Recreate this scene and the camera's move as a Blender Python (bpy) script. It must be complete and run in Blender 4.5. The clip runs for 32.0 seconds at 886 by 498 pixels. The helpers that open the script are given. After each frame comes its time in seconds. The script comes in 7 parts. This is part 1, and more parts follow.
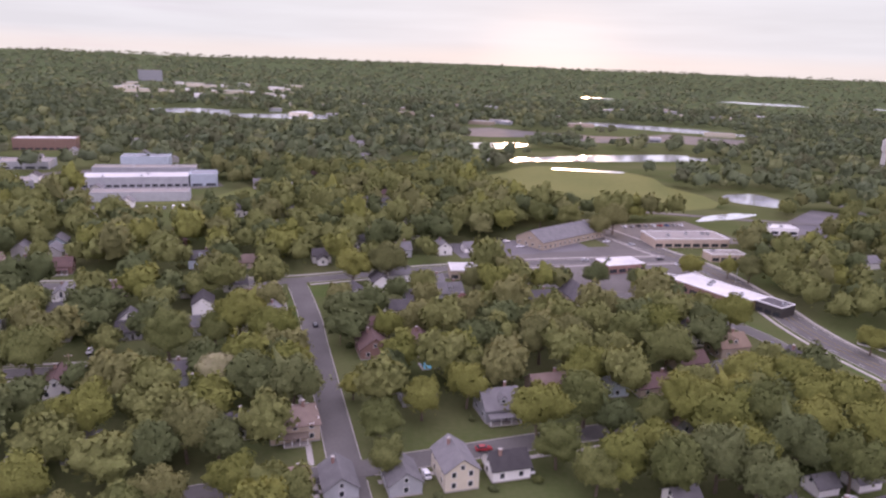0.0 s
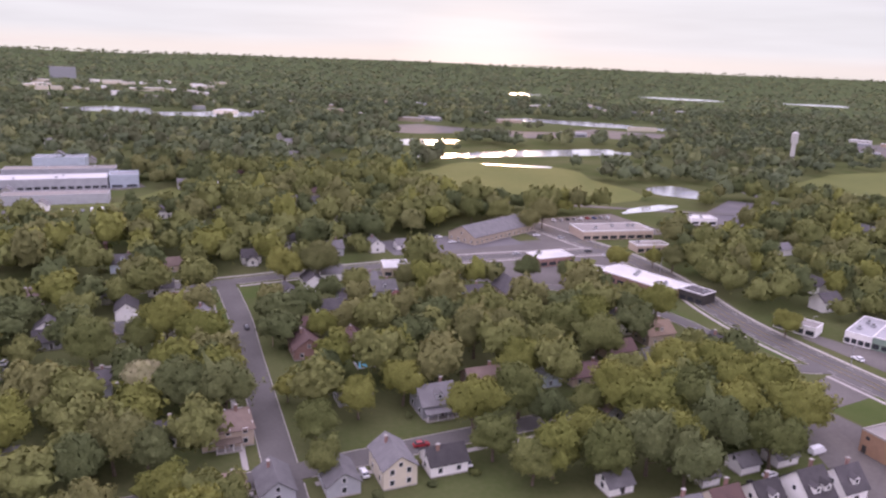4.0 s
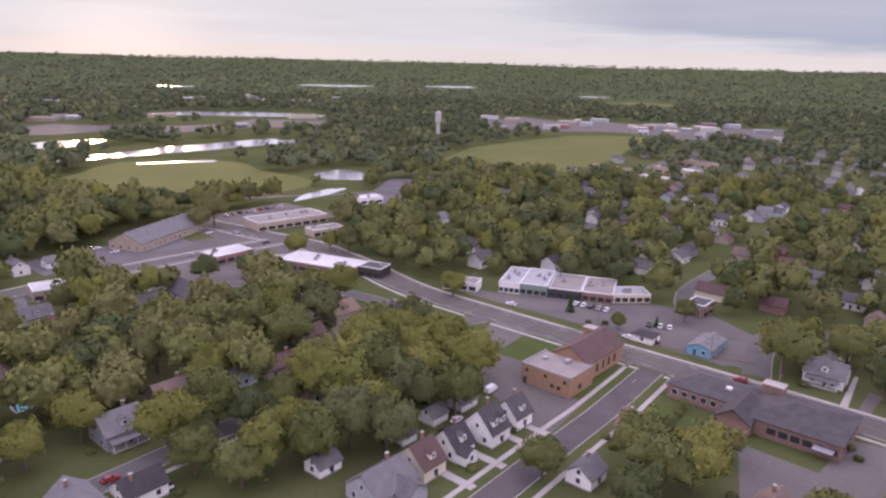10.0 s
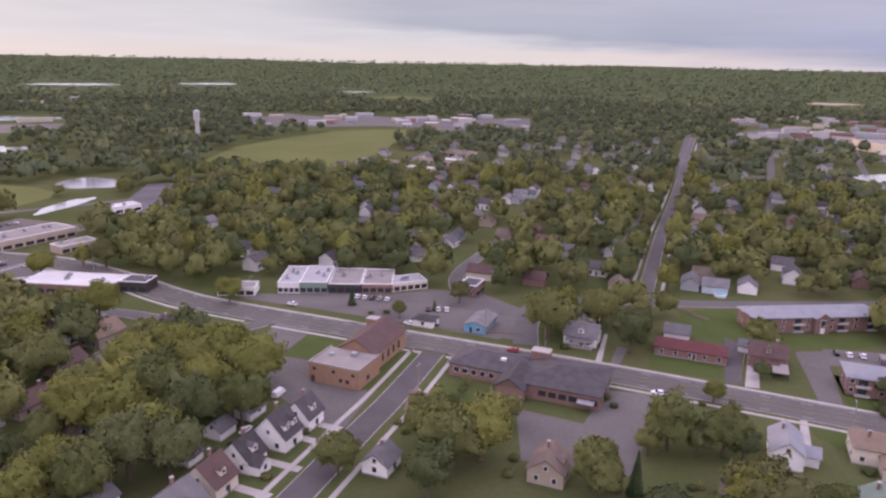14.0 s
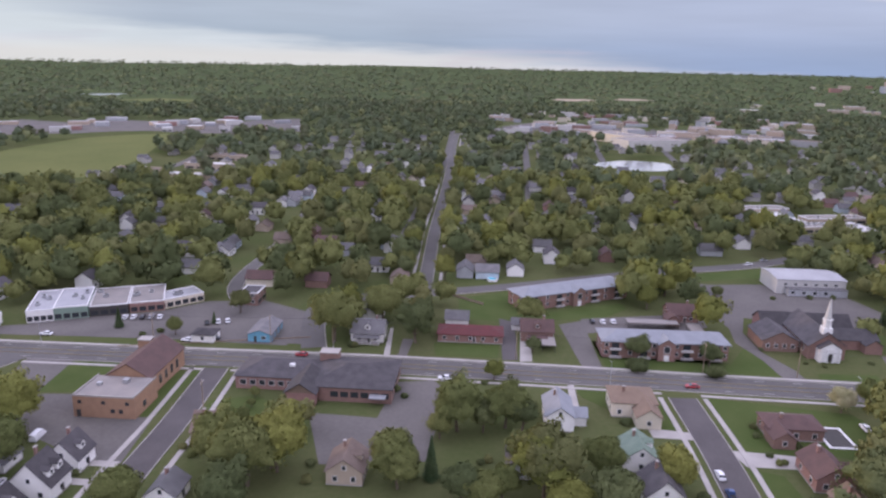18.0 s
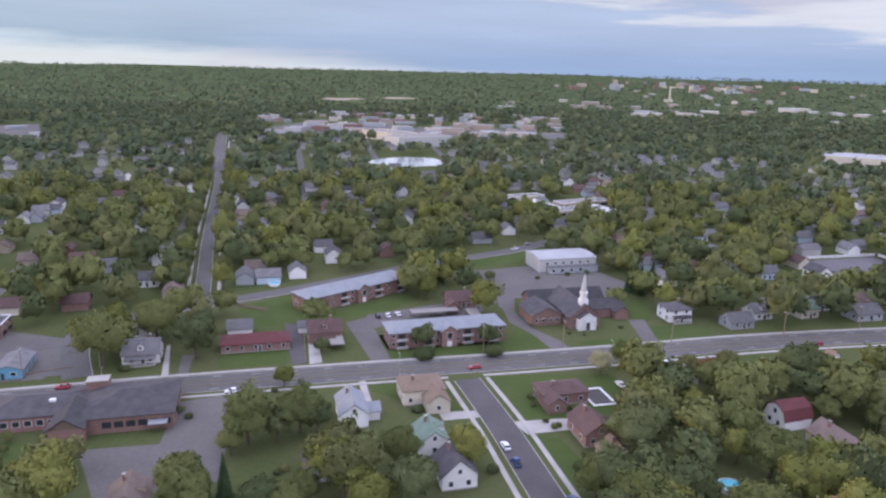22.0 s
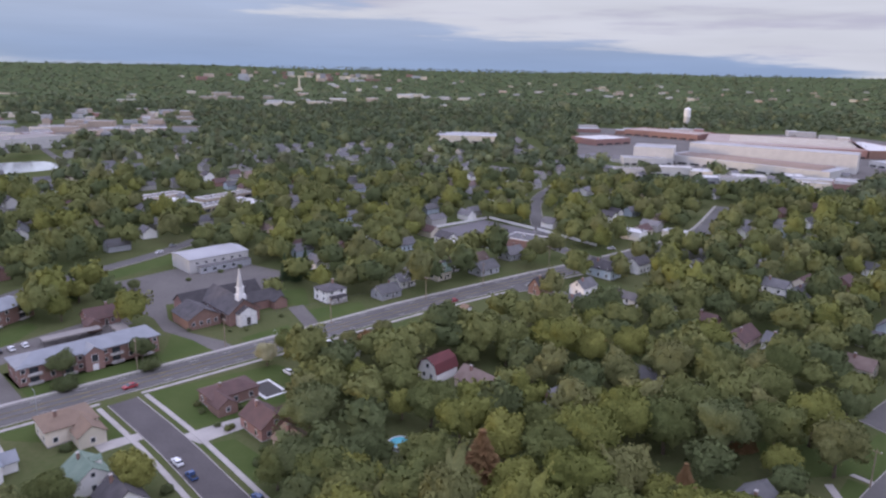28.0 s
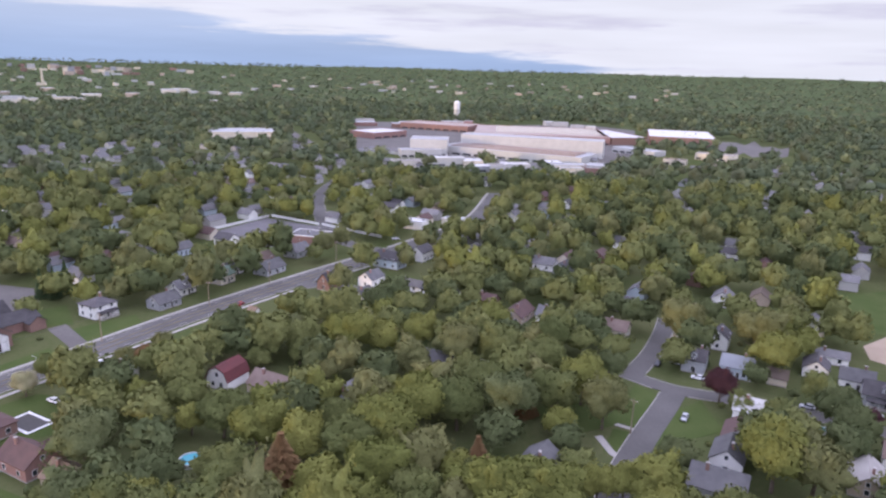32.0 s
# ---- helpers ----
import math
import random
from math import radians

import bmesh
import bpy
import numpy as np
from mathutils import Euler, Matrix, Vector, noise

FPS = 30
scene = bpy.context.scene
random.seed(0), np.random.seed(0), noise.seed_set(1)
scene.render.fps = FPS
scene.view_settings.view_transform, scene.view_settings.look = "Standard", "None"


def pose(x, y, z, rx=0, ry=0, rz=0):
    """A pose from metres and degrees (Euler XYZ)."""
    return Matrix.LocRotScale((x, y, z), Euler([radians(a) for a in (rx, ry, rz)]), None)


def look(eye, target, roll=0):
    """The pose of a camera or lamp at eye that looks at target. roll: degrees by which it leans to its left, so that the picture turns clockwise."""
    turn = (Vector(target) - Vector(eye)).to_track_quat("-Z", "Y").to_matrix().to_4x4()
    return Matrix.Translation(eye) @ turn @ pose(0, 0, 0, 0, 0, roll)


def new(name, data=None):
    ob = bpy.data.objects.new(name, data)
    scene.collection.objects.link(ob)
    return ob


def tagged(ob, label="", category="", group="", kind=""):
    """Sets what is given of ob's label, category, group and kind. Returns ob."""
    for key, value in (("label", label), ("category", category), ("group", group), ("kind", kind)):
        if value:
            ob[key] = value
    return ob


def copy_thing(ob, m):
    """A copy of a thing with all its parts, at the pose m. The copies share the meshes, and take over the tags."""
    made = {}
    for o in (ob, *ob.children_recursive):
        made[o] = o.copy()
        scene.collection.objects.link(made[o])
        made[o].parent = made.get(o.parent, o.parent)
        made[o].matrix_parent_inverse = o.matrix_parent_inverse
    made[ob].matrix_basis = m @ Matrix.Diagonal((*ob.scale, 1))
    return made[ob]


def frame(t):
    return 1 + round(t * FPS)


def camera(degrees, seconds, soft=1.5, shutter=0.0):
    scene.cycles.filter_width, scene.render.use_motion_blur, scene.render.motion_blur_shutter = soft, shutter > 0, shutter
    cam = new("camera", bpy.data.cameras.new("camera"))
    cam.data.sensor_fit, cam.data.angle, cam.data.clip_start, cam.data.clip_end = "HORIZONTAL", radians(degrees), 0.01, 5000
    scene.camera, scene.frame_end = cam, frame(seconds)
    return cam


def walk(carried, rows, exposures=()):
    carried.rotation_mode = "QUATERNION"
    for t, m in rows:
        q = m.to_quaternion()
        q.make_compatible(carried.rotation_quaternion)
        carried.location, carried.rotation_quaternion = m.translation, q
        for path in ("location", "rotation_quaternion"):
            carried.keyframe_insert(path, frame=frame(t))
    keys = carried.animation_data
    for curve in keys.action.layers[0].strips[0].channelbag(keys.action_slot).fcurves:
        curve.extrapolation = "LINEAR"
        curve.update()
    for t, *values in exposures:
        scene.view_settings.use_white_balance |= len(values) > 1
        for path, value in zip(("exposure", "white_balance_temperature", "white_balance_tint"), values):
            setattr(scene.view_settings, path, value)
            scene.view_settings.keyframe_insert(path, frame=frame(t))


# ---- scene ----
cam = camera(64.28, 32.0, 2.4)
PATH = [
    (0.0, 0, 0, 100, 75.048, -2.134, 0.196),
    (0.5, 0, 0, 100, 75.051, -2.153, 0.395),
    (1.0, 0, 0, 100, 75.014, -2.223, 0.619),
    (1.5, 0, 0, 100, 75.011, -2.225, 0.691),
    (2.0, 0, 0, 100, 74.975, -2.264, 0.197),
    (2.5, 0, 0, 100, 75.008, -2.287, -0.551),
    (4.5, 0, 0, 100, 74.978, -2.106, -7.567),
    (5.0, 0, 0, 100, 74.994, -2.060, -9.652),
    (5.5, 0, 0, 100, 75.011, -2.025, -11.741),
    (6.0, 0, 0, 100, 75.031, -1.921, -13.875),
    (6.5, 0, 0, 100, 75.006, -1.839, -16.166),
    (7.0, 0, 0, 100, 75.013, -1.782, -18.524),
    (7.5, 0, 0, 100, 74.992, -1.742, -20.818),
    (8.0, 0, 0, 100, 74.993, -1.623, -23.115),
    (8.5, 0, 0, 100, 74.977, -1.518, -25.399),
    (9.0, 0, 0, 100, 74.979, -1.445, -27.659),
    (9.5, 0, 0, 100, 74.953, -1.365, -29.949),
    (10.0, 0, 0, 100, 74.924, -1.290, -32.279),
    (10.5, 0, 0, 100, 74.874, -1.229, -34.631),
    (11.0, 0, 0, 100, 74.855, -1.184, -36.995),
    (11.5, 0, 0, 100, 74.869, -1.110, -39.343),
    (12.0, 0, 0, 100, 74.887, -1.127, -41.602),
    (12.5, 0, 0, 100, 74.902, -1.128, -43.869),
    (13.0, 0, 0, 100, 74.910, -1.121, -46.176),
    (13.5, 0, 0, 100, 74.923, -1.161, -48.530),
    (14.0, 0, 0, 100, 74.956, -1.124, -50.932),
    (14.5, 0, 0, 100, 74.963, -1.155, -53.346),
    (16.5, 0, 0, 100, 75.065, -1.151, -62.527),
    (17.0, 0, 0, 100, 75.161, -1.166, -64.711),
    (17.5, 0, 0, 100, 75.243, -1.209, -66.958),
    (18.0, 0, 0, 100, 75.324, -1.236, -69.205),
    (18.5, 0, 0, 100, 75.381, -1.277, -71.504),
    (19.0, 0, 0, 100, 75.424, -1.330, -73.807),
    (19.5, 0, 0, 100, 75.482, -1.389, -76.104),
    (20.0, 0, 0, 100, 75.540, -1.388, -78.381),
    (20.5, 0, 0, 100, 75.596, -1.363, -80.519),
    (21.0, 0, 0, 100, 75.647, -1.367, -82.790),
    (21.5, 0, 0, 100, 75.664, -1.350, -85.073),
    (22.0, 0, 0, 100, 75.665, -1.345, -87.398),
    (22.5, 0, 0, 100, 75.660, -1.311, -89.679),
    (23.0, 0, 0, 100, 75.669, -1.274, -91.882),
    (23.5, 0, 0, 100, 75.691, -1.277, -93.989),
    (24.0, 0, 0, 100, 75.678, -1.231, -96.347),
    (24.5, 0, 0, 100, 75.679, -1.213, -99.061),
    (25.0, 0, 0, 100, 75.680, -1.183, -102.190),
    (25.5, 0, 0, 100, 75.668, -1.111, -104.966),
    (27.5, 0, 0, 100, 75.559, -1.126, -113.705),
    (28.0, 0, 0, 100, 75.500, -1.096, -116.107),
    (28.5, 0, 0, 100, 75.437, -1.079, -118.517),
    (29.0, 0, 0, 100, 75.412, -1.061, -120.954),
    (29.5, 0, 0, 100, 75.389, -1.030, -123.404),
    (30.0, 0, 0, 100, 75.397, -1.062, -125.822),
    (30.5, 0, 0, 100, 75.406, -1.125, -128.284),
    (31.0, 0, 0, 100, 75.421, -1.255, -130.632),
    (31.5, 0, 0, 100, 75.435, -1.383, -132.738),
    (32.0, 0, 0, 100, 75.458, -1.539, -133.795),
]
SUN_AZ, SUN_EL = 8.5, 5.0
EXPOSE = [(0.0, 0.44, 7100, 35), (6.0, 0.50, 7100, 35), (9.0, 0.34, 7050, 34), (14.0, 0.22, 7150, 36), (19.0, 0.26, 6450, 20), (24.0, 0.38, 6250, 18), (28.0, 0.12, 6300, 20), (30.0, 0.34, 6350, 21), (32.0, 0.52, 6350, 21)]
walk(cam, [(r[0], pose(*r[1:])) for r in PATH], EXPOSE)

# ---- world and sun ----
world = bpy.data.worlds.new("sky")
scene.world = world
world.use_nodes = True
WN, WL = world.node_tree.nodes, world.node_tree.links
WN.clear()


def wmath(op, a, b=0.0, clamp=False):
    n = WN.new("ShaderNodeMath")
    n.operation, n.use_clamp = op, clamp
    for i, v in enumerate((a, b)):
        if isinstance(v, (int, float)):
            n.inputs[i].default_value = v
        else:
            WL.new(v, n.inputs[i])
    return n.outputs[0]


def wstep(v, lo, hi):
    n = WN.new("ShaderNodeMapRange")
    n.interpolation_type = "SMOOTHSTEP"
    n.inputs[1].default_value, n.inputs[2].default_value = lo, hi
    WL.new(v, n.inputs[0])
    return n.outputs[0]


def wmix(f, a, b):
    n = WN.new("ShaderNodeMix")
    n.data_type = "RGBA"
    if isinstance(f, (int, float)):
        n.inputs[0].default_value = f
    else:
        WL.new(f, n.inputs[0])
    for i, v in ((6, a), (7, b)):
        if isinstance(v, tuple):
            n.inputs[i].default_value = (*v, 1)
        else:
            WL.new(v, n.inputs[i])
    return n.outputs[2]


tc = WN.new("ShaderNodeTexCoord")
sx = WN.new("ShaderNodeSeparateXYZ")
WL.new(tc.outputs["Generated"], sx.inputs[0])
az = wmath("MULTIPLY", wmath("ARCTAN2", sx.outputs[0], sx.outputs[1]), 57.2958)
el = wmath("MULTIPLY", sx.outputs[2], 57.2958)
mp = WN.new("ShaderNodeMapping")
mp.inputs["Scale"].default_value = (2.2, 2.2, 26)
WL.new(tc.outputs["Generated"], mp.inputs[0])
nz = WN.new("ShaderNodeTexNoise")
nz.inputs["Scale"].default_value, nz.inputs["Detail"].default_value, nz.inputs["Roughness"].default_value = 1.6, 6, 0.55
WL.new(mp.outputs[0], nz.inputs[0])
wave = wmath("MULTIPLY", wmath("SUBTRACT", nz.outputs["Fac"], 0.5), 7.0)
sky = WN.new("ShaderNodeTexSky")
sky.sky_type, sky.sun_disc = "NISHITA", False
sky.sun_elevation, sky.sun_rotation = radians(SUN_EL), radians(SUN_AZ)
# angle from the sun, and the bright veil of high cloud round it
off = wmath("ABSOLUTE", wmath("SUBTRACT", az, SUN_AZ))
veil = wmix(wstep(off, 25, 110), (0.545, 0.655, 0.68), (0.585, 0.625, 0.665))
# streaks in the high cloud
veil = wmix(wmath("MULTIPLY", wstep(nz.outputs["Fac"], 0.50, 0.68), wstep(off, 20, 50)), veil, (0.48, 0.50, 0.58))
# the long blue-grey bank: its upper edge sinks and its lower edge reaches the horizon clockwise of the sun
top = wmath("ADD", wmath("MULTIPLY", wmath("SUBTRACT", 136.0, az), 0.10), 0.9)
low = wmath("MULTIPLY", wmath("SUBTRACT", 82.0, az), 0.075)
inside = wmath("MULTIPLY", wstep(wmath("SUBTRACT", wmath("ADD", top, wave), el), -0.5, 0.5),
               wstep(wmath("SUBTRACT", el, wmath("ADD", low, wmath("MULTIPLY", wave, 0.6))), -0.9, 0.6))
inside = wmath("MULTIPLY", inside, wstep(az, 34, 50))
inside = wmath("MULTIPLY", inside, wmath("SUBTRACT", 1.0, wstep(el, 9, 16)))
bank = wmix(wstep(el, 0.0, 4.0), (0.27, 0.375, 0.54), (0.375, 0.465, 0.60))
# towards the sun the bank is a duller grey
bank = wmix(wstep(off, 45, 85), wmix(wstep(el, 0.0, 4.0), (0.30, 0.41, 0.49), (0.36, 0.455, 0.53)), bank)
cloud = wmix(inside, veil, bank)
# lumps and thin places in the cloud
nb = WN.new("ShaderNodeTexNoise")
nb.inputs["Scale"].default_value, nb.inputs["Detail"].default_value, nb.inputs["Roughness"].default_value = 1.9, 5, 0.5
WL.new(mp.outputs[0], nb.inputs[0])
lump = WN.new("ShaderNodeMapRange")
lump.inputs[1].default_value, lump.inputs[2].default_value, lump.inputs[3].default_value, lump.inputs[4].default_value = 0.32, 0.68, 0.955, 1.06
WL.new(nb.outputs["Fac"], lump.inputs[0])
lumps = WN.new("ShaderNodeVectorMath")
lumps.operation = "SCALE"
WL.new(cloud, lumps.inputs[0]), WL.new(lump.outputs[0], lumps.inputs[3])
cloud = lumps.outputs[0]
# cream gap on the horizon
gap = wmath("MULTIPLY", wmath("SUBTRACT", 1.0, wstep(el, 0.2, 1.6)), wmath("SUBTRACT", 1.0, wstep(off, 45, 85)))
cloud = wmix(wmath("MULTIPLY", gap, 0.5), cloud, (0.68, 0.685, 0.61))
# the unseen sky overhead is made brighter and bluer to light the ground more
cloud = wmix(wstep(el, 9, 26), cloud, (1.46, 1.56, 2.06))
near_sun = wmath("SQRT", wmath("ADD", wmath("POWER", off, 2.0), wmath("POWER", wmath("MULTIPLY", wmath("SUBTRACT", el, 0.6), 1.6), 2.0)))
cloud = wmix(wmath("MULTIPLY", wmath("SUBTRACT", 1.0, wstep(near_sun, 1.0, 8.0)), 0.35), cloud, (0.86, 0.90, 0.84))
nis = WN.new("ShaderNodeVectorMath")
nis.operation = "SCALE"
nis.inputs[3].default_value = 0.10
WL.new(sky.outputs[0], nis.inputs[0])
both = wmix(0.012, cloud, nis.outputs[0])
bg = WN.new("ShaderNodeBackground")
bg.inputs[1].default_value = 0.95
WL.new(both, bg.inputs[0])
wo = WN.new("ShaderNodeOutputWorld")
WL.new(bg.outputs[0], wo.inputs[0])

sun = new("sun", bpy.data.lights.new("sun", "SUN"))
sun.data.energy, sun.data.angle, sun.data.color = 1.6, radians(7), (1.0, 0.72, 0.42)
sa, se = radians(SUN_AZ), radians(SUN_EL)
sun.matrix_world = look((0, 0, 0), (-math.sin(sa) * math.cos(se), -math.cos(sa) * math.cos(se), -math.sin(se)))


# ---- materials ----
MATS = {}


def material(name, colour, colour2=None, rough=0.8, scale=0.5, fine=6.0, bump=0.15, metal=0.0, trans=0.0, vary=0.0, spec=0.3, bscale=None):
    """Procedural surface: two colours mixed by coarse and fine noise, with bump."""
    m = bpy.data.materials.new(name)
    m.use_nodes = True
    N, L = m.node_tree.nodes, m.node_tree.links
    b = N["Principled BSDF"]
    b.inputs["Roughness"].default_value, b.inputs["Metallic"].default_value = rough, metal
    b.inputs["Specular IOR Level"].default_value = spec
    colour2 = colour2 or tuple(c * 0.75 for c in colour)
    co = N.new("ShaderNodeNewGeometry").outputs["Position"]
    a = N.new("ShaderNodeTexNoise")
    a.inputs["Scale"].default_value, a.inputs["Detail"].default_value = scale, 4
    f = N.new("ShaderNodeTexNoise")
    f.inputs["Scale"].default_value, f.inputs["Detail"].default_value = fine, 3
    L.new(co, a.inputs[0]), L.new(co, f.inputs[0])
    add = N.new("ShaderNodeMath")
    add.operation = "MULTIPLY_ADD"
    L.new(f.outputs["Fac"], add.inputs[0])
    add.inputs[1].default_value = 0.5
    L.new(a.outputs["Fac"], add.inputs[2])
    r = N.new("ShaderNodeMapRange")
    r.inputs[1].default_value, r.inputs[2].default_value = 0.5, 1.0
    L.new(add.outputs[0], r.inputs[0])
    mx = N.new("ShaderNodeMix")
    mx.data_type = "RGBA"
    mx.inputs[6].default_value, mx.inputs[7].default_value = (*colour, 1), (*colour2, 1)
    L.new(r.outputs[0], mx.inputs[0])
    out = mx.outputs[2]
    if vary:
        oi = N.new("ShaderNodeObjectInfo")
        hs = N.new("ShaderNodeHueSaturation")
        v = N.new("ShaderNodeMapRange")
        v.inputs[3].default_value, v.inputs[4].default_value = 1 - vary, 1 + vary
        h = N.new("ShaderNodeMapRange")
        h.inputs[3].default_value, h.inputs[4].default_value = 0.5 + vary * 0.06, 0.5 - vary * 0.06
        L.new(oi.outputs["Random"], v.inputs[0]), L.new(oi.outputs["Random"], h.inputs[0])
        L.new(v.outputs[0], hs.inputs["Value"]), L.new(h.outputs[0], hs.inputs["Hue"]), L.new(out, hs.inputs["Color"])
        out = hs.outputs[0]
    L.new(out, b.inputs["Base Color"])
    if bump:
        bp = N.new("ShaderNodeBump")
        bp.inputs["Strength"].default_value, bp.inputs["Distance"].default_value = bump, 0.05 if not bscale else bscale
        L.new(f.outputs["Fac"], bp.inputs["Height"]), L.new(bp.outputs[0], b.inputs["Normal"])
    if trans:
        t = N.new("ShaderNodeBsdfTranslucent")
        L.new(out, t.inputs[0])
        ms = N.new("ShaderNodeMixShader")
        ms.inputs[0].default_value = trans
        L.new(b.outputs[0], ms.inputs[1]), L.new(t.outputs[0], ms.inputs[2])
        L.new(ms.outputs[0], N["Material Output"].inputs[0])
    MATS[name] = m
    return m


GRASS = material("grass_and_woods", (0.058, 0.076, 0.027), (0.096, 0.098, 0.046), 0.95, 0.025, 0.6, 0.3, spec=0.0)
# the land turns from town grass to woodland with distance from the town
gn, gl = GRASS.node_tree.nodes, GRASS.node_tree.links
pos = gn.new("ShaderNodeNewGeometry").outputs["Position"]
ln = gn.new("ShaderNodeVectorMath")
ln.operation = "LENGTH"
gl.new(pos, ln.inputs[0])
mr = gn.new("ShaderNodeMapRange")
mr.inputs[1].default_value, mr.inputs[2].default_value = 900, 1900
gl.new(ln.outputs["Value"], mr.inputs[0])
wn = gn.new("ShaderNodeTexNoise")
wn.inputs["Scale"].default_value, wn.inputs["Detail"].default_value = 0.006, 8
gl.new(pos, wn.inputs[0])
wc = gn.new("ShaderNodeMix")
wc.data_type = "RGBA"
wc.inputs[6].default_value, wc.inputs[7].default_value = (0.060, 0.086, 0.040, 1), (0.090, 0.106, 0.050, 1)
gl.new(wn.outputs["Fac"], wc.inputs[0])
tm = gn.new("ShaderNodeMix")
tm.data_type = "RGBA"
old = gn["Principled BSDF"].inputs["Base Color"].links[0].from_socket
gl.new(mr.outputs[0], tm.inputs[0]), gl.new(old, tm.inputs[6]), gl.new(wc.outputs[2], tm.inputs[7])
gl.new(tm.outputs[2], gn["Principled BSDF"].inputs["Base Color"])
LAWN = material("lawn", (0.048, 0.072, 0.020), (0.072, 0.090, 0.030), 0.95, 0.08, 1.5, 0.3, spec=0.05)
FIELD = material("field", (0.088, 0.104, 0.034), (0.124, 0.132, 0.046), 0.95, 0.012, 0.2, 0.2, spec=0.05)
ASPHALT = material("asphalt", (0.088, 0.083, 0.078), (0.124, 0.116, 0.108), 0.85, 0.06, 1.2, 0.1, spec=0.1)
NEWPAVE = material("side_asphalt", (0.076, 0.068, 0.067), (0.104, 0.094, 0.090), 0.85, 0.1, 1.5, 0.1, spec=0.1)
LOT = material("lot_asphalt", (0.096, 0.088, 0.082), (0.140, 0.128, 0.116), 0.9, 0.05, 0.8, 0.1, spec=0.1)
DARKLOT = material("dark_lot", (0.10, 0.095, 0.10), (0.15, 0.14, 0.14), 0.9, 0.05, 0.8, 0.1, spec=0.1)
CONCRETE = material("concrete", (0.36, 0.335, 0.305), (0.27, 0.25, 0.23), 0.9, 0.2, 3, 0.1)
DIRT = material("dirt", (0.28, 0.21, 0.15), (0.36, 0.29, 0.21), 0.95, 0.08, 1, 0.2)
PAINT = material("road_paint", (0.33, 0.32, 0.30), None, 0.8, 1, 8, 0.0)
YELLOW = material("yellow_paint", (0.235, 0.195, 0.11), None, 0.8, 1, 8, 0.0)
# pale part-metal base stands in for a brighter sky reflection than water gives
PALE_WATER = material("water", (0.66, 0.68, 0.70), (0.60, 0.62, 0.64), 0.2, 0.05, 0.35, 0.0, metal=0.7, spec=1.0)
WHITE = material("white_siding", (0.80, 0.785, 0.75), (0.68, 0.665, 0.635), 0.7, 0.3, 4, 0.1, vary=0.1)
MIXED = material("mixed_house_siding", (0.50, 0.49, 0.46), (0.26, 0.245, 0.23), 0.75, 0.02, 4, 0.05)
GREYROOF = material("weathered_grey_membrane", (0.33, 0.33, 0.335), (0.25, 0.25, 0.255), 0.7, 0.08, 1, 0.05)
CREAM = material("cream_siding", (0.60, 0.54, 0.42), (0.50, 0.45, 0.36), 0.7, 0.3, 4, 0.1, vary=0.15)
GREY = material("grey_siding", (0.36, 0.37, 0.38), (0.28, 0.29, 0.30), 0.7, 0.3, 4, 0.1, vary=0.2)
BLUESIDE = material("pale_blue_siding", (0.46, 0.53, 0.58), (0.38, 0.44, 0.49), 0.7, 0.3, 4, 0.1, vary=0.15)
TAN = material("tan_siding", (0.42, 0.34, 0.26), (0.34, 0.28, 0.22), 0.7, 0.3, 4, 0.1, vary=0.2)
TEAL = material("bright_blue_paint", (0.15, 0.37, 0.48), (0.12, 0.31, 0.42), 0.6, 0.3, 4, 0.05)
GREENSIDE = material("dull_green_siding", (0.22, 0.30, 0.24), (0.18, 0.25, 0.20), 0.7, 0.3, 4, 0.05)
BRICK = material("red_brick", (0.275, 0.165, 0.135), (0.215, 0.13, 0.11), 0.9, 0.8, 9, 0.3, vary=0.15)
ORANGE = material("orange_brick", (0.35, 0.215, 0.135), (0.28, 0.17, 0.11), 0.9, 0.5, 9, 0.3)
RGREY = material("grey_shingle", (0.098, 0.095, 0.096), (0.145, 0.139, 0.138), 0.9, 0.4, 5, 0.3, vary=0.3)
RDARK = material("dark_shingle", (0.050, 0.046, 0.048), (0.082, 0.075, 0.076), 0.9, 0.4, 5, 0.3, vary=0.3)
RBROWN = material("brown_shingle", (0.125, 0.092, 0.076), (0.172, 0.132, 0.108), 0.9, 0.4, 5, 0.3, vary=0.25)
RRED = material("red_shingle", (0.120, 0.036, 0.036), (0.088, 0.032, 0.032), 0.9, 0.4, 5, 0.3)
RTAN = material("tan_shingle", (0.205, 0.146, 0.104), (0.162, 0.116, 0.085), 0.9, 0.4, 5, 0.3)
RGREEN = material("green_shingle", (0.12, 0.17, 0.13), (0.17, 0.22, 0.17), 0.9, 0.4, 5, 0.3)
RPALE = material("pale_blue_shingle", (0.235, 0.245, 0.26), (0.19, 0.20, 0.215), 0.85, 0.3, 4, 0.2)
RMAROON = material("maroon_shingle", (0.112, 0.068, 0.060), (0.082, 0.052, 0.048), 0.9, 0.4, 5, 0.3)
MEMBRANE = material("white_membrane", (0.52, 0.51, 0.495), (0.37, 0.36, 0.35), 0.55, 0.08, 1, 0.05)
GRAVELROOF = material("gravel_roof", (0.25, 0.225, 0.205), (0.185, 0.172, 0.16), 0.95, 0.15, 3, 0.2)
RUSTROOF = material("weathered_brown_roofing", (0.25, 0.195, 0.165), (0.33, 0.27, 0.24), 0.9, 0.03, 0.4, 0.1)
PALESTEEL = material("pale_steel_cladding", (0.50, 0.49, 0.46), (0.43, 0.42, 0.40), 0.6, 0.2, 3, 0.05)
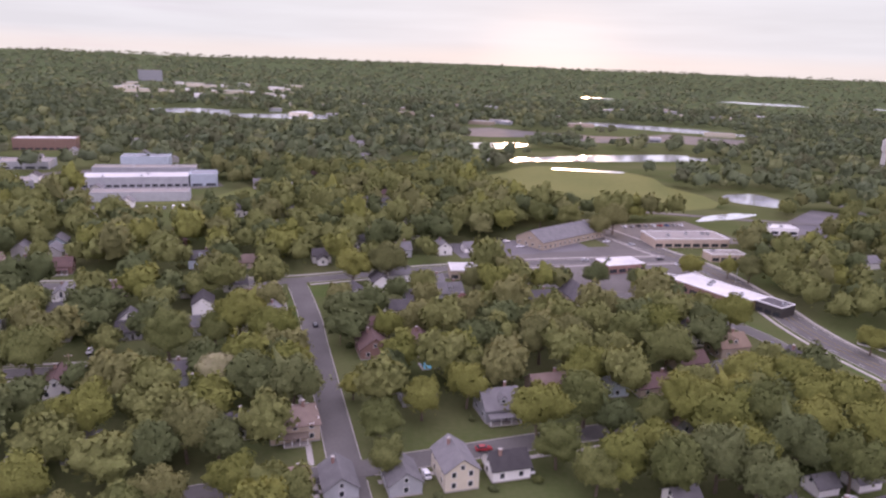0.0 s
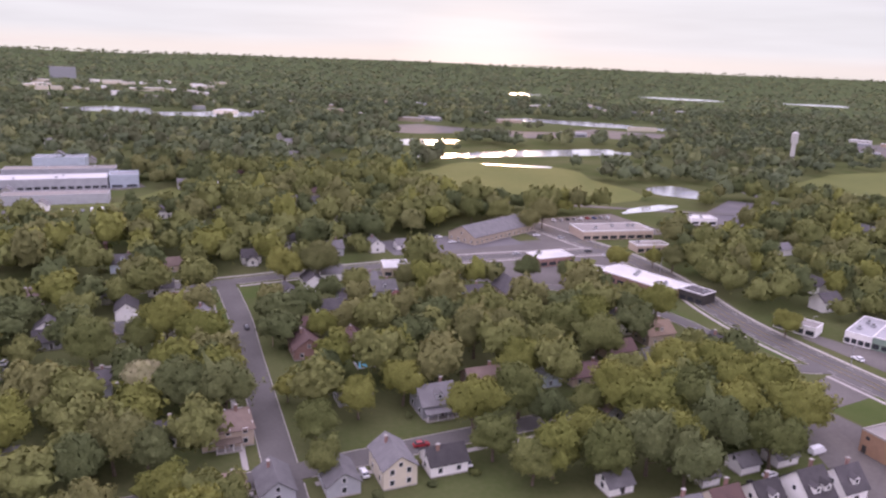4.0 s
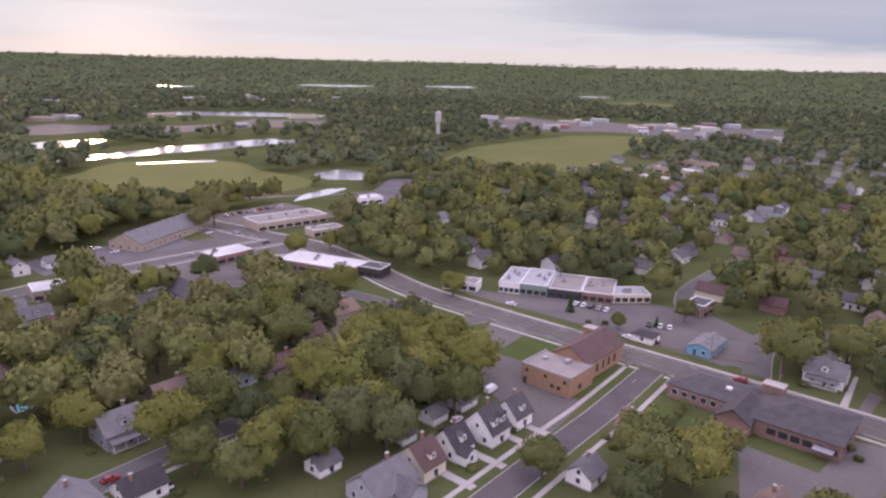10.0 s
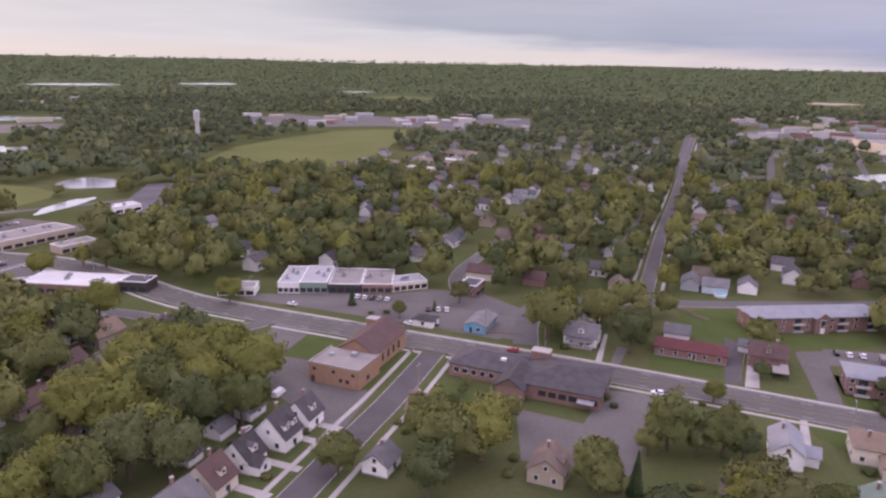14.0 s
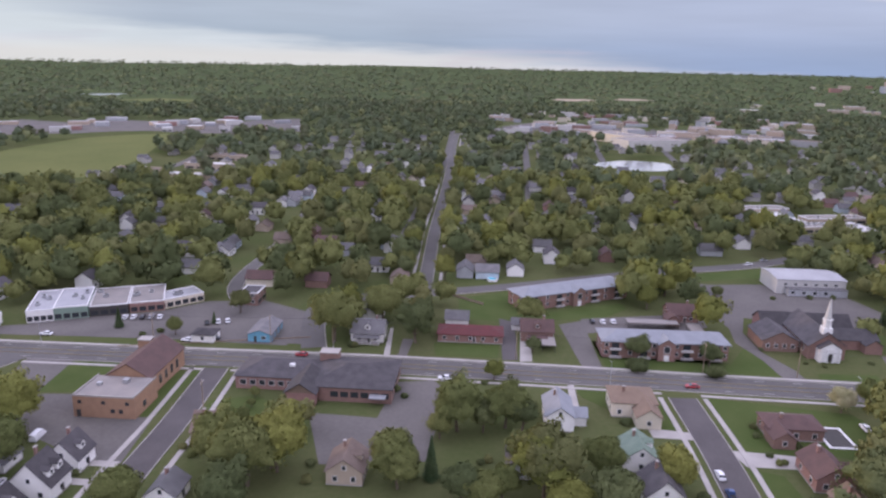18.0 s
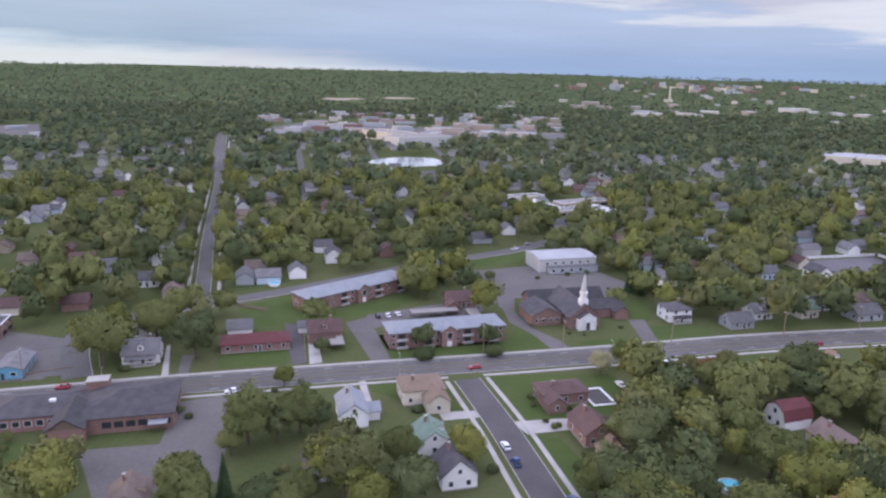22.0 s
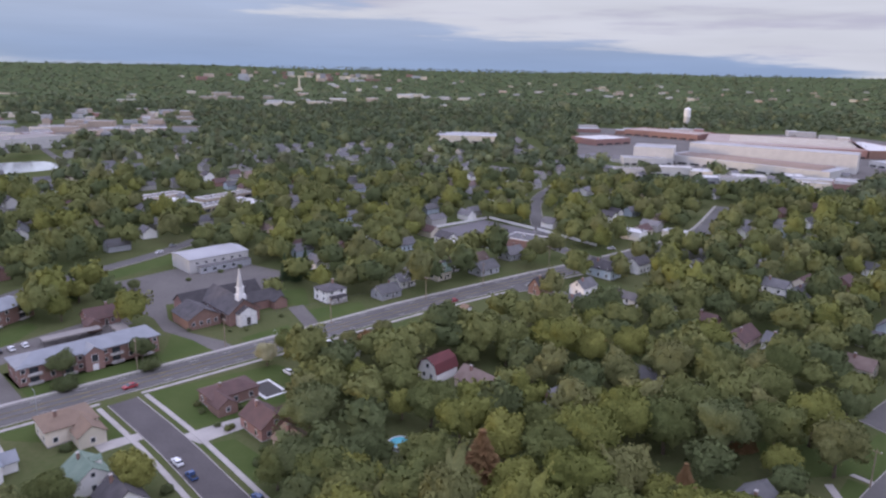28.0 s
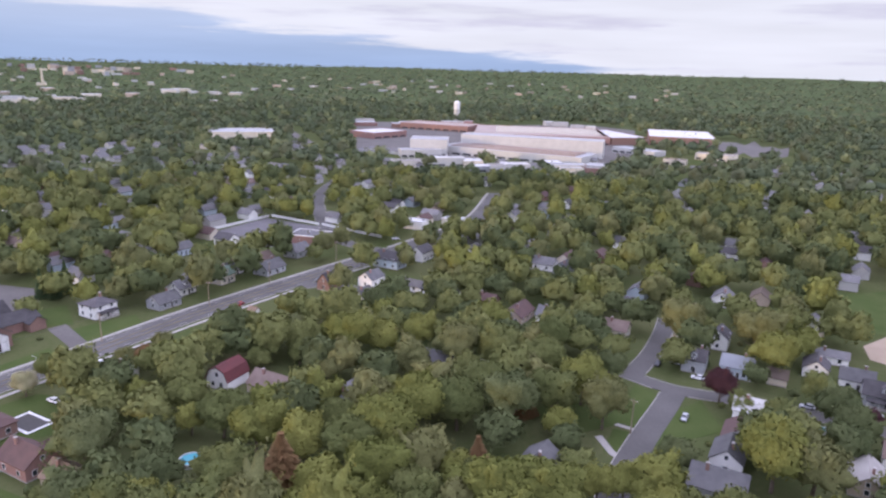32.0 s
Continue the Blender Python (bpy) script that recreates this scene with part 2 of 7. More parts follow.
STEEL = material("galvanised_steel", (0.42, 0.43, 0.44), (0.35, 0.36, 0.37), 0.45, 0.4, 3, 0.05, metal=0.6)
GLASS = material("window_glass", (0.03, 0.035, 0.04), (0.04, 0.045, 0.05), 0.08, 0.4, 1, 0.0, spec=0.6)
TRIM = material("white_trim", (0.78, 0.77, 0.75), None, 0.6, 1, 6, 0.0)
DARKTRIM = material("dark_trim", (0.06, 0.055, 0.05), None, 0.6, 1, 6, 0.0)
WOOD = material("weathered_wood", (0.22, 0.16, 0.11), (0.30, 0.24, 0.18), 0.85, 1, 10, 0.2)
BARK = material("bark", (0.10, 0.075, 0.055), (0.15, 0.12, 0.09), 0.95, 1.5, 10, 0.5)
RUBBER = material("tyre_rubber", (0.02, 0.02, 0.02), None, 0.8, 2, 10, 0.0)
POOL = material("pool_water", (0.10, 0.42, 0.50), (0.14, 0.50, 0.58), 0.08, 0.5, 2, 0.1, spec=0.5)


def leaf(name, colour, colour2, patch_scale=0.07, relief=0.35):
    """Foliage: broad drifts of tone, light and dark sprays, and a small change from clump to clump."""
    m = material(name, colour, colour2, 0.8, patch_scale, 0.9, 0.0, trans=0.28, vary=0.16, spec=0.04)
    N, L = m.node_tree.nodes, m.node_tree.links
    co = N.new("ShaderNodeNewGeometry")
    t = N.new("ShaderNodeTexNoise")
    t.inputs["Scale"].default_value, t.inputs["Detail"].default_value, t.inputs["Roughness"].default_value = 1.5, 3, 0.65
    L.new(co.outputs["Position"], t.inputs[0])
    v = N.new("ShaderNodeMapRange")
    v.inputs[1].default_value, v.inputs[2].default_value, v.inputs[3].default_value, v.inputs[4].default_value = 0.3, 0.7, 0.76, 1.22
    L.new(t.outputs["Fac"], v.inputs[0])
    i = N.new("ShaderNodeMapRange")
    i.inputs[3].default_value, i.inputs[4].default_value = 0.84, 1.16
    L.new(co.outputs["Random Per Island"], i.inputs[0])
    k = N.new("ShaderNodeMath")
    k.operation = "MULTIPLY"
    L.new(v.outputs[0], k.inputs[0]), L.new(i.outputs[0], k.inputs[1])
    h = N.new("ShaderNodeHueSaturation")
    old_ = N["Principled BSDF"].inputs["Base Color"].links[0].from_socket
    L.new(old_, h.inputs["Color"]), L.new(k.outputs[0], h.inputs["Value"])
    L.new(h.outputs[0], N["Principled BSDF"].inputs["Base Color"]), L.new(h.outputs[0], N["Translucent BSDF"].inputs[0])
    b_ = N.new("ShaderNodeBump")
    b_.inputs["Strength"].default_value, b_.inputs["Distance"].default_value = relief, 0.5
    L.new(t.outputs["Fac"], b_.inputs["Height"]), L.new(b_.outputs[0], N["Principled BSDF"].inputs["Normal"])
    return m


LEAF = [
    leaf("leaf_mid_green", (0.124, 0.142, 0.050), (0.150, 0.162, 0.060)),
    leaf("leaf_yellow_green", (0.160, 0.172, 0.048), (0.190, 0.196, 0.058)),
    leaf("leaf_dark_green", (0.098, 0.120, 0.052), (0.124, 0.140, 0.060)),
    leaf("leaf_olive", (0.138, 0.145, 0.058), (0.164, 0.166, 0.068)),
]
# woodland outside the town, greyer and more even than garden trees: haze painted in
HAZE_LEAF = [
    leaf("hazed_woods_mid_green", (0.104, 0.130, 0.068), (0.136, 0.156, 0.080), 0.004),
    leaf("hazed_woods_fresh_green", (0.128, 0.150, 0.068), (0.152, 0.168, 0.080), 0.004),
    leaf("hazed_woods_dark_green", (0.088, 0.114, 0.066), (0.116, 0.138, 0.075), 0.004),
    leaf("hazed_woods_olive", (0.118, 0.132, 0.072), (0.146, 0.152, 0.082), 0.004),
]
NEEDLE = material("dark_needles", (0.035, 0.06, 0.025), (0.06, 0.085, 0.035), 0.8, 0.3, 2, 0.0, trans=0.1, vary=0.2, spec=0.1)
RUSTLEAF = material("rust_needles", (0.185, 0.105, 0.05), (0.15, 0.10, 0.045), 0.8, 0.3, 2, 0.0, trans=0.2, spec=0.1)
PURPLE = material("purple_leaf", (0.05, 0.022, 0.025), (0.08, 0.035, 0.035), 0.8, 0.3, 2, 0.0, trans=0.2, spec=0.1)
BLOSSOM = material("pale_blossom", (0.42, 0.38, 0.24), (0.30, 0.30, 0.15), 0.8, 0.3, 2, 0.0, trans=0.3, spec=0.1)


# ---- geometry helpers ----
def fast_mesh(name, verts, faces, mat, soft=None):
    """A mesh from arrays; faces all have the same number of corners. soft: a shading normal for each vertex."""
    verts, faces = np.asarray(verts, np.float32).reshape(-1, 3), np.asarray(faces, np.int32)
    me = bpy.data.meshes.new(name)
    k = faces.shape[1]
    me.vertices.add(len(verts))
    me.vertices.foreach_set("co", verts.ravel())
    me.loops.add(faces.size)
    me.loops.foreach_set("vertex_index", faces.ravel())
    me.polygons.add(len(faces))
    me.polygons.foreach_set("loop_start", np.arange(0, faces.size, k, dtype=np.int32))
    me.update(calc_edges=True)
    if soft is not None:
        me.attributes.new("custom_normal", "FLOAT_VECTOR", "POINT").data.foreach_set("vector", np.asarray(soft, np.float32).ravel())
    me.materials.append(mat)
    return me


def poly_mesh(name, verts, faces, mat):
    me = bpy.data.meshes.new(name)
    me.from_pydata([tuple(v) for v in verts], [], faces)
    me.update()
    me.materials.append(mat)
    return me


BOX_F = [(0, 3, 2, 1), (4, 5, 6, 7), (0, 1, 5, 4), (1, 2, 6, 5), (2, 3, 7, 6), (3, 0, 4, 7)]


def box_verts(x0, x1, y0, y1, z0, z1):
    return [(x0, y0, z0), (x1, y0, z0), (x1, y1, z0), (x0, y1, z0), (x0, y0, z1), (x1, y0, z1), (x1, y1, z1), (x0, y1, z1)]


BOXES = {}


def box_mesh(name, sx_, sy_, sz_, mat):
    """A box standing on z = 0, centred in x and y; alike boxes share one mesh."""
    key = (name, round(sx_, 2), round(sy_, 2), round(sz_, 2), mat.name)
    if key not in BOXES:
        BOXES[key] = poly_mesh(name, box_verts(-sx_ / 2, sx_ / 2, -sy_ / 2, sy_ / 2, 0, sz_), BOX_F, mat)
    return BOXES[key]


def boxes_mesh(name, spans, mat):
    v, f = [], []
    for s in spans:
        o = len(v)
        v += box_verts(*s)
        f += [tuple(i + o for i in q) for q in BOX_F]
    return poly_mesh(name, v, f, mat)


def sub(name, me, parent, x=0, y=0, z=0, rz=0, label=""):
    ob = new(name, me)
    ob.parent = parent
    ob.matrix_basis = pose(x, y, z, 0, 0, rz)
    return tagged(ob, label)


def thing(name, x, y, rz, label, category, group="", z=0.0):
    ob = new(name)
    ob.empty_display_size = 0.5
    ob.matrix_basis = pose(x, y, z, 0, 0, rz)
    return tagged(ob, label, category, group)


def prism_mesh(name, r0, r1, h, n, mat, cap=True):
    v = [(r * math.cos(2 * math.pi * i / n), r * math.sin(2 * math.pi * i / n), z) for r, z in ((r0, 0), (r1, h)) for i in range(n)]
    f = [(i, (i + 1) % n, n + (i + 1) % n, n + i) for i in range(n)]
    if cap:
        f += [tuple(range(n, 2 * n)), tuple(reversed(range(n)))]
    return poly_mesh(name, v, f, mat)


# ---- ground ----
FLAT, FAR, RISE = 1800.0, 4900.0, 76.0


def ground_z(r):
    k = np.clip((np.asarray(r, float) - FLAT) / (FAR - FLAT), 0, 1)
    return RISE * k * k


def far_r(d):
    """The place on the rising far ground that shows at the same depression as a place d metres off on flat ground."""
    if d <= FLAT:
        return d
    lo, hi = FLAT, FAR
    for _ in range(40):
        mid = (lo + hi) / 2
        if (100 - float(ground_z(mid))) / mid > 100 / d:
            lo = mid
        else:
            hi = mid
    return lo


rings = np.concatenate([[0], np.geomspace(20, 1800, 46), np.linspace(1860, 4960, 60)])
NA = 360
ang = np.arange(NA) * 2 * np.pi / NA
gv, gf = [], []
rolls = 5.0 * np.sin(ang * 5 + 1) + 4.0 * np.sin(ang * 11 + 2) + 3 * np.sin(ang * 23)
hill = 16 * np.exp(-((np.degrees(ang) - 347) / 3.0) ** 2) + 9 * np.exp(-((np.degrees(ang) - 354) / 3.5) ** 2)
for r in rings:
    z = ground_z(r) + (rolls * max(0, (r - 3600) / 1300) ** 2 * 0.8) + hill * np.exp(-((r - 3900) / 260) ** 2)
    gv.append(np.stack([np.sin(ang) * r, np.cos(ang) * r, np.zeros(NA) + z], 1))
gv = np.concatenate(gv)
for i in range(len(rings) - 1):
    a = i * NA + np.arange(NA)
    b = i * NA + (np.arange(NA) + 1) % NA
    gf.append(np.stack([a, b, b + NA, a + NA], 1)[:, ::-1])
tagged(new("ground", fast_mesh("ground", gv, np.concatenate(gf), GRASS)), "flat grassy town ground rising to low wooded hills far off", "ground", kind="structure")

# ---- roads, lots, lawns, water ----
ROADS = []   # centre line samples and half width
CLEAR = []   # polygons where no tree grows
DISCS = []   # round clearings: x, y, radius


def smooth(pts, step=3.0):
    p = [np.array(q, float) for q in pts]
    p = [2 * p[0] - p[1]] + p + [2 * p[-1] - p[-2]]
    out = []
    for i in range(1, len(p) - 2):
        n = max(2, int(np.linalg.norm(p[i + 1] - p[i]) / step))
        for k in range(n):
            t = k / n
            out.append(0.5 * (2 * p[i] + (p[i + 1] - p[i - 1]) * t + (2 * p[i - 1] - 5 * p[i] + 4 * p[i + 1] - p[i + 2]) * t * t
                              + (3 * p[i] - p[i - 1] - 3 * p[i + 1] + p[i + 2]) * t ** 3))
    out.append(p[-2])
    return np.array(out)


def normals(c):
    d = np.gradient(c, axis=0)
    d /= np.linalg.norm(d, axis=1)[:, None]
    return np.stack([-d[:, 1], d[:, 0]], 1)


def ribbon(name, c, a, b, z0, z1, mat, keep=None):
    """A strip from offset a to offset b of the line c, with sides down to z0."""
    n = normals(c)
    l, r = c + n * b, c + n * a
    m = len(c)
    v = [(*q, z1) for q in l] + [(*q, z1) for q in r] + [(*q, z0) for q in l] + [(*q, z0) for q in r]
    f = []
    for i in range(m - 1):
        if keep is not None and not (keep[i] and keep[i + 1]):
            continue
        f += [(i, m + i, m + i + 1, i + 1), (i, i + 1, 2 * m + i + 1, 2 * m + i), (m + i, 3 * m + i, 3 * m + i + 1, m + i + 1)]
    return poly_mesh(name, v, f, mat) if f else None


ROADZ = [0.05]
WALKS = []


def road(label, pts, width, mat=None, walks=(0, 0), step=3.0):
    c = smooth(pts, step)
    ROADZ[0] += 0.006
    ob = new("road", ribbon("road", c, -width / 2, width / 2, -0.05, ROADZ[0], mat or ASPHALT))
    tagged(ob, label, "road", kind="structure")
    ROADS.append((c, width / 2))
    WALKS.append((c, width / 2, walks, len(ROADS) - 1))
    return c


def off_roads(c, me_index, extra=0.3):
    keep = np.ones(len(c), bool)
    for j, (rc, hw) in enumerate(ROADS):
        if j == me_index:
            continue
        d = np.sqrt(((c[:, None] - rc[None]) ** 2).sum(-1)).min(1)
        keep &= d > hw + extra
    return keep


def finish_roads():
    """Kerbs and pavements along each road, broken where another road or a drive joins."""
    for c, hw, walks, j in WALKS:
        n = normals(c)
        for side, gap in ((-1, walks[0]), (1, walks[1])):
            if gap is None:
                continue
            me = ribbon("kerb", c, *sorted((side * hw, side * (hw + 0.25))), -0.05, 0.16, CONCRETE, off_roads(c + n * side * (hw + 0.2), j))
            if me:
                tagged(new("kerb", me), "pale concrete kerb along the road", "kerb", kind="structure")
            if gap > 0:
                me = ribbon("pavement", c, *sorted((side * (hw + gap), side * (hw + gap + 1.5))), -0.05, 0.13, CONCRETE, off_roads(c + n * side * (hw + gap + 0.7), j))
                if me:
                    tagged(new("pavement", me), "pale concrete pavement beside the road", "pavement", kind="structure")


PATCHZ = [0.012]


def patch(name, pts, mat, label, category, clear=True):
    """A flat area of paving, lawn or water."""
    PATCHZ[0] += 0.0007
    z = PATCHZ[0]
    n = len(pts)
    a = sum(pts[i][0] * pts[(i + 1) % n][1] - pts[(i + 1) % n][0] * pts[i][1] for i in range(n))
    pts = pts if a > 0 else pts[::-1]
    v = [(*p, z) for p in pts] + [(*p, -0.1) for p in pts]
    f = [tuple(range(n))] + [(i, n + i, n + (i + 1) % n, (i + 1) % n) for i in range(n)]
    if clear:
        CLEAR.append(np.array(pts, float))
    return tagged(new(name, poly_mesh(name, v, f, mat)), label, category, kind="structure")


def rect(x, y, rz, w, d):
    c, s = math.cos(radians(rz)), math.sin(radians(rz))
    return [(x + c * a - s * b, y + s * a + c * b) for a, b in ((-w / 2, -d / 2), (w / 2, -d / 2), (w / 2, d / 2), (-w / 2, d / 2))]


def blob(x, y, rx_, ry_, rz, seed, n=28, rag=0.18):
    """An irregular rounded outline."""
    rng = random.Random(seed)
    ph = [rng.uniform(0, 6.28) for _ in range(4)]
    out = []
    for i in range(n):
        t = 2 * math.pi * i / n
        k = 1 + rag * (math.sin(2 * t + ph[0]) * 0.6 + math.sin(3 * t + ph[1]) * 0.5 + math.sin(5 * t + ph[2]) * 0.4)
        a, b = rx_ * k * math.cos(t), ry_ * k * math.sin(t)
        out.append((x + a * math.cos(rz) - b * math.sin(rz), y + a * math.sin(rz) + b * math.cos(rz)))
    return out

# main road and the streets off it
M_AXIS = 106.8
road("grey asphalt main road with worn lane lines", [(60, 520), (105, 430), (122, 392), (140, 355), (148, 306), (150, 271), (156, 241), (179, 168), (201, 100), (219, 36), (234, -20), (246, -62), (262, -115), (278, -185), (288, -236), (302, -290), (322, -345), (380, -430)], 12.6, ASPHALT, (2.0, 0.9))
road("asphalt side street between lawns", [(178, 146.5), (143, 133.5), (120, 126), (60, 106), (10, 90)], 8.0, NEWPAVE, (3.2, 3.2))
road("asphalt side street with pale pavements", [(217, -0.5), (186, -11), (153, -20.5), (110, -33)], 8.6, NEWPAVE, (2.0, 2.0))
road("long straight residential street", [(276, 112), (293, 118), (325, 129), (412, 159), (556, 206), (840, 302), (1010, 358)], 6.6, ASPHALT, (3.0, 2.4), 6)
road("curving asphalt street behind the apartment blocks", [(206, 126), (226, 138), (246, 146), (262, 138), (276, 120), (305, 82), (357, 24), (395, -26), (440, -68), (478, -120), (520, -190), (560, -260)], 9.0, ASPHALT, (0, None))
road("narrow asphalt street beside the shops", [(232, 176), (261, 199), (331, 222), (430, 260), (560, 306)], 6.5, ASPHALT, (0, 0))
road("straight residential street sloping away", [(-66, 311), (-62, 300), (-50, 263), (-41, 229), (-22, 160), (-15, 135), (0, 90)], 8.4, ASPHALT, (3.4, 0))
road("asphalt cross street lined with houses", [(-330, 262), (-186, 285), (-119, 297), (-71, 307), (-20, 328), (52, 353), (110, 366), (138, 372)], 8.5, ASPHALT, (2.5, 2.5))
road("asphalt residential street with parked cars", [(-110, 122), (-60, 142), (-18, 157), (24, 172), (60, 184)], 7.5, ASPHALT, (2.5, 0))
road("short asphalt street with parked cars", [(-170, 196), (-120, 206), (-75, 215), (-40, 226)], 7.0, ASPHALT, (2.0, 2.0))
road("old diagonal asphalt street by the grass island", [(160, 214), (146, 217), (136, 231), (127, 262), (106, 292), (62, 314), (30, 322), (-16, 327)], 7.5, ASPHALT, (0, 0))
road("asphalt street bending between small houses", [(60, -96), (72, -121), (81, -143), (88, -166), (94, -189), (97.5, -201)], 7.6, ASPHALT, (None, 0))
road("asphalt street with a row of small houses", [(116, -201), (107, -201), (97, -202.5), (84, -209), (66, -217), (42, -224), (0, -240), (-60, -262)], 7.0, ASPHALT, (0, 0))
road("short asphalt street past the junction", [(113.5, -202), (119, -224), (127, -246), (134, -262)], 7.0, ASPHALT, (0, 0))
road("asphalt crossroad at the shops", [(288, -240), (330, -236), (400, -270), (470, -320), (560, -420)], 9.0, ASPHALT, (0, 0))
road("asphalt street meeting the main road", [(266, -170), (262, -182), (230, -190)], 7.0, ASPHALT, (0, 0))
for k in range(5):
    road("residential street between trees", [(360 + k * 70, 160 - k * 60), (700 + k * 75, 262 - k * 70), (1050 + k * 70, 380 - k * 95)], 7.0, ASPHALT, (None, None), 20)
road("park road round the playing field", [(300, 400), (441, 455), (570, 490), (700, 562), (822, 622), (910, 640)], 10, LOT, (None, None), 12)
road("park drive", [(60, 520), (140, 500), (300, 480), (320, 600)], 7, ASPHALT, (None, None), 10)
road("wide pale road towards the factory", [(760, -500), (900, -560), (1100, -640)], 16, LOT, (None, None), 20)

MAIN = smooth([(122, 392), (140, 355), (148, 306), (150, 271), (156, 241), (179, 168), (201, 100), (219, 36), (234, -20), (246, -62), (262, -115), (278, -185), (288, -236)], 3.0)


def lane_line(offset, mat, dash, label):
    """Painted line along the main road."""
    keep = np.ones(len(MAIN), bool) if not dash else (np.arange(len(MAIN)) % 4 < 2)
    tagged(new("lane_line", ribbon("lane_line", MAIN, offset - 0.09, offset + 0.09, 0.05, ROADZ[0] + 0.012, mat, keep)), label, "lane line", kind="structure")


lane_line(-1.7, YELLOW, False, "worn yellow turning-lane line"), lane_line(1.7, YELLOW, False, "worn yellow turning-lane line")
lane_line(-1.4, YELLOW, True, "worn yellow dashes on asphalt"), lane_line(1.4, YELLOW, True, "worn yellow dashes on asphalt")
lane_line(-4.6, PAINT, True, "worn white lane dashes"), lane_line(4.6, PAINT, True, "worn white lane dashes")

# car parks and hard ground
patch("ground_lot", [(163, 212), (166, 195), (141, 184), (138, 190), (139, 199)], LOT, "bare asphalt parking corner", "car park")
patch("lawn", [(166, 195), (171, 177), (147, 173), (142, 185)], LAWN, "mown green lawn beside the orange-brick building", "lawn")
patch("ground_lot", [(137, 188), (142, 182), (146, 172), (136, 162), (143, 141), (136, 138), (120, 131), (118, 139), (121, 156), (123, 169), (131, 182)], LOT, "asphalt yard behind the orange-brick building", "car park")
for x, y in ((98.2, 131), (110.6, 135.5), (86.2, 127.5), (118.5, 138)):
    patch("ground_lot", rect(x, y, 107, 13, 2.6), CONCRETE, "pale concrete house drive across the pavement", "drive")
patch("lawn", [(168, 156), (178, 151), (143, 141), (142, 145)], LAWN, "mown green strip by the side street", "lawn")
patch("lawn", [(158, 133), (166, 123), (163, 110), (157, 114), (143, 128)], LAWN, "mown green lawn by the red-brick hall", "lawn")
patch("ground_lot", [(162, 106), (168, 82), (192, 87), (198, 76), (193, 70), (169, 64), (152, 60), (140, 85), (159, 99)], LOT, "empty cracked car park beside the red-brick hall", "car park")
patch("ground_lot", [(176, 226), (208, 130), (216, 136), (238, 148), (243, 172), (232, 193), (214, 203), (184, 240)], LOT, "wide asphalt forecourt of shops and repair shop", "car park")
patch("ground_lot", [(172, 252), (180, 241), (207, 196), (227, 192), (219, 179), (192, 178), (180, 213), (169, 243)], LOT, "asphalt forecourt of the shop row", "car park")
patch("ground_lot", [(210, 177), (235, 180), (242, 173), (227, 155), (232, 145), (204, 136), (194, 170)], LOT, "asphalt forecourt of the small repair shop", "car park")
patch("lawn", [(228, 88), (236, 65), (224, 62), (217, 83)], LAWN, "mown front lawn", "lawn")
patch("lawn", [(281, 97), (301, 75), (268, 64), (260, 71), (256, 88)], LAWN, "open green lawn", "lawn")
patch("lawn", [(270, 65), (292, 43), (303, 29), (296, 26), (278, 35), (271, 52)], LAWN, "mown lawn round the rear apartment block", "lawn")
patch("lawn", [(254, 34), (239, 29), (251, -15), (274, -21), (246, -35), (243, -34), (228, 24)], LAWN, "mown lawn round the apartment block", "lawn")
patch("lawn", [(255, -43), (262, -62), (250, -63), (246, -51), (244, -44)], LAWN, "mown church lawn", "lawn")
patch("lawn", [(306, -68), (306, -81), (280, -76), (285, -68)], LAWN, "mown lawn beside the church", "lawn")
patch("lawn", [(276, -69), (277, -98), (261, -96), (255, -74)], LAWN, "mown front lawn", "lawn")
patch("lawn", [(362, 5), (391, -34), (403, -45), (372, -31), (351, 2)], LAWN, "grass bank along the street", "lawn")
patch("ground_lot", [(347, 5), (350, -8), (361, -31), (349, -41), (355, -66), (338, -77), (318, -74), (312, -66), (310, -44), (306, -28), (305, -7)], LOT, "wide bare grey car park behind the church", "car park")
patch("ground_lot", [(311, -5), (307, -21), (287, -20), (268, -26), (255, -36), (243, -41), (240, -34), (260, -26), (274, -17), (290, -15)], LOT, "curving asphalt church drive", "drive")
patch("lawn", [(212, 33), (216, 8), (193, -2), (192, 6), (205, 29)], LAWN, "corner lawn of the tan-roofed house", "lawn")
patch("lawn", [(220, -6), (226, -49), (220, -53), (197, -46), (197, -33), (188, -27), (189, -17)], LAWN, "corner lawn of the brick house", "lawn")
patch("lawn", [(181, -18), (181, -27), (166, -33), (158, -32), (158, -26)], LAWN, "mown green front lawn", "lawn")
patch("ground_lot", [(276, 42), (285, 27), (303, -3), (287, -7), (271, 11), (266, 30), (259, 39)], LOT, "asphalt parking court between apartment blocks", "car park")
patch("ground_lot", [(266, 49), (274, 41), (229, 26), (226, 32)], LOT, "asphalt apartment drive", "drive")
patch("ground_lot", [(263, 73), (261, 66), (225, 55), (223, 60)], NEWPAVE, "asphalt house drive", "drive")
patch("ground_lot", [(259, 63), (260, 60), (226, 50), (224, 54)], CONCRETE, "pale concrete house drive", "drive")
patch("ground_lot", [(189, -14), (192, -27), (195, -44), (190, -44), (185, -28), (182, -18)], CONCRETE, "pale concrete crossing drive of the brick houses", "drive")
patch("ground_lot", [(193, 8), (195, -4), (191, -5), (188, 6)], CONCRETE, "pale concrete drive of the corner house", "drive")
patch("ground_lot", [(282, -67), (283, -74), (254, -74), (249, -68)], LOT, "asphalt church side drive", "drive")
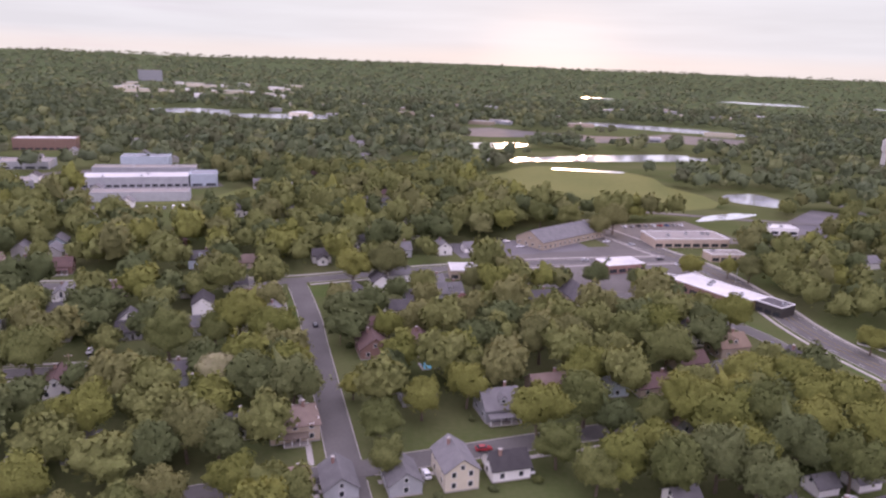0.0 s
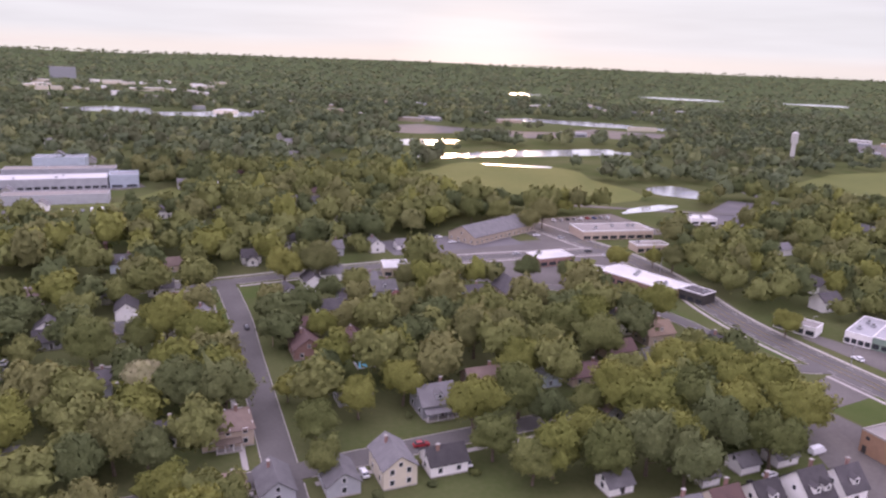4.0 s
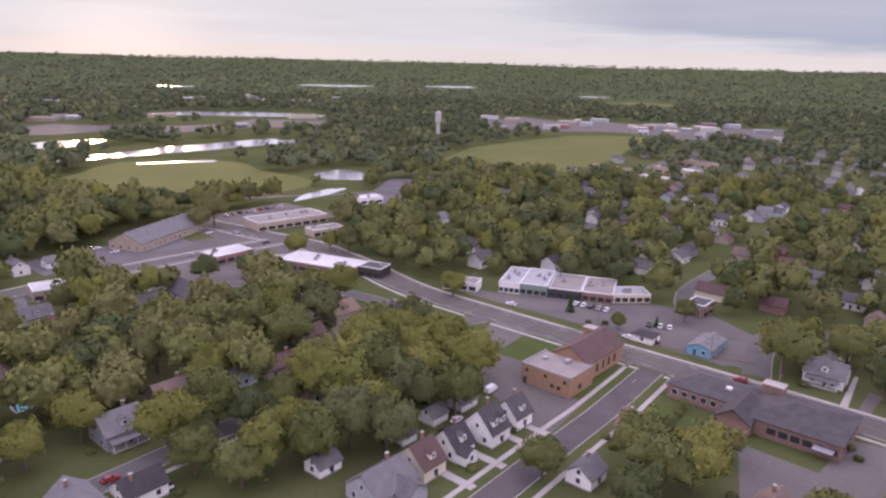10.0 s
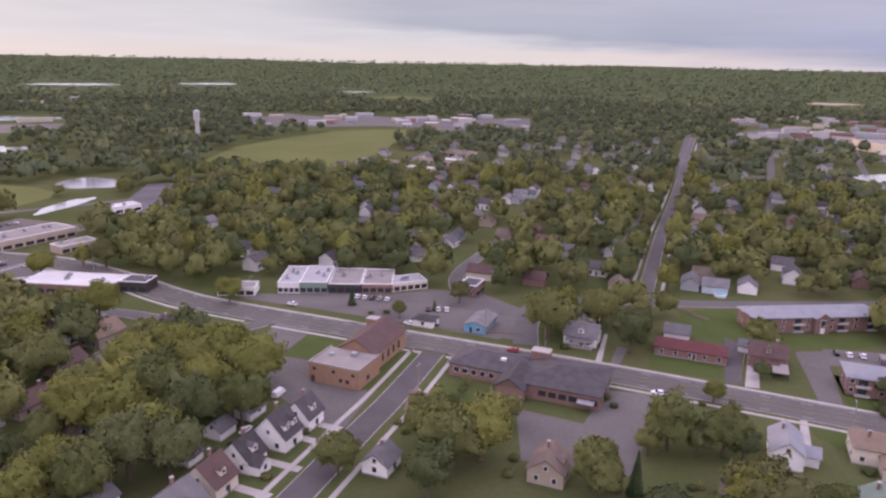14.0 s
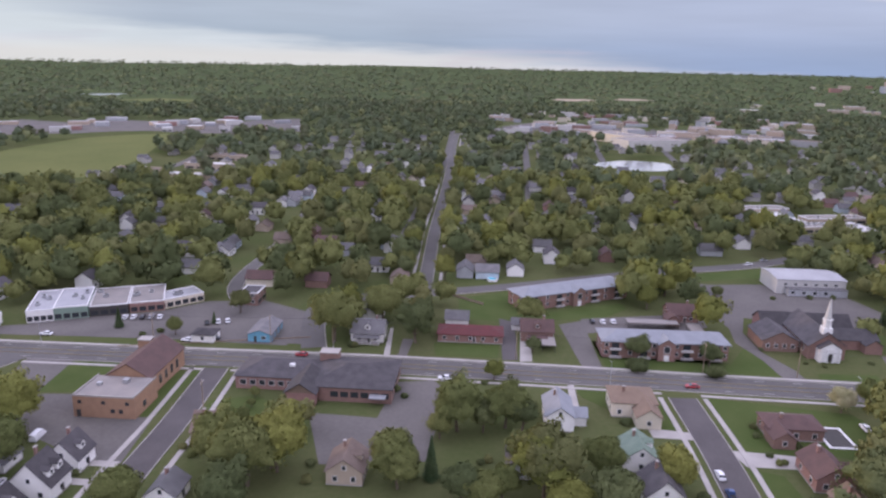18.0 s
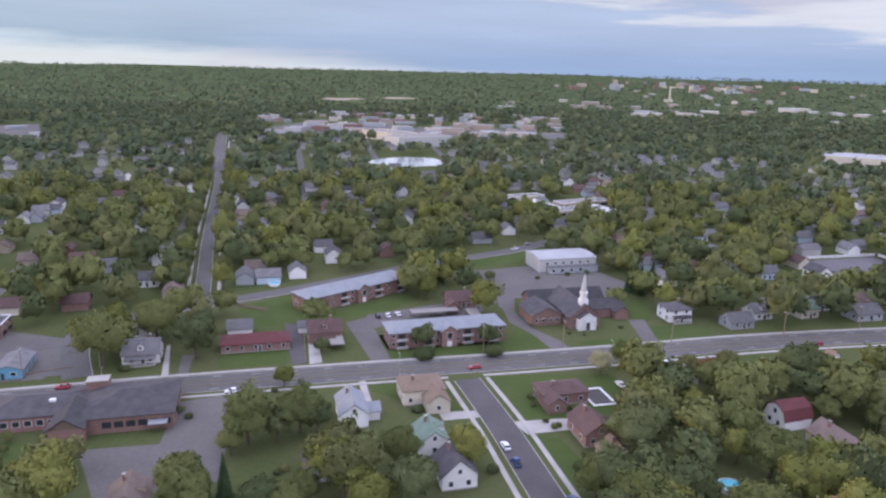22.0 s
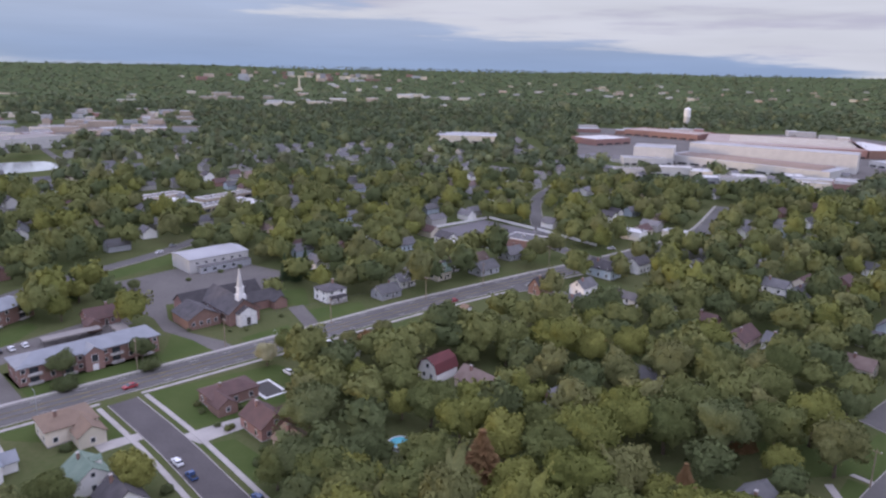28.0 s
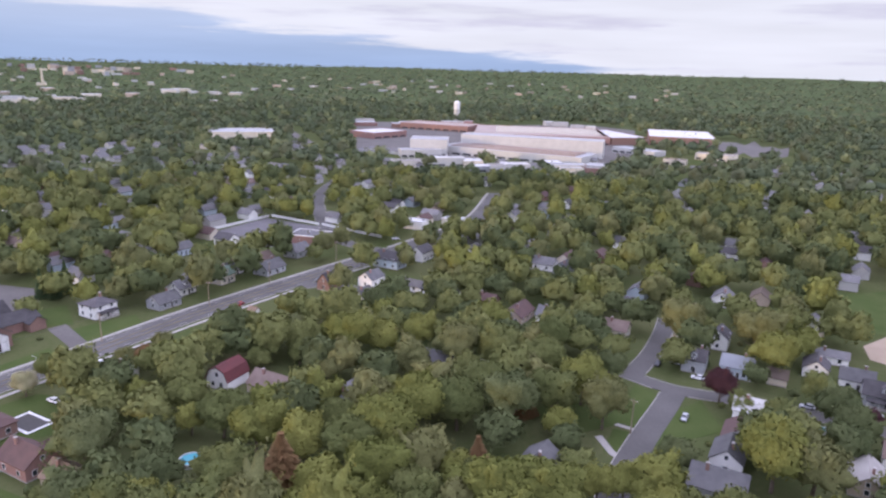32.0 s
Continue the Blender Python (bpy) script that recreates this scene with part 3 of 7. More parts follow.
patch("ground_lot", [(212, 35), (213, 33), (196, 28), (194, 30)], CONCRETE, "pale concrete drive", "drive")
patch("ground_lot", [(235, 109), (236, 108), (211, 98), (210, 100)], CONCRETE, "white concrete drive beside the bungalow", "drive")
patch("ground_lot", [(227, 100), (228, 96), (212, 92), (211, 95)], LOT, "worn asphalt drive", "drive")
patch("ground_lot", [(28, 340), (70, 322), (118, 318), (136, 336), (128, 388), (104, 396), (52, 380), (24, 366)], LOT, "worn asphalt between the northern shops", "car park")
patch("ground_lot", rect(96, 330, 20, 70, 40), LOT, "asphalt shop car park", "car park")
patch("ground_lot", rect(135, 428, 20, 90, 60), LOT, "asphalt car park round low shops", "car park")
patch("ground_lot", rect(45, 385, 20, 80, 30), DARKLOT, "dark asphalt car park", "car park")
patch("ground_lot", [(389, -182), (407, -233), (366, -246), (345, -244), (332, -206), (350, -180)], DARKLOT, "dark asphalt car park by low buildings", "car park")
patch("lawn", [(109, -196), (98.5, -194), (92, -172), (99, -168), (104, -181)], LAWN, "mown front lawn at the street corner", "lawn")
patch("lawn", [(97, -165), (91, -167), (87, -154), (92, -152)], LAWN, "mown front lawn between drives", "lawn")
patch("lawn", [(90, -187), (89, -202), (76, -189), (83, -180)], LAWN, "mown green lawn by the junction", "lawn")
# lawns
patch("lawn", [(141, 246), (150, 262), (158, 226), (150, 220)], LAWN, "triangular grass island", "lawn")
patch("lawn", [(124, 282), (132, 270), (136, 248), (130, 256)], LAWN, "grass island in the old street", "lawn")
patch("lawn", rect(-50, 296, 15, 20, 16), LAWN, "small street-corner lawn", "lawn")
patch("lawn", rect(-54, 262, 107, 60, 10), LAWN, "roadside lawn", "lawn")
patch("lawn", rect(86, -180, 70, 26, 16), LAWN, "roadside lawn", "lawn")
patch("lawn", rect(108, -165, 70, 26, 18), LAWN, "corner lawn", "lawn")
patch("ground_lot", [(98, -168.5), (90, -170.5), (90, -168.8), (98, -166.8)], CONCRETE, "pale concrete drive across the lawn", "drive")
patch("ground_lot", [(97, -159), (90, -154.5), (85, -153), (84.5, -151), (90, -152), (98, -157)], CONCRETE, "pale concrete drive to a house", "drive")
patch("lawn", rect(-80, -300, 20, 70, 60), LAWN, "green playing field", "lawn")
patch("lawn", [(100, -352), (84, -384), (48, -352), (66, -314), (82, -310)], LAWN, "mown green sports field behind gardens", "lawn")
patch("dirt", [(69, -294), (66, -312), (44, -306), (52, -280), (63, -281)], DIRT, "bare tan ball-court ground beside the field", "dirt")
patch("field", [(358, 578), (400, 540), (429, 521), (456, 492), (560, 540), (676, 618), (780, 690), (740, 728), (678, 745), (560, 716), (473, 684), (400, 625)], FIELD, "large open green playing field", "field")
patch("field", blob(130, 610, 90, 100, 0.1, 5), FIELD, "open green park meadow", "field")
patch("field", [(-250, 448), (-150, 474), (-120, 510), (-150, 540), (-166, 480), (-240, 460)], FIELD, "grass beside the low warehouses", "field")
patch("dirt", rect(-18, -300, 20, 50, 24), DIRT, "bare dirt infield", "dirt")
patch("dirt", rect(385, 590, 20, 30, 12), DIRT, "bare dirt patch", "dirt")


def pond(d0, az0, along, deep, seed, label, rag=0.25, mat=None, name="pond", turn=0.0):
    """Still water at a flat-ground distance and bearing."""
    r = far_r(d0)
    k = r / d0
    z = float(ground_z(r))
    a = radians(az0)
    pts = blob(math.sin(a) * r, math.cos(a) * r, along * k / 2, deep * k / 2, radians(turn) - a, seed, 36, rag)
    CLEAR.append(np.array(pts, float))
    DISCS.append((math.sin(a) * r, math.cos(a) * r, min(along, deep) * k * 0.5 + 16 * k, along * k * 0.95, (0.10 * r + deep * k * 0.5) / r, deep * k * 0.5 + 6))
    v = [(*p, max(float(ground_z(math.hypot(*p))), z) + 0.25) for p in pts]
    c = (sum(p[0] for p in v) / 36, sum(p[1] for p in v) / 36)
    n = len(v)
    v += [(*p[:2], p[2] - 1.2) for p in v]
    ob = new(name, poly_mesh(name, v, [tuple(range(n))] + [(i, n + i, n + (i + 1) % n, (i + 1) % n) for i in range(n)], mat or PALE_WATER))
    return tagged(ob, label, name, kind="structure")


pond(618, 24.3, 46, 54, 11, "small round pond shining white", 0.12)
pond(531, 22.5, 56, 15, 12, "narrow bright pond", 0.2, turn=56)
pond(824, 13.9, 228, 62, 13, "long pond with ragged shore mirroring the sky", 0.34, turn=32)
pond(710, 12.2, 60, 13, 14, "narrow ditch of bright water", 0.3)
pond(887, 4.1, 78, 66, 15, "pond with ragged shore mirroring the sky", 0.3)
pond(1285, 16.6, 290, 100, 16, "broad lake mirroring the bright sky", 0.28, turn=-8)
pond(1320, -19.5, 150, 110, 17, "lake between trees", 0.2)
pond(1230, -13, 200, 110, 18, "lake between trees", 0.25)
pond(2600, 24, 300, 120, 19, "far lake shining between woods", 0.2)
pond(2700, 33, 230, 120, 20, "far lake shining between woods", 0.2)
pond(2400, 12, 120, 70, 22, "far lake shining between woods", 0.2)
pond(2200, 44, 120, 60, 23, "far lake shining between woods", 0.2)
pond(776, 84.7, 78, 84, 21, "pond with open water behind the houses", 0.12)

pond(2300, 79.5, 130, 120, 31, "bare tan quarry ground on a far wooded slope", 0.3, DIRT, "dirt")
pond(2450, 84, 110, 110, 32, "bare tan quarry ground on a far wooded slope", 0.3, DIRT, "dirt")
pond(1900, 48, 200, 120, 33, "pale far field among woods", 0.3, FIELD, "field")


def sector(d0, d1, a0, a1, mat, label, seed):
    """Open ground between two distances and bearings, with a ragged edge."""
    g = random.Random(seed)
    n = 9
    near_ = [(d0 * g.uniform(0.97, 1.05), a0 + (a1 - a0) * i / (n - 1)) for i in range(n)]
    far_ = [(d1 * g.uniform(0.93, 1.04), a0 + (a1 - a0) * i / (n - 1)) for i in range(n)]
    return patch("ground_lot", [(math.sin(radians(a)) * d, math.cos(radians(a)) * d) for d, a in near_ + far_[::-1]], mat, label, "ground")


patch("ground_lot", [(196, 408), (246, 436), (300, 520), (284, 530), (220, 456)], DARKLOT, "asphalt car park beside the meadow", "car park")
sector(1060, 1300, 74, 95, LOT, "wide asphalt round retail sheds", 1)
sector(985, 1180, 155.2, 160, LOT, "wide asphalt car park of the brick factory", 8)
sector(800, 1300, 127, 149, LOT, "asphalt factory estate ground", 2)
sector(1070, 1280, 36, 58, LOT, "asphalt yards behind the playing field", 3)
sector(1010, 1150, 1, 23, LOT, "pale yards between the lakes", 4)
sector(1620, 1780, -24, -14, LOT, "far asphalt yards", 5)

# ---- buildings ----


def gable_mesh(name, L, W, h, rise, mat):
    x, y = L / 2, W / 2
    v = box_verts(-x, x, -y, y, 0, h) + [(-x, 0, h + rise), (x, 0, h + rise)]
    f = [(0, 3, 2, 1), (0, 1, 5, 4), (2, 3, 7, 6), (1, 2, 6, 9, 5), (3, 0, 4, 8, 7), (4, 5, 9, 8), (6, 7, 8, 9)]
    return poly_mesh(name, v, f, mat)


def gable_roof(name, L, W, h, rise, mat, over=0.45, thick=0.22):
    x, y = L / 2 + over, W / 2 + over
    k = rise / (W / 2)
    e = h - k * over
    v = []
    for px_ in (-x, x):
        v += [(px_, -y, e + 0.03), (px_, 0, h + rise + 0.03), (px_, y, e + 0.03), (px_, y, e + thick), (px_, 0, h + rise + thick + 0.03), (px_, -y, e + thick)]
    f = [(0, 1, 4, 5), (1, 2, 3, 4), (11, 10, 7, 6), (10, 9, 8, 7)]
    f += [(5, 4, 10, 11), (4, 3, 9, 10), (6, 7, 1, 0), (7, 8, 2, 1), (0, 5, 11, 6), (2, 8, 9, 3)]
    return poly_mesh(name, v, f, mat)


def hip_roof(name, L, W, h, rise, mat, over=0.5, thick=0.2):
    x, y = L / 2 + over, W / 2 + over
    r = max(L / 2 - W / 2, 0.05)
    v = box_verts(-x, x, -y, y, h, h + thick) + [(-r, 0, h + thick + rise), (r, 0, h + thick + rise)]
    f = [(0, 3, 2, 1), (0, 1, 5, 4), (1, 2, 6, 5), (2, 3, 7, 6), (3, 0, 4, 7), (4, 5, 9, 8), (5, 6, 9), (6, 7, 8, 9), (7, 4, 8)]
    return poly_mesh(name, v, f, mat)


def window(parent, x, y, z, rz, w=1.1, h=1.35, trim=None, simple=False):
    if simple:
        return sub("window", box_mesh("plain_window", w, 0.16, h, GLASS), parent, x, y, z, rz)
    fr = sub("window", box_mesh("window", w + 0.24, 0.12, h + 0.24, trim or TRIM), parent, x, y, z, rz)
    c, s = math.cos(radians(rz)), math.sin(radians(rz))
    sub("pane", box_mesh("pane", w, 0.16, h, GLASS), fr, 0, 0, 0.12)
    return fr


def windows_on(parent, L, W, h, trim=None, floors=1, gap=3.0, sides="fblr", z0=1.0, hh=1.35, ww=1.1):
    for fl in range(floors):
        z = z0 + fl * 2.8
        for s, (n_, axis) in {"f": (L, -W / 2), "b": (L, W / 2)}.items():
            if s in sides:
                k = max(1, int(n_ / gap))
                for i in range(k):
                    window(parent, -n_ / 2 + (i + 0.5) * n_ / k, axis, z, 0, ww, hh, trim)
        for s, axis in {"l": -L / 2, "r": L / 2}.items():
            if s in sides:
                k = max(1, int(W / gap))
                for i in range(k):
                    window(parent, axis, -W / 2 + (i + 0.5) * W / k, z, 90, ww, hh, trim)


def chimney(parent, x, y, z, h=1.6, mat=None):
    c = sub("chimney", box_mesh("chimney", 0.8, 0.6, h, mat or BRICK), parent, x, y, z)
    sub("chimney_cap", box_mesh("chimney_cap", 1.0, 0.8, 0.15, CONCRETE), c, 0, 0, h)


def house(x, y, rz, L, W, h, wall, roof, label, rise=None, hip=False, porch=0, dormer=0, stack=True, wing=None, floors=None, detail=True, garage=False, plain=False):
    """A dwelling: ridge along its own x axis, front on its own -y side."""
    rise = rise or W * (0.22 if hip else 0.36)
    ob = thing("garage" if garage else "house", x, y, rz, label, "garage" if garage else "house")
    floors = floors or (2 if h > 4.6 else 1)
    if not plain:
        sub("foundation", box_mesh("foundation", L + 0.1, W + 0.1, 0.35, CONCRETE), ob)
    if hip:
        sub("wall", box_mesh("wall", L, W, h, wall), ob)
        sub("roof", hip_roof("roof", L, W, h, rise, roof), ob)
    else:
        sub("wall", gable_mesh("wall", L, W, h, rise, wall), ob)
        sub("roof", gable_roof("roof", L, W, h, rise, roof), ob)
        if not plain and rise > 2:
            for s in (-1, 1):
                window(ob, s * L / 2, 0, h + 0.3, 90, 0.9, 1.1)
    if garage:
        sub("garage_door", box_mesh("garage_door", min(4.6, W * 0.7), 0.14, 2.1, TRIM if wall != WHITE else GREY), ob, L / 2, 0, 0.05, 90)
    elif plain:
        for xx in (-L * 0.28, L * 0.3):
            sub("window", box_mesh("far_window", 1.2, 0.14, 1.4, GLASS), ob, xx, -W / 2, 1.0)
        sub("door", box_mesh("door", 1.0, 0.16, 2.05, DARKTRIM), ob, 0, -W / 2, 0.3)
    else:
        windows_on(ob, L, W, h, floors=floors, sides="fblr" if detail else "fl", gap=4.2)
        d = sub("door", box_mesh("door", 1.0, 0.16, 2.05, DARKTRIM), ob, L * 0.06, -W / 2, 0.3)
        sub("door_frame", box_mesh("door_frame", 1.25, 0.12, 2.2, TRIM), d, 0, 0.01, 0)
    if stack and not garage and not plain:
        chimney(ob, L * 0.22, W * 0.12, h + rise * 0.55, rise * 0.45 + 1.1)
    if porch:
        p = sub("porch", box_mesh("porch", L * porch, 2.2, 0.4, CONCRETE), ob, 0, -W / 2 - 1.15, 0)
        n = 4
        for i in range(n):
            sub("post", box_mesh("post", 0.2, 0.2, 2.2, TRIM), p, (-0.5 + i / (n - 1)) * (L * porch - 0.4), -0.9, 0.4)
        sub("porch_roof", poly_mesh("porch_roof", [(-L * porch / 2 - 0.2, -1.4, 2.55), (L * porch / 2 + 0.2, -1.4, 2.55), (L * porch / 2 + 0.2, 1.1, 3.0), (-L * porch / 2 - 0.2, 1.1, 3.0),
            (-L * porch / 2 - 0.2, -1.4, 2.72), (L * porch / 2 + 0.2, -1.4, 2.72), (L * porch / 2 + 0.2, 1.1, 3.2), (-L * porch / 2 - 0.2, 1.1, 3.2)], BOX_F, roof), p)
    for i in range(dormer):
        dx = (i - (dormer - 1) / 2) * L / (dormer + 0.4)
        dm = sub("dormer", gable_mesh("dormer", W * 0.3, 2.0, 1.5, 0.7, wall), ob, dx, -W * 0.27, h + rise * 0.28, 90)
        sub("dormer_roof", gable_roof("dormer_roof", W * 0.3, 2.0, 1.5, 0.7, roof, 0.2, 0.14), dm)
        window(dm, -W * 0.15, 0, 0.3, 90, 0.9, 0.9)
    if wing:
        wx, wy, wl, ww, wh = wing
        wg = sub("wing", gable_mesh("wing", wl, ww, wh, ww * 0.34, wall), ob, wx, wy, 0, 90 if abs(wy) > abs(wx) else 0)
        sub("wing_roof", gable_roof("wing_roof", wl, ww, wh, ww * 0.34, roof), wg)
        window(wg, -wl / 2, 0, 1.0, 90)
        window(wg, wl / 2, 0, 1.0, 90)
    DISCS.append((x, y, max(L, W) / 2 + 3.6, max(L, W)))
    return ob


def flat_block(x, y, rz, L, W, h, wall, top, label, name="shop_building", category="building", units=2, front=0, glass_h=1.7, floors=0, seed=0, edge=None, far=False, rim=True):
    """A low commercial block with a parapet, roof skin, roof units and glazing."""
    rng = random.Random(seed + int(x * 7 + y))
    ob = thing(name, x, y, rz, label, category)
    sub("wall", box_mesh("wall", L, W, h, wall), ob)
    sub("roof", box_mesh("roof", L - 0.6, W - 0.6, 0.06, top), ob, 0, 0, h + 0.005)
    e = edge or (wall if far else TRIM)
    t = 0.3
    if rim:
        sub("parapet", boxes_mesh("parapet", [(-L / 2 - 0.05, L / 2 + 0.05, -W / 2 - 0.05, -W / 2 + t, 0, 0.45), (-L / 2 - 0.05, L / 2 + 0.05, W / 2 - t, W / 2 + 0.05, 0, 0.45),
        (-L / 2 - 0.05, -L / 2 + t, -W / 2 + t, W / 2 - t, 0, 0.45), (L / 2 - t, L / 2 + 0.05, -W / 2 + t, W / 2 - t, 0, 0.45)], e), ob, 0, 0, h)
    for i in range(units):
        u = sub("roof_unit", box_mesh("roof_unit", 2.0, 1.6, 1.1, STEEL), ob, rng.uniform(-0.36, 0.36) * L, rng.uniform(-0.25, 0.3) * W, h + 0.06, rng.choice((0, 90)))
        if not far:
            sub("vent", box_mesh("vent", 0.9, 0.9, 0.3, DARKTRIM), u, 0.2, 0, 1.1)
    for i in range(front):
        w = L / front
        window(ob, -L / 2 + (i + 0.5) * w, -W / 2, 0.5, 0, w * 0.72, glass_h, DARKTRIM, far)
    if floors:
        windows_on(ob, L, W, h, floors=floors, gap=4.0)
    DISCS.append((x, y, max(L, W) / 2 + 3, max(L, W)))
    return ob


def along(p, q):
    """Middle, heading and length of the line from p to q."""
    return (p[0] + q[0]) / 2, (p[1] + q[1]) / 2, math.degrees(math.atan2(q[1] - p[1], q[0] - p[0])), math.hypot(q[0] - p[0], q[1] - p[1])


def behind(p, q, depth):
    """Centre and heading of a building whose front runs from p to q, with its front towards the middle of the place."""
    mx, my, a, L = along(p, q)
    nx, ny = -math.sin(radians(a)), math.cos(radians(a))
    if nx * mx + ny * my < 0:
        nx, ny, a = -nx, -ny, a + 180
    return mx + nx * depth / 2, my + ny * depth / 2, a, L

# ---- the main buildings ----
# orange-brick building: flat block and gabled hall
ob = thing("brick_hall", 149, 157, 16.8, "orange-brick hall with a flat-roofed block and a brown gabled roof", "building")
sub("wall", box_mesh("wall", 14, 18, 6.4, ORANGE), ob, -5, 0)
sub("roof", box_mesh("roof", 13.4, 17.4, 0.12, GRAVELROOF), ob, -5, 0, 6.4)
for yy in (-8.9, 8.9):
    sub("parapet", box_mesh("parapet", 14.1, 0.3, 0.5, CONCRETE), ob, -5, yy, 6.4)
sub("parapet", box_mesh("parapet", 0.3, 18.1, 0.5, CONCRETE), ob, -11.9, 0, 6.4)
sub("gabled_hall", gable_mesh("gabled_hall", 24, 14, 6.2, 4.2, ORANGE), ob, 14.1, 0)
sub("hall_roof", gable_roof("hall_roof", 24, 14, 6.2, 4.2, RMAROON), ob, 14.1, 0)
tw = sub("stair_tower", box_mesh("stair_tower", 3.4, 4, 9.2, ORANGE), ob, 25, 5.2)
sub("tower_cap", box_mesh("tower_cap", 3.8, 4.4, 0.3, CONCRETE), tw, 0, 0, 9.2)
for yy, zz in ((-5, 1.6), (-2.6, 1.6)):
    window(ob, -12, yy, zz, 90, 1.0, 1.0, DARKTRIM)
for yy in (-7, 0, 7):
    window(ob, -12, yy, 4.2, 90, 0.9, 0.8, DARKTRIM)
for xx in range(5):
    window(ob, 4.5 + xx * 4, -7, 1.6, 0, 1.3, 2.6, DARKTRIM)
window(ob, -6, -9, 1.4, 0, 1.6, 1.5, DARKTRIM)
sub("roof_unit", box_mesh("roof_unit", 2.0, 1.6, 1.2, STEEL), ob, -2, -2, 6.5)
sub("roof_unit", box_mesh("roof_unit", 1.2, 1.2, 0.9, STEEL), ob, -4.5, 5, 6.5)
sub("door", box_mesh("door", 1.2, 0.2, 2.2, DARKTRIM), ob, -12, 7.5, 0.1, 90)
DISCS.append((152, 158, 22, 20))

# red-brick school-like hall by the main road
ob = thing("parish_hall", 181, 108, M_AXIS, "long low red-brick hall with a dark hipped shingle roof", "building")
sub("wall", box_mesh("wall", 26, 22, 4.6, BRICK), ob, -11, 0)
sub("roof", hip_roof("roof", 26, 22, 4.6, 3.2, RDARK), ob, -11, 0)
sub("wing", box_mesh("wing", 24, 15, 4.2, BRICK), ob, 14.1, -2)
sub("wing_roof", hip_roof("wing_roof", 24, 15, 4.2, 3.0, RDARK), ob, 14.1, -2)
gb = sub("entrance_gable", gable_mesh("entrance_gable", 14, 9, 4.2, 3.0, BRICK), ob, 3, 8, 0, 90)
sub("gable_roof", gable_roof("gable_roof", 14, 9, 4.2, 3.0, RDARK, 0.6, 0.3), gb)
sub("pediment", poly_mesh("pediment", [(x, y, z) for x in (7.0, 7.14) for y, z in ((-4.2, 4.25), (4.2, 4.25), (0, 7.0))], [(0, 2, 1), (3, 4, 5), (0, 1, 4, 3), (1, 2, 5, 4), (2, 0, 3, 5)], RTAN), gb)
tw = sub("stair_block", box_mesh("stair_block", 6, 4, 7.8, BRICK), ob, -1, -8.8)
sub("block_cap", box_mesh("block_cap", 6.3, 4.3, 0.3, CONCRETE), tw, 0, 0, 7.8)
for i in range(6):
    window(ob, -22 + i * 3.1, 11, 1.5, 0, 2.2, 1.6, DARKTRIM)
for i in range(7):
    window(ob, 5.6 + i * 3.0, 5.5, 1.4, 0, 1.8, 1.6, TRIM)
for i in range(5):
    window(ob, -24, -8 + i * 4, 1.4, 90, 1.4, 1.5, DARKTRIM)
sub("roof_vent", box_mesh("roof_vent", 1.6, 1.2, 0.8, TRIM), ob, 9, 1, 6.3)
sub("porch_canopy", box_mesh("porch_canopy", 5, 3, 0.3, GREY), ob, -20, 12.4, 2.7)
DISCS.append((181, 112, 20, 20)), DISCS.append((184, 90, 18, 18)), DISCS.append((176, 124, 14, 14))


def apartment(p, q, depth, label):
    x, y, rz, L = behind(p, q, depth)
    ob = thing("apartment_block", x, y, rz, label, "apartment block", "brick apartment blocks")
    sub("wall", box_mesh("wall", L, depth, 6.0, BRICK), ob)
    sub("roof", hip_roof("roof", L, depth, 6.0, 2.4, RPALE, 0.7, 0.3), ob)
    gb = sub("entrance_gable", gable_mesh("entrance_gable", 3, 6, 6.2, 2.0, BRICK), ob, 0, -depth / 2 - 0.6, 0, 90)
    sub("gable_roof", gable_roof("gable_roof", 6.5, 6, 6.2, 2.0, RPALE, 0.3, 0.2), gb, 1.6)
    window(gb, -1.5, 0, 3.0, 90, 2.0, 2.4)
    sub("door", box_mesh("door", 1.8, 0.16, 2.2, TRIM), gb, -1.52, 0, 0.1, 90)
    for sgn in (-1, 1):
        for k in (0.17, 0.40):
            for fl in range(2):
                b = sub("balcony", box_mesh("balcony", 4.2, 1.6, 0.2, CONCRETE), ob, sgn * k * L, -depth / 2 - 0.8, 0.3 + fl * 2.9)
                sub("railing", boxes_mesh("railing", [(-2.1, 2.1, -0.78, -0.70, 0.95, 1.05)] + [(-2.1 + j * 0.34, -2.04 + j * 0.34, -0.77, -0.71, 0.25, 0.95) for j in range(13)], TRIM), b)
                sub("glass_door", box_mesh("glass_door", 2.6, 0.14, 2.1, GLASS), b, 0, 0.8, 0.25)
        for k in (0.09, 0.28, 0.47):
            for fl in range(2):
                window(ob, sgn * k * L, -depth / 2, 1.2 + fl * 2.9, 0, 1.2, 1.3)
                window(ob, sgn * k * L, depth / 2, 1.2 + fl * 2.9, 0, 1.2, 1.3)
        for fl in range(2):
            window(ob, sgn * L / 2, -depth / 4, 1.2 + fl * 2.9, 90, 1.2, 1.3)
            window(ob, sgn * L / 2, depth / 4, 1.2 + fl * 2.9, 90, 1.2, 1.3)
    for k in np.linspace(-0.45, 0.45, 7):
        DISCS.append((x + math.cos(radians(rz)) * k * L, y + math.sin(radians(rz)) * k * L, depth / 2 + 5, 14))
    return ob


apartment((275, 66), (313, 28), 13, "two-storey red-brick apartment block with pale blue-grey roof and white balconies")
apartment((240, 28), (254, -14), 12, "two-storey red-brick apartment block with pale blue-grey roof along the main road")


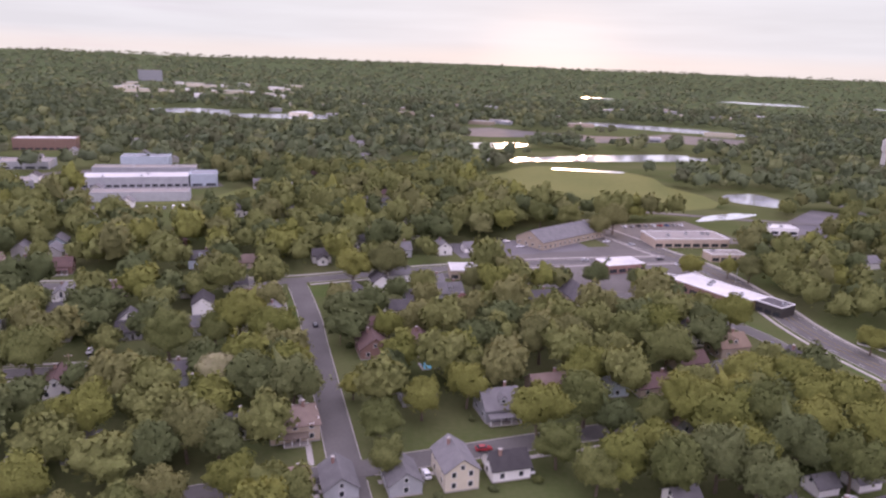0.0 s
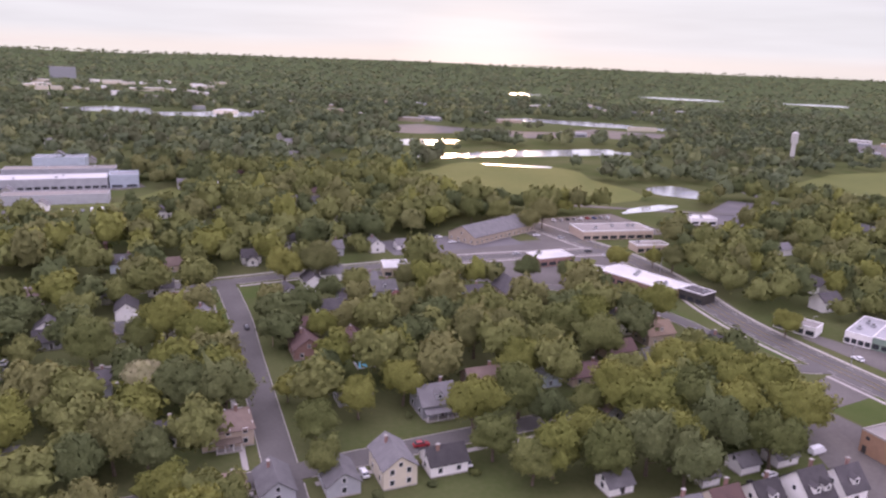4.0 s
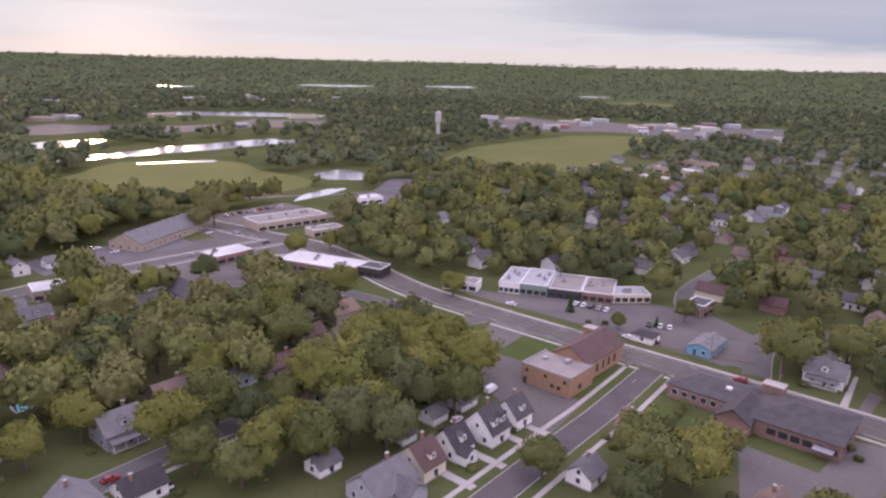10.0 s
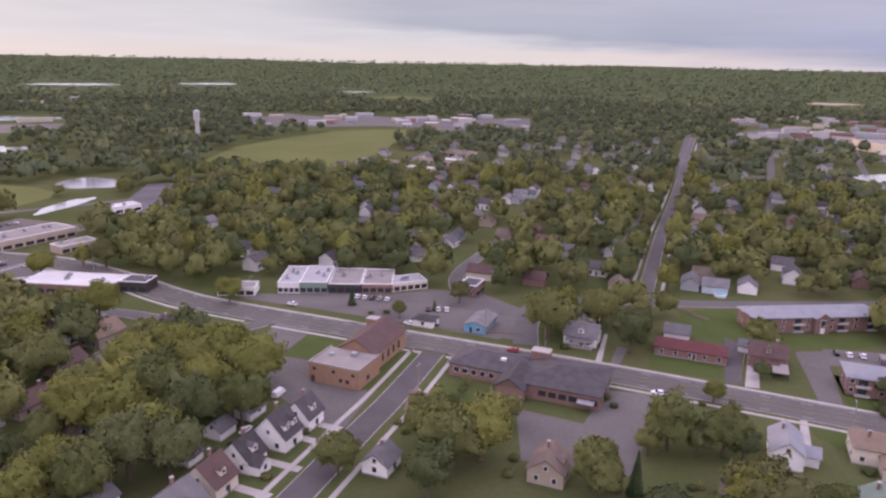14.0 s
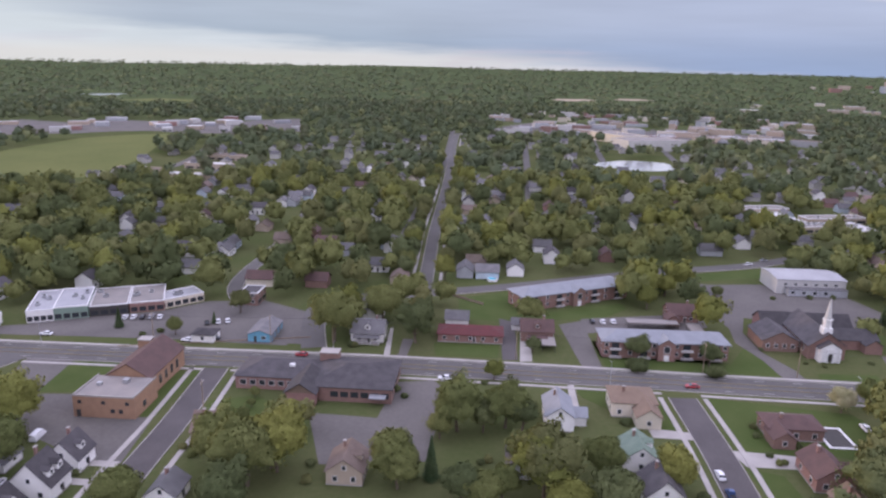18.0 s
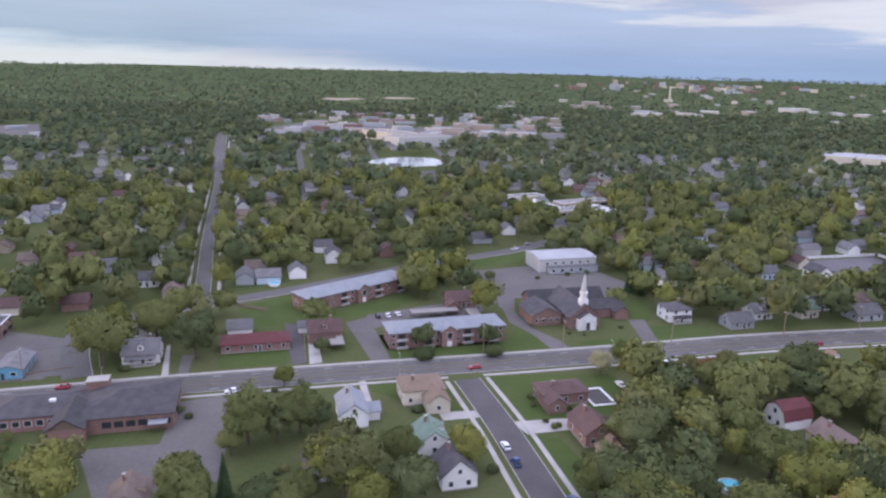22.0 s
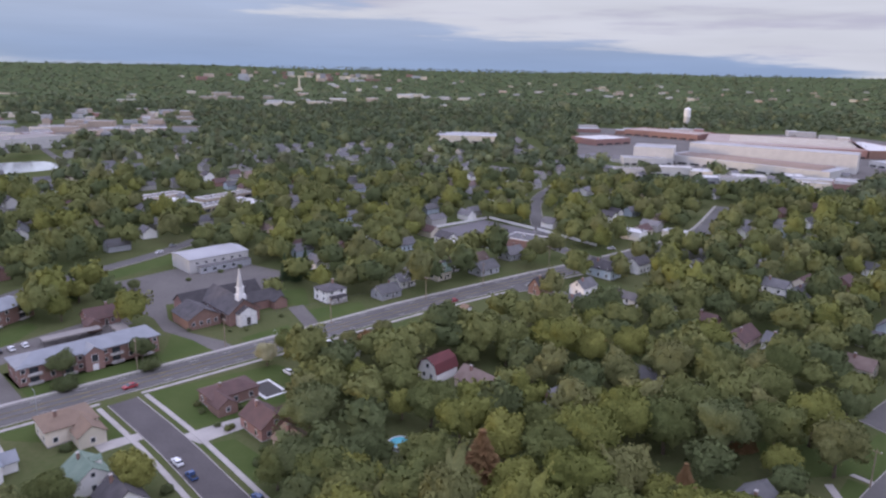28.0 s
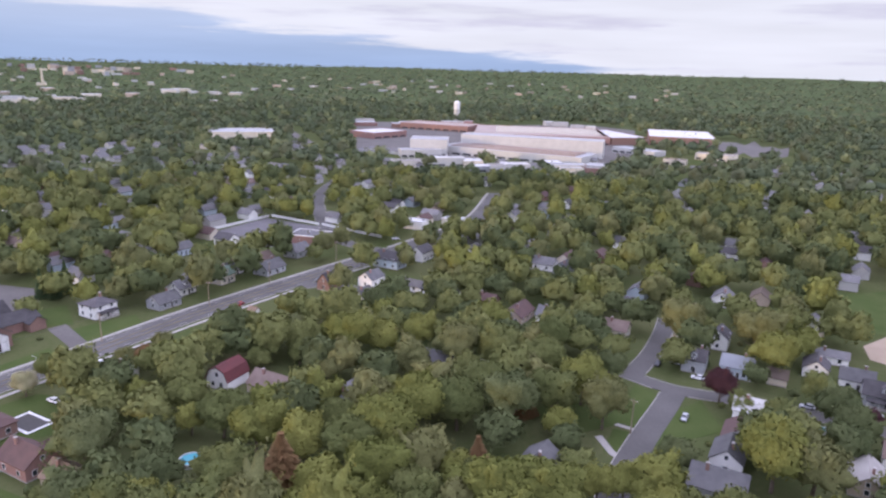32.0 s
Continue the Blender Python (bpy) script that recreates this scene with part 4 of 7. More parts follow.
def carport(x, y, rz, L):
    ob = thing("carport", x, y, rz, "long open carport with flat grey metal roof", "carport", "carports")
    sub("roof", box_mesh("roof", L, 5, 0.25, GRAVELROOF), ob, 0, 0, 2.4)
    for i in range(int(L / 4) + 1):
        for s in (-2.2, 2.2):
            sub("post", box_mesh("post", 0.15, 0.15, 2.4, DARKTRIM), ob, -L / 2 + 0.2 + i * (L - 0.4) / int(L / 4), s)
    DISCS.append((x, y, L / 2 + 1, L))


carport(278, 14, M_AXIS, 20)
carport(272, -4, 16.8, 20)
carport(248, 50, 16.8, 24)

# church with white steeple
ob = thing("church", 281, -44, 16.8, "red-brick church with dark shingle roofs and a white steeple", "church")
sub("nave", gable_mesh("nave", 26, 13, 5.2, 4.6, BRICK), ob, 2, 0)
sub("nave_roof", gable_roof("nave_roof", 26, 13, 5.2, 4.6, RDARK, 0.6, 0.3), ob, 2, 0)
sub("wing", gable_mesh("wing", 15, 13, 4.2, 3.4, BRICK), ob, 2, 14.05)
sub("wing_roof", gable_roof("wing_roof", 15, 13, 4.2, 3.4, RDARK), ob, 2, 14.05)
sub("transept", gable_mesh("transept", 34, 10, 4.6, 3.6, BRICK), ob, 16, -2, 0, 90)
sub("transept_roof", gable_roof("transept_roof", 34, 10, 4.6, 3.6, RDARK), ob, 16, -2, 0, 90)
sub("side_room", gable_mesh("side_room", 20, 11, 3.8, 2.6, BRICK), ob, 5, -13.5, 0, 90)
sub("side_roof", gable_roof("side_roof", 20, 11, 3.8, 2.6, RDARK), ob, 5, -13.5, 0, 90)
sub("side_porch", gable_mesh("side_porch", 6, 6, 3.4, 2.0, BRICK), ob, -1.5, -20)
sub("side_porch_roof", gable_roof("side_porch_roof", 6, 6, 3.4, 2.0, RDARK), ob, -1.5, -20)
pt = sub("portico", gable_mesh("portico", 3, 7.6, 5.0, 2.4, TRIM), ob, -12.4, 0)
sub("portico_roof", gable_roof("portico_roof", 3, 7.6, 5.0, 2.4, RDARK, 0.3, 0.2), pt)
for yy in (-3.2, -1.1, 1.1, 3.2):
    sub("column", prism_mesh("column", 0.30, 0.25, 4.9, 8, TRIM), pt, -1.95, yy, 0.1)
sub("door", box_mesh("door", 2.0, 0.2, 3.0, DARKTRIM), pt, -1.5, 0, 0.2, 90)
st = sub("steeple", box_mesh("steeple", 3.2, 3.2, 3.4, TRIM), ob, -8.2, 0, 8.0)
sub("belfry", prism_mesh("belfry", 1.5, 1.5, 2.8, 8, TRIM), st, 0, 0, 3.4)
sub("cornice", prism_mesh("cornice", 1.8, 1.8, 0.25, 8, TRIM), st, 0, 0, 6.2)
sub("spire", prism_mesh("spire", 1.35, 0.05, 8.0, 8, PALESTEEL), st, 0, 0, 6.45)
for i in range(6):
    window(ob, -7 + i * 3.6, -6.5, 1.6, 0, 1.0, 2.4)
    window(ob, -7 + i * 3.6, 6.5, 1.6, 0, 1.0, 2.4)
for i in range(4):
    window(ob, -5.5, 9.5 + i * 3, 1.4, 90, 1.2, 1.4)
    window(ob, 5 - 10 + 4.6, -22 + i * 4.4, 1.2, 90, 1.4, 1.4)
DISCS.append((283, -40, 24, 24)), DISCS.append((258, -44, 8, 26, 0.06)), DISCS.append((276, -60, 14, 14)), DISCS.append((288, -28, 16, 16))

# gymnasium
x, y, rz, L = behind((349, -36), (359, -66), 19)
ob = thing("gymnasium", x, y, rz, "pale steel gymnasium with a low grey gabled roof", "building")
sub("wall", gable_mesh("wall", L, 19, 6.6, 0.9, PALESTEEL), ob)
sub("roof", gable_roof("roof", L, 19, 6.6, 0.9, GREYROOF, 0.3, 0.25), ob)
sub("annex", box_mesh("annex", L * 0.85, 4, 3.2, GREY), ob, L * 0.05, -11.5)
sub("annex_roof", box_mesh("annex_roof", L * 0.87, 4.4, 0.2, RGREY), ob, L * 0.05, -11.5, 3.2)
for i in range(6):
    window(ob, -L / 2 + 4 + i * 4.6, -9.5, 3.9, 0, 1.6, 1.0)
for i in range(4):
    window(ob, -L / 2 + 6 + i * 5, -13.5, 0.9, 0, 1.8, 1.4)
DISCS.append((x, y, 20, 30))

# shop row
x, y, rz, L = behind((183, 239), (213, 203), 26)
for k, (a, w, h, mt, tp, lb) in enumerate(((-0.40, 0.20, 4.4, WHITE, GREYROOF, "white shop unit with a weathered pale roof"), (-0.17, 0.26, 4.8, GREENSIDE, GREYROOF, "shop unit with dull green fascia and pale roof"),
                                         (0.12, 0.30, 4.0, DARKTRIM, GRAVELROOF, "dark-fronted shop unit with grey gravel roof"), (0.42, 0.28, 4.0, BRICK, GRAVELROOF, "brick shop unit with grey flat roof"))):
    c, s = math.cos(radians(rz)), math.sin(radians(rz))
    flat_block(x + c * a * L, y + s * a * L, rz, w * L, 26 - k, h, mt, tp, lb, units=3, front=4, seed=k)
flat_block(172, 252, rz, 16, 9, 3.6, WHITE, GRAVELROOF, "low white corner shop with a flat canopy", front=4, units=1)
x, y, rz, L = behind((215, 204), (232, 195), 11)
flat_block(x, y, rz, L, 11, 3.6, CREAM, GREYROOF, "white flat-roofed shop building with glazed front", front=6, units=3)
flat_block(240, 176, 16, 11, 8, 5.2, BRICK, RDARK, "dark two-storey brick building", front=2, units=0, floors=2)
ob = thing("repair_shop", 210, 149, 17, "small repair shop with bright blue walls and a grey gabled roof", "building")
sub("wall", gable_mesh("wall", 15, 8.5, 3.0, 1.5, TEAL), ob)
sub("roof", gable_roof("roof", 15, 8.5, 3.0, 1.5, RGREY, 0.4, 0.2), ob)
for i in range(3):
    sub("garage_door", box_mesh("garage_door", 2.8, 0.18, 2.4, RPALE), ob, -4.4 + i * 4.2, -4.25, 0.05)
sub("door", box_mesh("door", 1.0, 0.18, 2.1, DARKTRIM), ob, -7.5, 1.5, 0.05, 90)
window(ob, -7.5, -1.6, 1.0, 90, 1.6, 1.1)
DISCS.append((210, 149, 10, 16))

# north shops
flat_block(93, 347, 20, 21, 13, 4.2, BRICK, MEMBRANE, "low dark brick shop with a white roof", units=2, front=4)
flat_block(128, 308, -57, 40, 17, 4.4, BRICK, MEMBRANE, "long low dark shop with bright white membrane roof", units=4, front=7)
flat_block(107, 325, -20, 22, 10, 3.8, BRICK, GRAVELROOF, "low brick shop with flat dark roof", units=2, front=4)
flat_block(146, 288, -57, 12, 10, 4.6, DARKTRIM, RDARK, "dark flat-roofed restaurant by the road", units=1, front=3)
flat_block(146, 408, 8, 46, 20, 5, TAN, GRAVELROOF, "broad low brick store with flat gravel roof", units=4, front=8)
flat_block(157, 374, 8, 20, 10, 4, TAN, GRAVELROOF, "low tan shop with flat roof", units=1, front=4)
flat_block(221, 446, 0, 18, 12, 4.2, WHITE, MEMBRANE, "small shop with a white roof", units=2, front=3)
flat_block(14, 326, 5, 17, 13, 4.4, TAN, MEMBRANE, "two-storey office with a pale flat roof", units=1, front=4)
house(72, 405, 42, 56, 20, 4.5, TAN, RGREY, "large low building with a broad grey-brown shingle roof", rise=5, stack=False)
# low pale school with stepped white roofs
for i, (xx, yy, ll, ww) in enumerate(((553, -36, 44, 13), (520, -52, 40, 14), (508, -74, 34, 13), (512, -94, 26, 12), (540, -84, 44, 12))):
    flat_block(xx, yy, -60 + i % 2 * 90, ll, ww, 4.0, TAN, MEMBRANE if i % 2 else GRAVELROOF, "low tan school block with a " + ("white" if i % 2 else "grey gravel") + " flat roof", "school_block", "school", units=3, front=5)
# warehouses: each front runs between two points
for p, q, deep, h, wl, tp, un, fr, lb in (
        ((-234, 462), (-173, 478), 17, 6.0, GREY, GRAVELROOF, 0, 0, "long low grey steel warehouse with a tan-grey roof"),
        ((-263, 509), (-192, 531), 24, 7.5, GREY, MEMBRANE, 3, 14, "long grey warehouse with a pale flat roof"),
        ((-191, 532), (-172, 538), 22, 9.0, BLUESIDE, RPALE, 0, 2, "tall pale blue steel warehouse end"),
        ((-270, 541), (-196, 560), 16, 10.0, GREY, GRAVELROOF, 2, 0, "grey warehouse behind the long sheds"),
        ((-276, 604), (-238, 613), 20, 10.0, BLUESIDE, RPALE, 1, 5, "tall pale blue works building"),
        ((-320, 480), (-292, 500), 20, 6.0, GREY, GRAVELROOF, 2, 4, "low grey works building with roof units"),
        ((-382, 572), (-328, 586), 26, 6.0, GREY, GRAVELROOF, 3, 6, "low grey works building by the yard"),
        ((-420, 690), (-366, 706), 22, 11.0, BRICK, MEMBRANE, 1, 9, "long brick mill building with a white roof"),
        ((-470, 640), (-420, 655), 24, 7.0, GREY, GRAVELROOF, 2, 5, "low grey works building beside the mill")):
    x, y, rz, L = behind(p, q, deep)
    flat_block(x, y, rz, L, deep, h, wl, tp, lb, "warehouse", "warehouse", units=un, front=fr, far=True)
    DISCS.pop()
    for k in np.linspace(-0.45, 0.45, max(2, int(L / 14))):
        DISCS.append((x + math.cos(radians(rz)) * k * L, y + math.sin(radians(rz)) * k * L, deep * 0.5 + 5, 20, 0.17))
patch("ground_lot", [(-330, 560), (-300, 520), (-268, 500), (-180, 526), (-168, 540), (-180, 560), (-290, 600)], LOT, "asphalt yard round the warehouses", "car park")

# ---- houses in the north ----
house(6, 155, 107, 12, 8.5, 5.4, CREAM, RGREY, "two-storey cream house with grey shingle roof beside a drive", dormer=0)
house(19, 158, 197, 10, 8, 3.4, WHITE, RDARK, "small white house with dark grey roof")
house(-7, 151, 107, 10, 8, 3.4, GREY, RGREY, "grey house with a plain shingle roof")
house(-22, 149, 107, 11, 8, 3.0, GREY, RGREY, "low grey house with a pale shingle roof")
house(-33, 147, 17, 9, 8, 3.4, TAN, RBROWN, "small house with a brown hipped roof", hip=True)
house(19, 189, 17, 11, 11, 4.2, GREY, RGREY, "grey bungalow with broad roof, dormer and columned porch", porch=0.9, dormer=1)
house(18, 216, 17, 7, 7, 2.7, WHITE, RGREY, "small white detached garage", garage=True)
house(-22, 230, 107, 11, 10, 3.8, BRICK, RMAROON, "red-brick bungalow with maroon roof", porch=0.8)
house(-5, 233, 107, 12, 10, 3.6, CREAM, RMAROON, "cream house with maroon shingle roof", wing=(0, 6, 7, 6, 2.8))
house(-15, 203, 107, 10, 7, 2.9, WHITE, RGREY, "white garage with grey roof", garage=True)
house(-5, 195, 17, 10, 7, 3.0, GREY, RGREY, "low grey house half hidden by trees")
house(-38, 174, 17, 13, 12, 4.8, TAN, RBROWN, "large tan house with hipped brown roof and porch", hip=True, porch=0.5)
house(-54, 172, 17, 10, 8, 3.4, WHITE, RDARK, "white house with steep dark roof")
house(-88, 159, 17, 9, 8, 3.6, GREY, RGREY, "grey house with plain roof")
house(-98, 150, 107, 9, 8, 3.2, GREY, RGREY, "grey house under the trees")
house(-112, 193, 107, 11, 9, 3.6, WHITE, RMAROON, "white house with maroon roof", porch=0.6)
house(-80, 199, 17, 8, 8, 5.2, GREY, RDARK, "tall grey two-storey house")
house(-98, 205, 17, 11, 7, 3.0, GREY, RGREY, "low house with a long grey roof")
house(-109, 237, 17, 10, 8, 3.2, GREY, RDARK, "dark grey ranch house beside a drive")
house(-115, 249, 107, 7, 8, 2.8, WHITE, RGREY, "white detached garage with a dark door", garage=True)
house(-133, 233, 17, 8, 9, 3.2, GREY, RGREY, "grey house beside parked cars")
house(-160, 236, 17, 9, 8, 3.4, WHITE, RGREY, "white house under trees")
house(-170, 222, 17, 10, 8, 3.4, GREY, RGREY, "grey gabled house beside trees", dormer=1)
house(-144, 254, 17, 10, 7, 3.0, WHITE, RGREY, "white garage with grey roof", garage=True)
house(-150, 269, 107, 10, 7, 4.8, WHITE, RGREY, "white two-storey house by the street")
house(-62, 256, 107, 10, 8, 4.6, BLUESIDE, RGREY, "pale blue gabled house at the street")
house(-88, 293, 17, 10, 7, 3.6, WHITE, RDARK, "white cottage with dark roof", dormer=1)
house(-104, 283, 17, 8, 7, 3.0, WHITE, RGREY, "small white house by the street")
house(-120, 286, 107, 8, 7, 3.0, WHITE, RGREY, "small white gabled house by trees")
house(-136, 281, 17, 12, 8, 3.0, TAN, RBROWN, "ranch house with a brown roof")
house(-114, 326, 17, 11, 9, 4.6, BLUESIDE, RGREY, "blue-grey house with porch dormer", dormer=1)
house(-90, 329, 17, 12, 8, 3.2, TAN, RBROWN, "tan ranch house with brown roof")
house(-189, 306, 17, 10, 9, 4.0, WHITE, RDARK, "white bungalow with dark roof and dormer", dormer=1, porch=0.7)
house(-172, 309, 17, 10, 9, 3.8, BRICK, RMAROON, "brick bungalow with red gabled roof", porch=0.7)
house(-206, 312, 17, 10, 9, 3.8, TAN, RBROWN, "tan house beside the street")
house(-59, 342, 17, 9, 8, 3.8, WHITE, RDARK, "white cottage with steep gables", wing=(0, -5, 5, 5, 3))
house(-42, 348, 107, 9, 8, 3.8, WHITE, RGREY, "white house with grey roof")
house(-42, 376, 17, 10, 8, 3.4, WHITE, RGREY, "white house behind trees")
house(-20, 358, 17, 10, 9, 4.2, GREY, RGREY, "grey gabled house beside trees")
house(2, 366, 107, 10, 8, 4.4, WHITE, RGREY, "white house with a steep front gable")
house(18, 372, 17, 10, 7, 3.0, WHITE, RGREY, "low white house with grey roof")
house(-9, 282, 17, 9, 8, 3.8, BLUESIDE, RDARK, "blue house with a white porch", porch=0.8)
house(5, 293, 17, 11, 9, 3.6, GREY, RGREY, "grey house with dormered roof", dormer=1)
house(12, 276, 107, 9, 8, 3.6, TAN, RRED, "tan house with a reddish roof")
house(-2, 308, 17, 9, 7, 3.0, GREY, RGREY, "small grey house among trees")
house(27, 282, 107, 9, 8, 3.8, WHITE, RGREY, "white gabled house among trees")
house(44, 288, 17, 10, 8, 3.6, BLUESIDE, RDARK, "blue-grey house among trees")
house(64, 290, 107, 26, 12, 3.2, TAN, RDARK, "long low building with a dark shingle roof", stack=False)
house(36, 205, 17, 12, 8, 3.2, TAN, RBROWN, "brown-roofed ranch house with white windows")
house(56, 207, 107, 11, 8, 4.0, BLUESIDE, RPALE, "pale blue house with a steep pale roof")
house(71, 209, 17, 16, 10, 3.0, TAN, RMAROON, "low ranch house with a broad maroon hipped roof", hip=True)
house(71, 184, 107, 8, 7, 3.4, GREY, RBROWN, "small gabled house among trees")
house(97, 250, 107, 9, 8, 5.2, WHITE, RDARK, "tall white gabled house with a deck")
house(107, 241, 17, 12, 10, 4.4, TAN, RTAN, "tan house with a broad pale-brown roof and dormer", dormer=1)
house(88, 228, 17, 12, 8, 2.8, TAN, RMAROON, "low garage with a maroon roof", garage=True)
house(99, 222, 17, 9, 7, 2.8, GREY, RGREY, "grey garage with shallow roof", garage=True)
house(128, 230, 107, 9, 9, 3.6, TAN, RDARK, "small house with dark hipped roof and front gable", wing=(-6, 0, 5, 5, 3))
# the white houses by the side street
house(115.8, 142, 17, 7.6, 8.2, 4.0, WHITE, RDARK, "white gabled house with steep dark roof and white dormer", dormer=1, rise=4.4)
house(104.6, 139.4, 17, 8.0, 10.4, 4.2, WHITE, RDARK, "white house with a very steep dark roof and long dormer", dormer=2, rise=5.4)
house(92.4, 137.4, 17, 7.4, 8.8, 3.6, WHITE, RDARK, "white gabled house with dark roof and front gables", dormer=1, rise=4.4, wing=(-1, -5, 4.5, 4.5, 3.0))
house(80.8, 134.4, 17, 8.0, 10.0, 3.8, CREAM, RMAROON, "cream house with a steep brown roof", dormer=1, rise=4.6)
house(68, 130.5, 17, 13, 11, 3.8, GREY, RGREY, "grey house with a broad pale gabled roof", rise=4.2, wing=(2, -6, 7, 7, 3.4))
house(97, 154.6, 17, 6.4, 5.8, 2.7, WHITE, RGREY, "small white garage behind houses", garage=True)
house(84, 149.4, 17, 5.4, 5.6, 2.6, WHITE, RDARK, "small white garage with dark roof", garage=True)
house(109, 157.6, 17, 7.2, 5.8, 2.7, WHITE, RGREY, "white garage with grey roof", garage=True)
house(60, 147, 17, 7, 6, 2.7, WHITE, RGREY, "small white house under trees")
house(140, 117, 107, 10, 8, 4.4, TAN, RBROWN, "stone cottage with steep brown roof and dormer", dormer=1, rise=4)
house(114, 110, 17, 8, 7, 3.2, WHITE, RGREY, "small white house under trees")

house(197, 166, 107, 8, 6.5, 2.9, WHITE, RDARK, "small white kiosk with dark hipped roof by the road", hip=True, stack=False)
# ---- houses east, along the main road ----
house(223, 112, -73, 12, 10, 3.8, WHITE, RGREY, "white bungalow with grey roof and front porch", porch=0.8, dormer=1)
house(238, 77, -73, 24, 10, 3.0, BRICK, RRED, "long brick ranch house with a dark red hipped roof", stack=False, hip=True)
house(251, 87, -73, 9, 7, 2.8, WHITE, RGREY, "white garage behind the red-roofed ranch", garage=True)
house(255, 63, -73, 5, 5, 2.6, WHITE, RGREY, "small white shed behind houses", garage=True)
house(248, 54, -73, 12, 9, 4.4, BRICK, RMAROON, "maroon-roofed brick house with white dormer", dormer=1, porch=0.6)
house(293, 4, -73, 12, 9, 3.4, BRICK, RMAROON, "low brick house with maroon roof", wing=(-5, -6, 6, 5, 2.8))
house(203, 14, 107, 13, 11, 4.6, CREAM, RTAN, "large cream house with tan hipped roof and front wing", hip=True, wing=(-3, 8, 8, 7, 3.6))
house(187, 33, 17, 13, 8, 4.6, WHITE, RPALE, "white house with pale metal roof", wing=(0, -5, 6, 5, 3))
house(173, 9, 17, 10, 8, 4.2, WHITE, RGREEN, "white cottage with green shingle roof and dormer", dormer=1)
house(158, 2, 17, 10, 9, 4.0, WHITE, RDARK, "white house with a dark roof", rise=4)
house(158, 36, 17, 9, 8, 3.8, GREY, RDARK, "dark grey house behind trees", dormer=1)
house(139, 76, 17, 10, 9, 3.8, TAN, RBROWN, "brown-roofed bungalow by the car park", dormer=1)
house(206, -30, 107, 15, 9, 3.6, BRICK, RMAROON, "brick ranch house with a maroon hipped roof", hip=True, wing=(5, 6, 7, 6, 3))
house(183, -36, 17, 12, 9, 3.8, BRICK, RMAROON, "brick house with steep front gable and maroon roof", wing=(0, -6, 6, 6, 3.2))
house(168, -41, 17, 11, 8, 3.0, TAN, RTAN, "low house with a tan gabled roof")
house(286, -87, -73, 10, 10, 5.2, WHITE, RDARK, "square two-storey white house with dark hipped roof", hip=True, porch=0.8)
house(280, -111, -73, 11, 8, 3.0, GREY, RGREY, "low grey house by the main road")
house(292, -124, -73, 9, 8, 3.4, WHITE, RGREY, "white house beside the road", dormer=1)
house(303, -136, 17, 9, 8, 3.6, WHITE, RGREY, "white house behind another")
house(296, -145, -73, 9, 8, 4.2, CREAM, RGREEN, "cream house with green roof", dormer=1)
house(306, -155, -73, 9, 7, 3.4, WHITE, RDARK, "small white house with dark roof")
house(296, -170, -73, 13, 9, 3.2, GREY, RGREY, "grey ranch house with a long roof")
house(315, -198, -73, 12, 9, 3.4, GREY, RGREY, "grey house near the road bend")
flat_block(335, -222, 30, 26, 16, 4.5, BRICK, RGREY, "low brick office with grey roof", units=1, front=5)
flat_block(326, -292, 20, 14, 9, 5, WHITE, MEMBRANE, "white flat-roofed shop at the crossroad", units=1, front=3)
flat_block(316, -318, 20, 16, 9, 4.4, CREAM, MEMBRANE, "cream flat-roofed shop at the crossroad", units=1, front=3)
# barn-roofed house among trees, and its neighbours
DISCS.append((196, -96, 12, 22, 0.15))
ob = thing("barn_house", 195.5, -96, 112, "white barn-shaped house with a dark red gambrel roof", "house")
PROF = ((-4.4, 3.0), (-3.1, 6.0), (0, 7.6), (3.1, 6.0), (4.4, 3.0))
sub("wall", poly_mesh("wall", [(x, y, z) for x in (-5, 5) for y, z in ((-4.2, 0), (4.2, 0), (4.2, 3.0), (2.95, 5.9), (0, 7.4), (-2.95, 5.9), (-4.2, 3.0))],
    [(0, 6, 5, 4, 3, 2, 1), (7, 8, 9, 10, 11, 12, 13), (0, 1, 8, 7), (1, 2, 9, 8), (6, 0, 7, 13)], WHITE), ob)
sub("roof", poly_mesh("roof", [(x, y, z + d) for d in (0, 0.25) for x in (-5.5, 5.5) for y, z in PROF],
    [(10 + i, 10 + i + 1, 15 + i + 1, 15 + i) for i in range(4)] + [(i + 1, i, 5 + i, 5 + i + 1) for i in range(4)] + [(i, i + 1, 10 + i + 1, 10 + i) for i in range(4)] + [(5 + i + 1, 5 + i, 15 + i, 15 + i + 1) for i in range(4)] + [(0, 10, 15, 5), (4, 9, 19, 14)], RRED), ob)
for s in (-5, 5):
    for yy, zz in ((-1.6, 1.0), (1.6, 1.0), (0, 4.2)):
        window(ob, s, yy, zz, 90)
DISCS.append((196, -96, 9, 10))
house(181, -104, 17, 14, 9, 3.0, TAN, RBROWN, "low brown-roofed house among trees")
house(160, -116, 107, 13, 9, 3.0, TAN, RGREY, "grey-roofed house among trees")
house(222, -74, 17, 6, 5, 2.8, WHITE, RGREY, "small white shed under a copper-leaved tree")
house(257, -178, 107, 9, 7, 3.8, BRICK, RDARK, "orange-brick cottage with steep white-edged gable", rise=4.2)
house(268, -223, 17, 14, 9, 4.8, BLUESIDE, RDARK, "pale blue house with dark roof", wing=(0, -7, 8, 7, 4))
house(249, -196, 107, 10, 8, 4.2, WHITE, RGREY, "white house with steep grey roof")
house(231, -206, 17, 18, 6, 2.9, WHITE, RGREY, "long low white outbuilding")
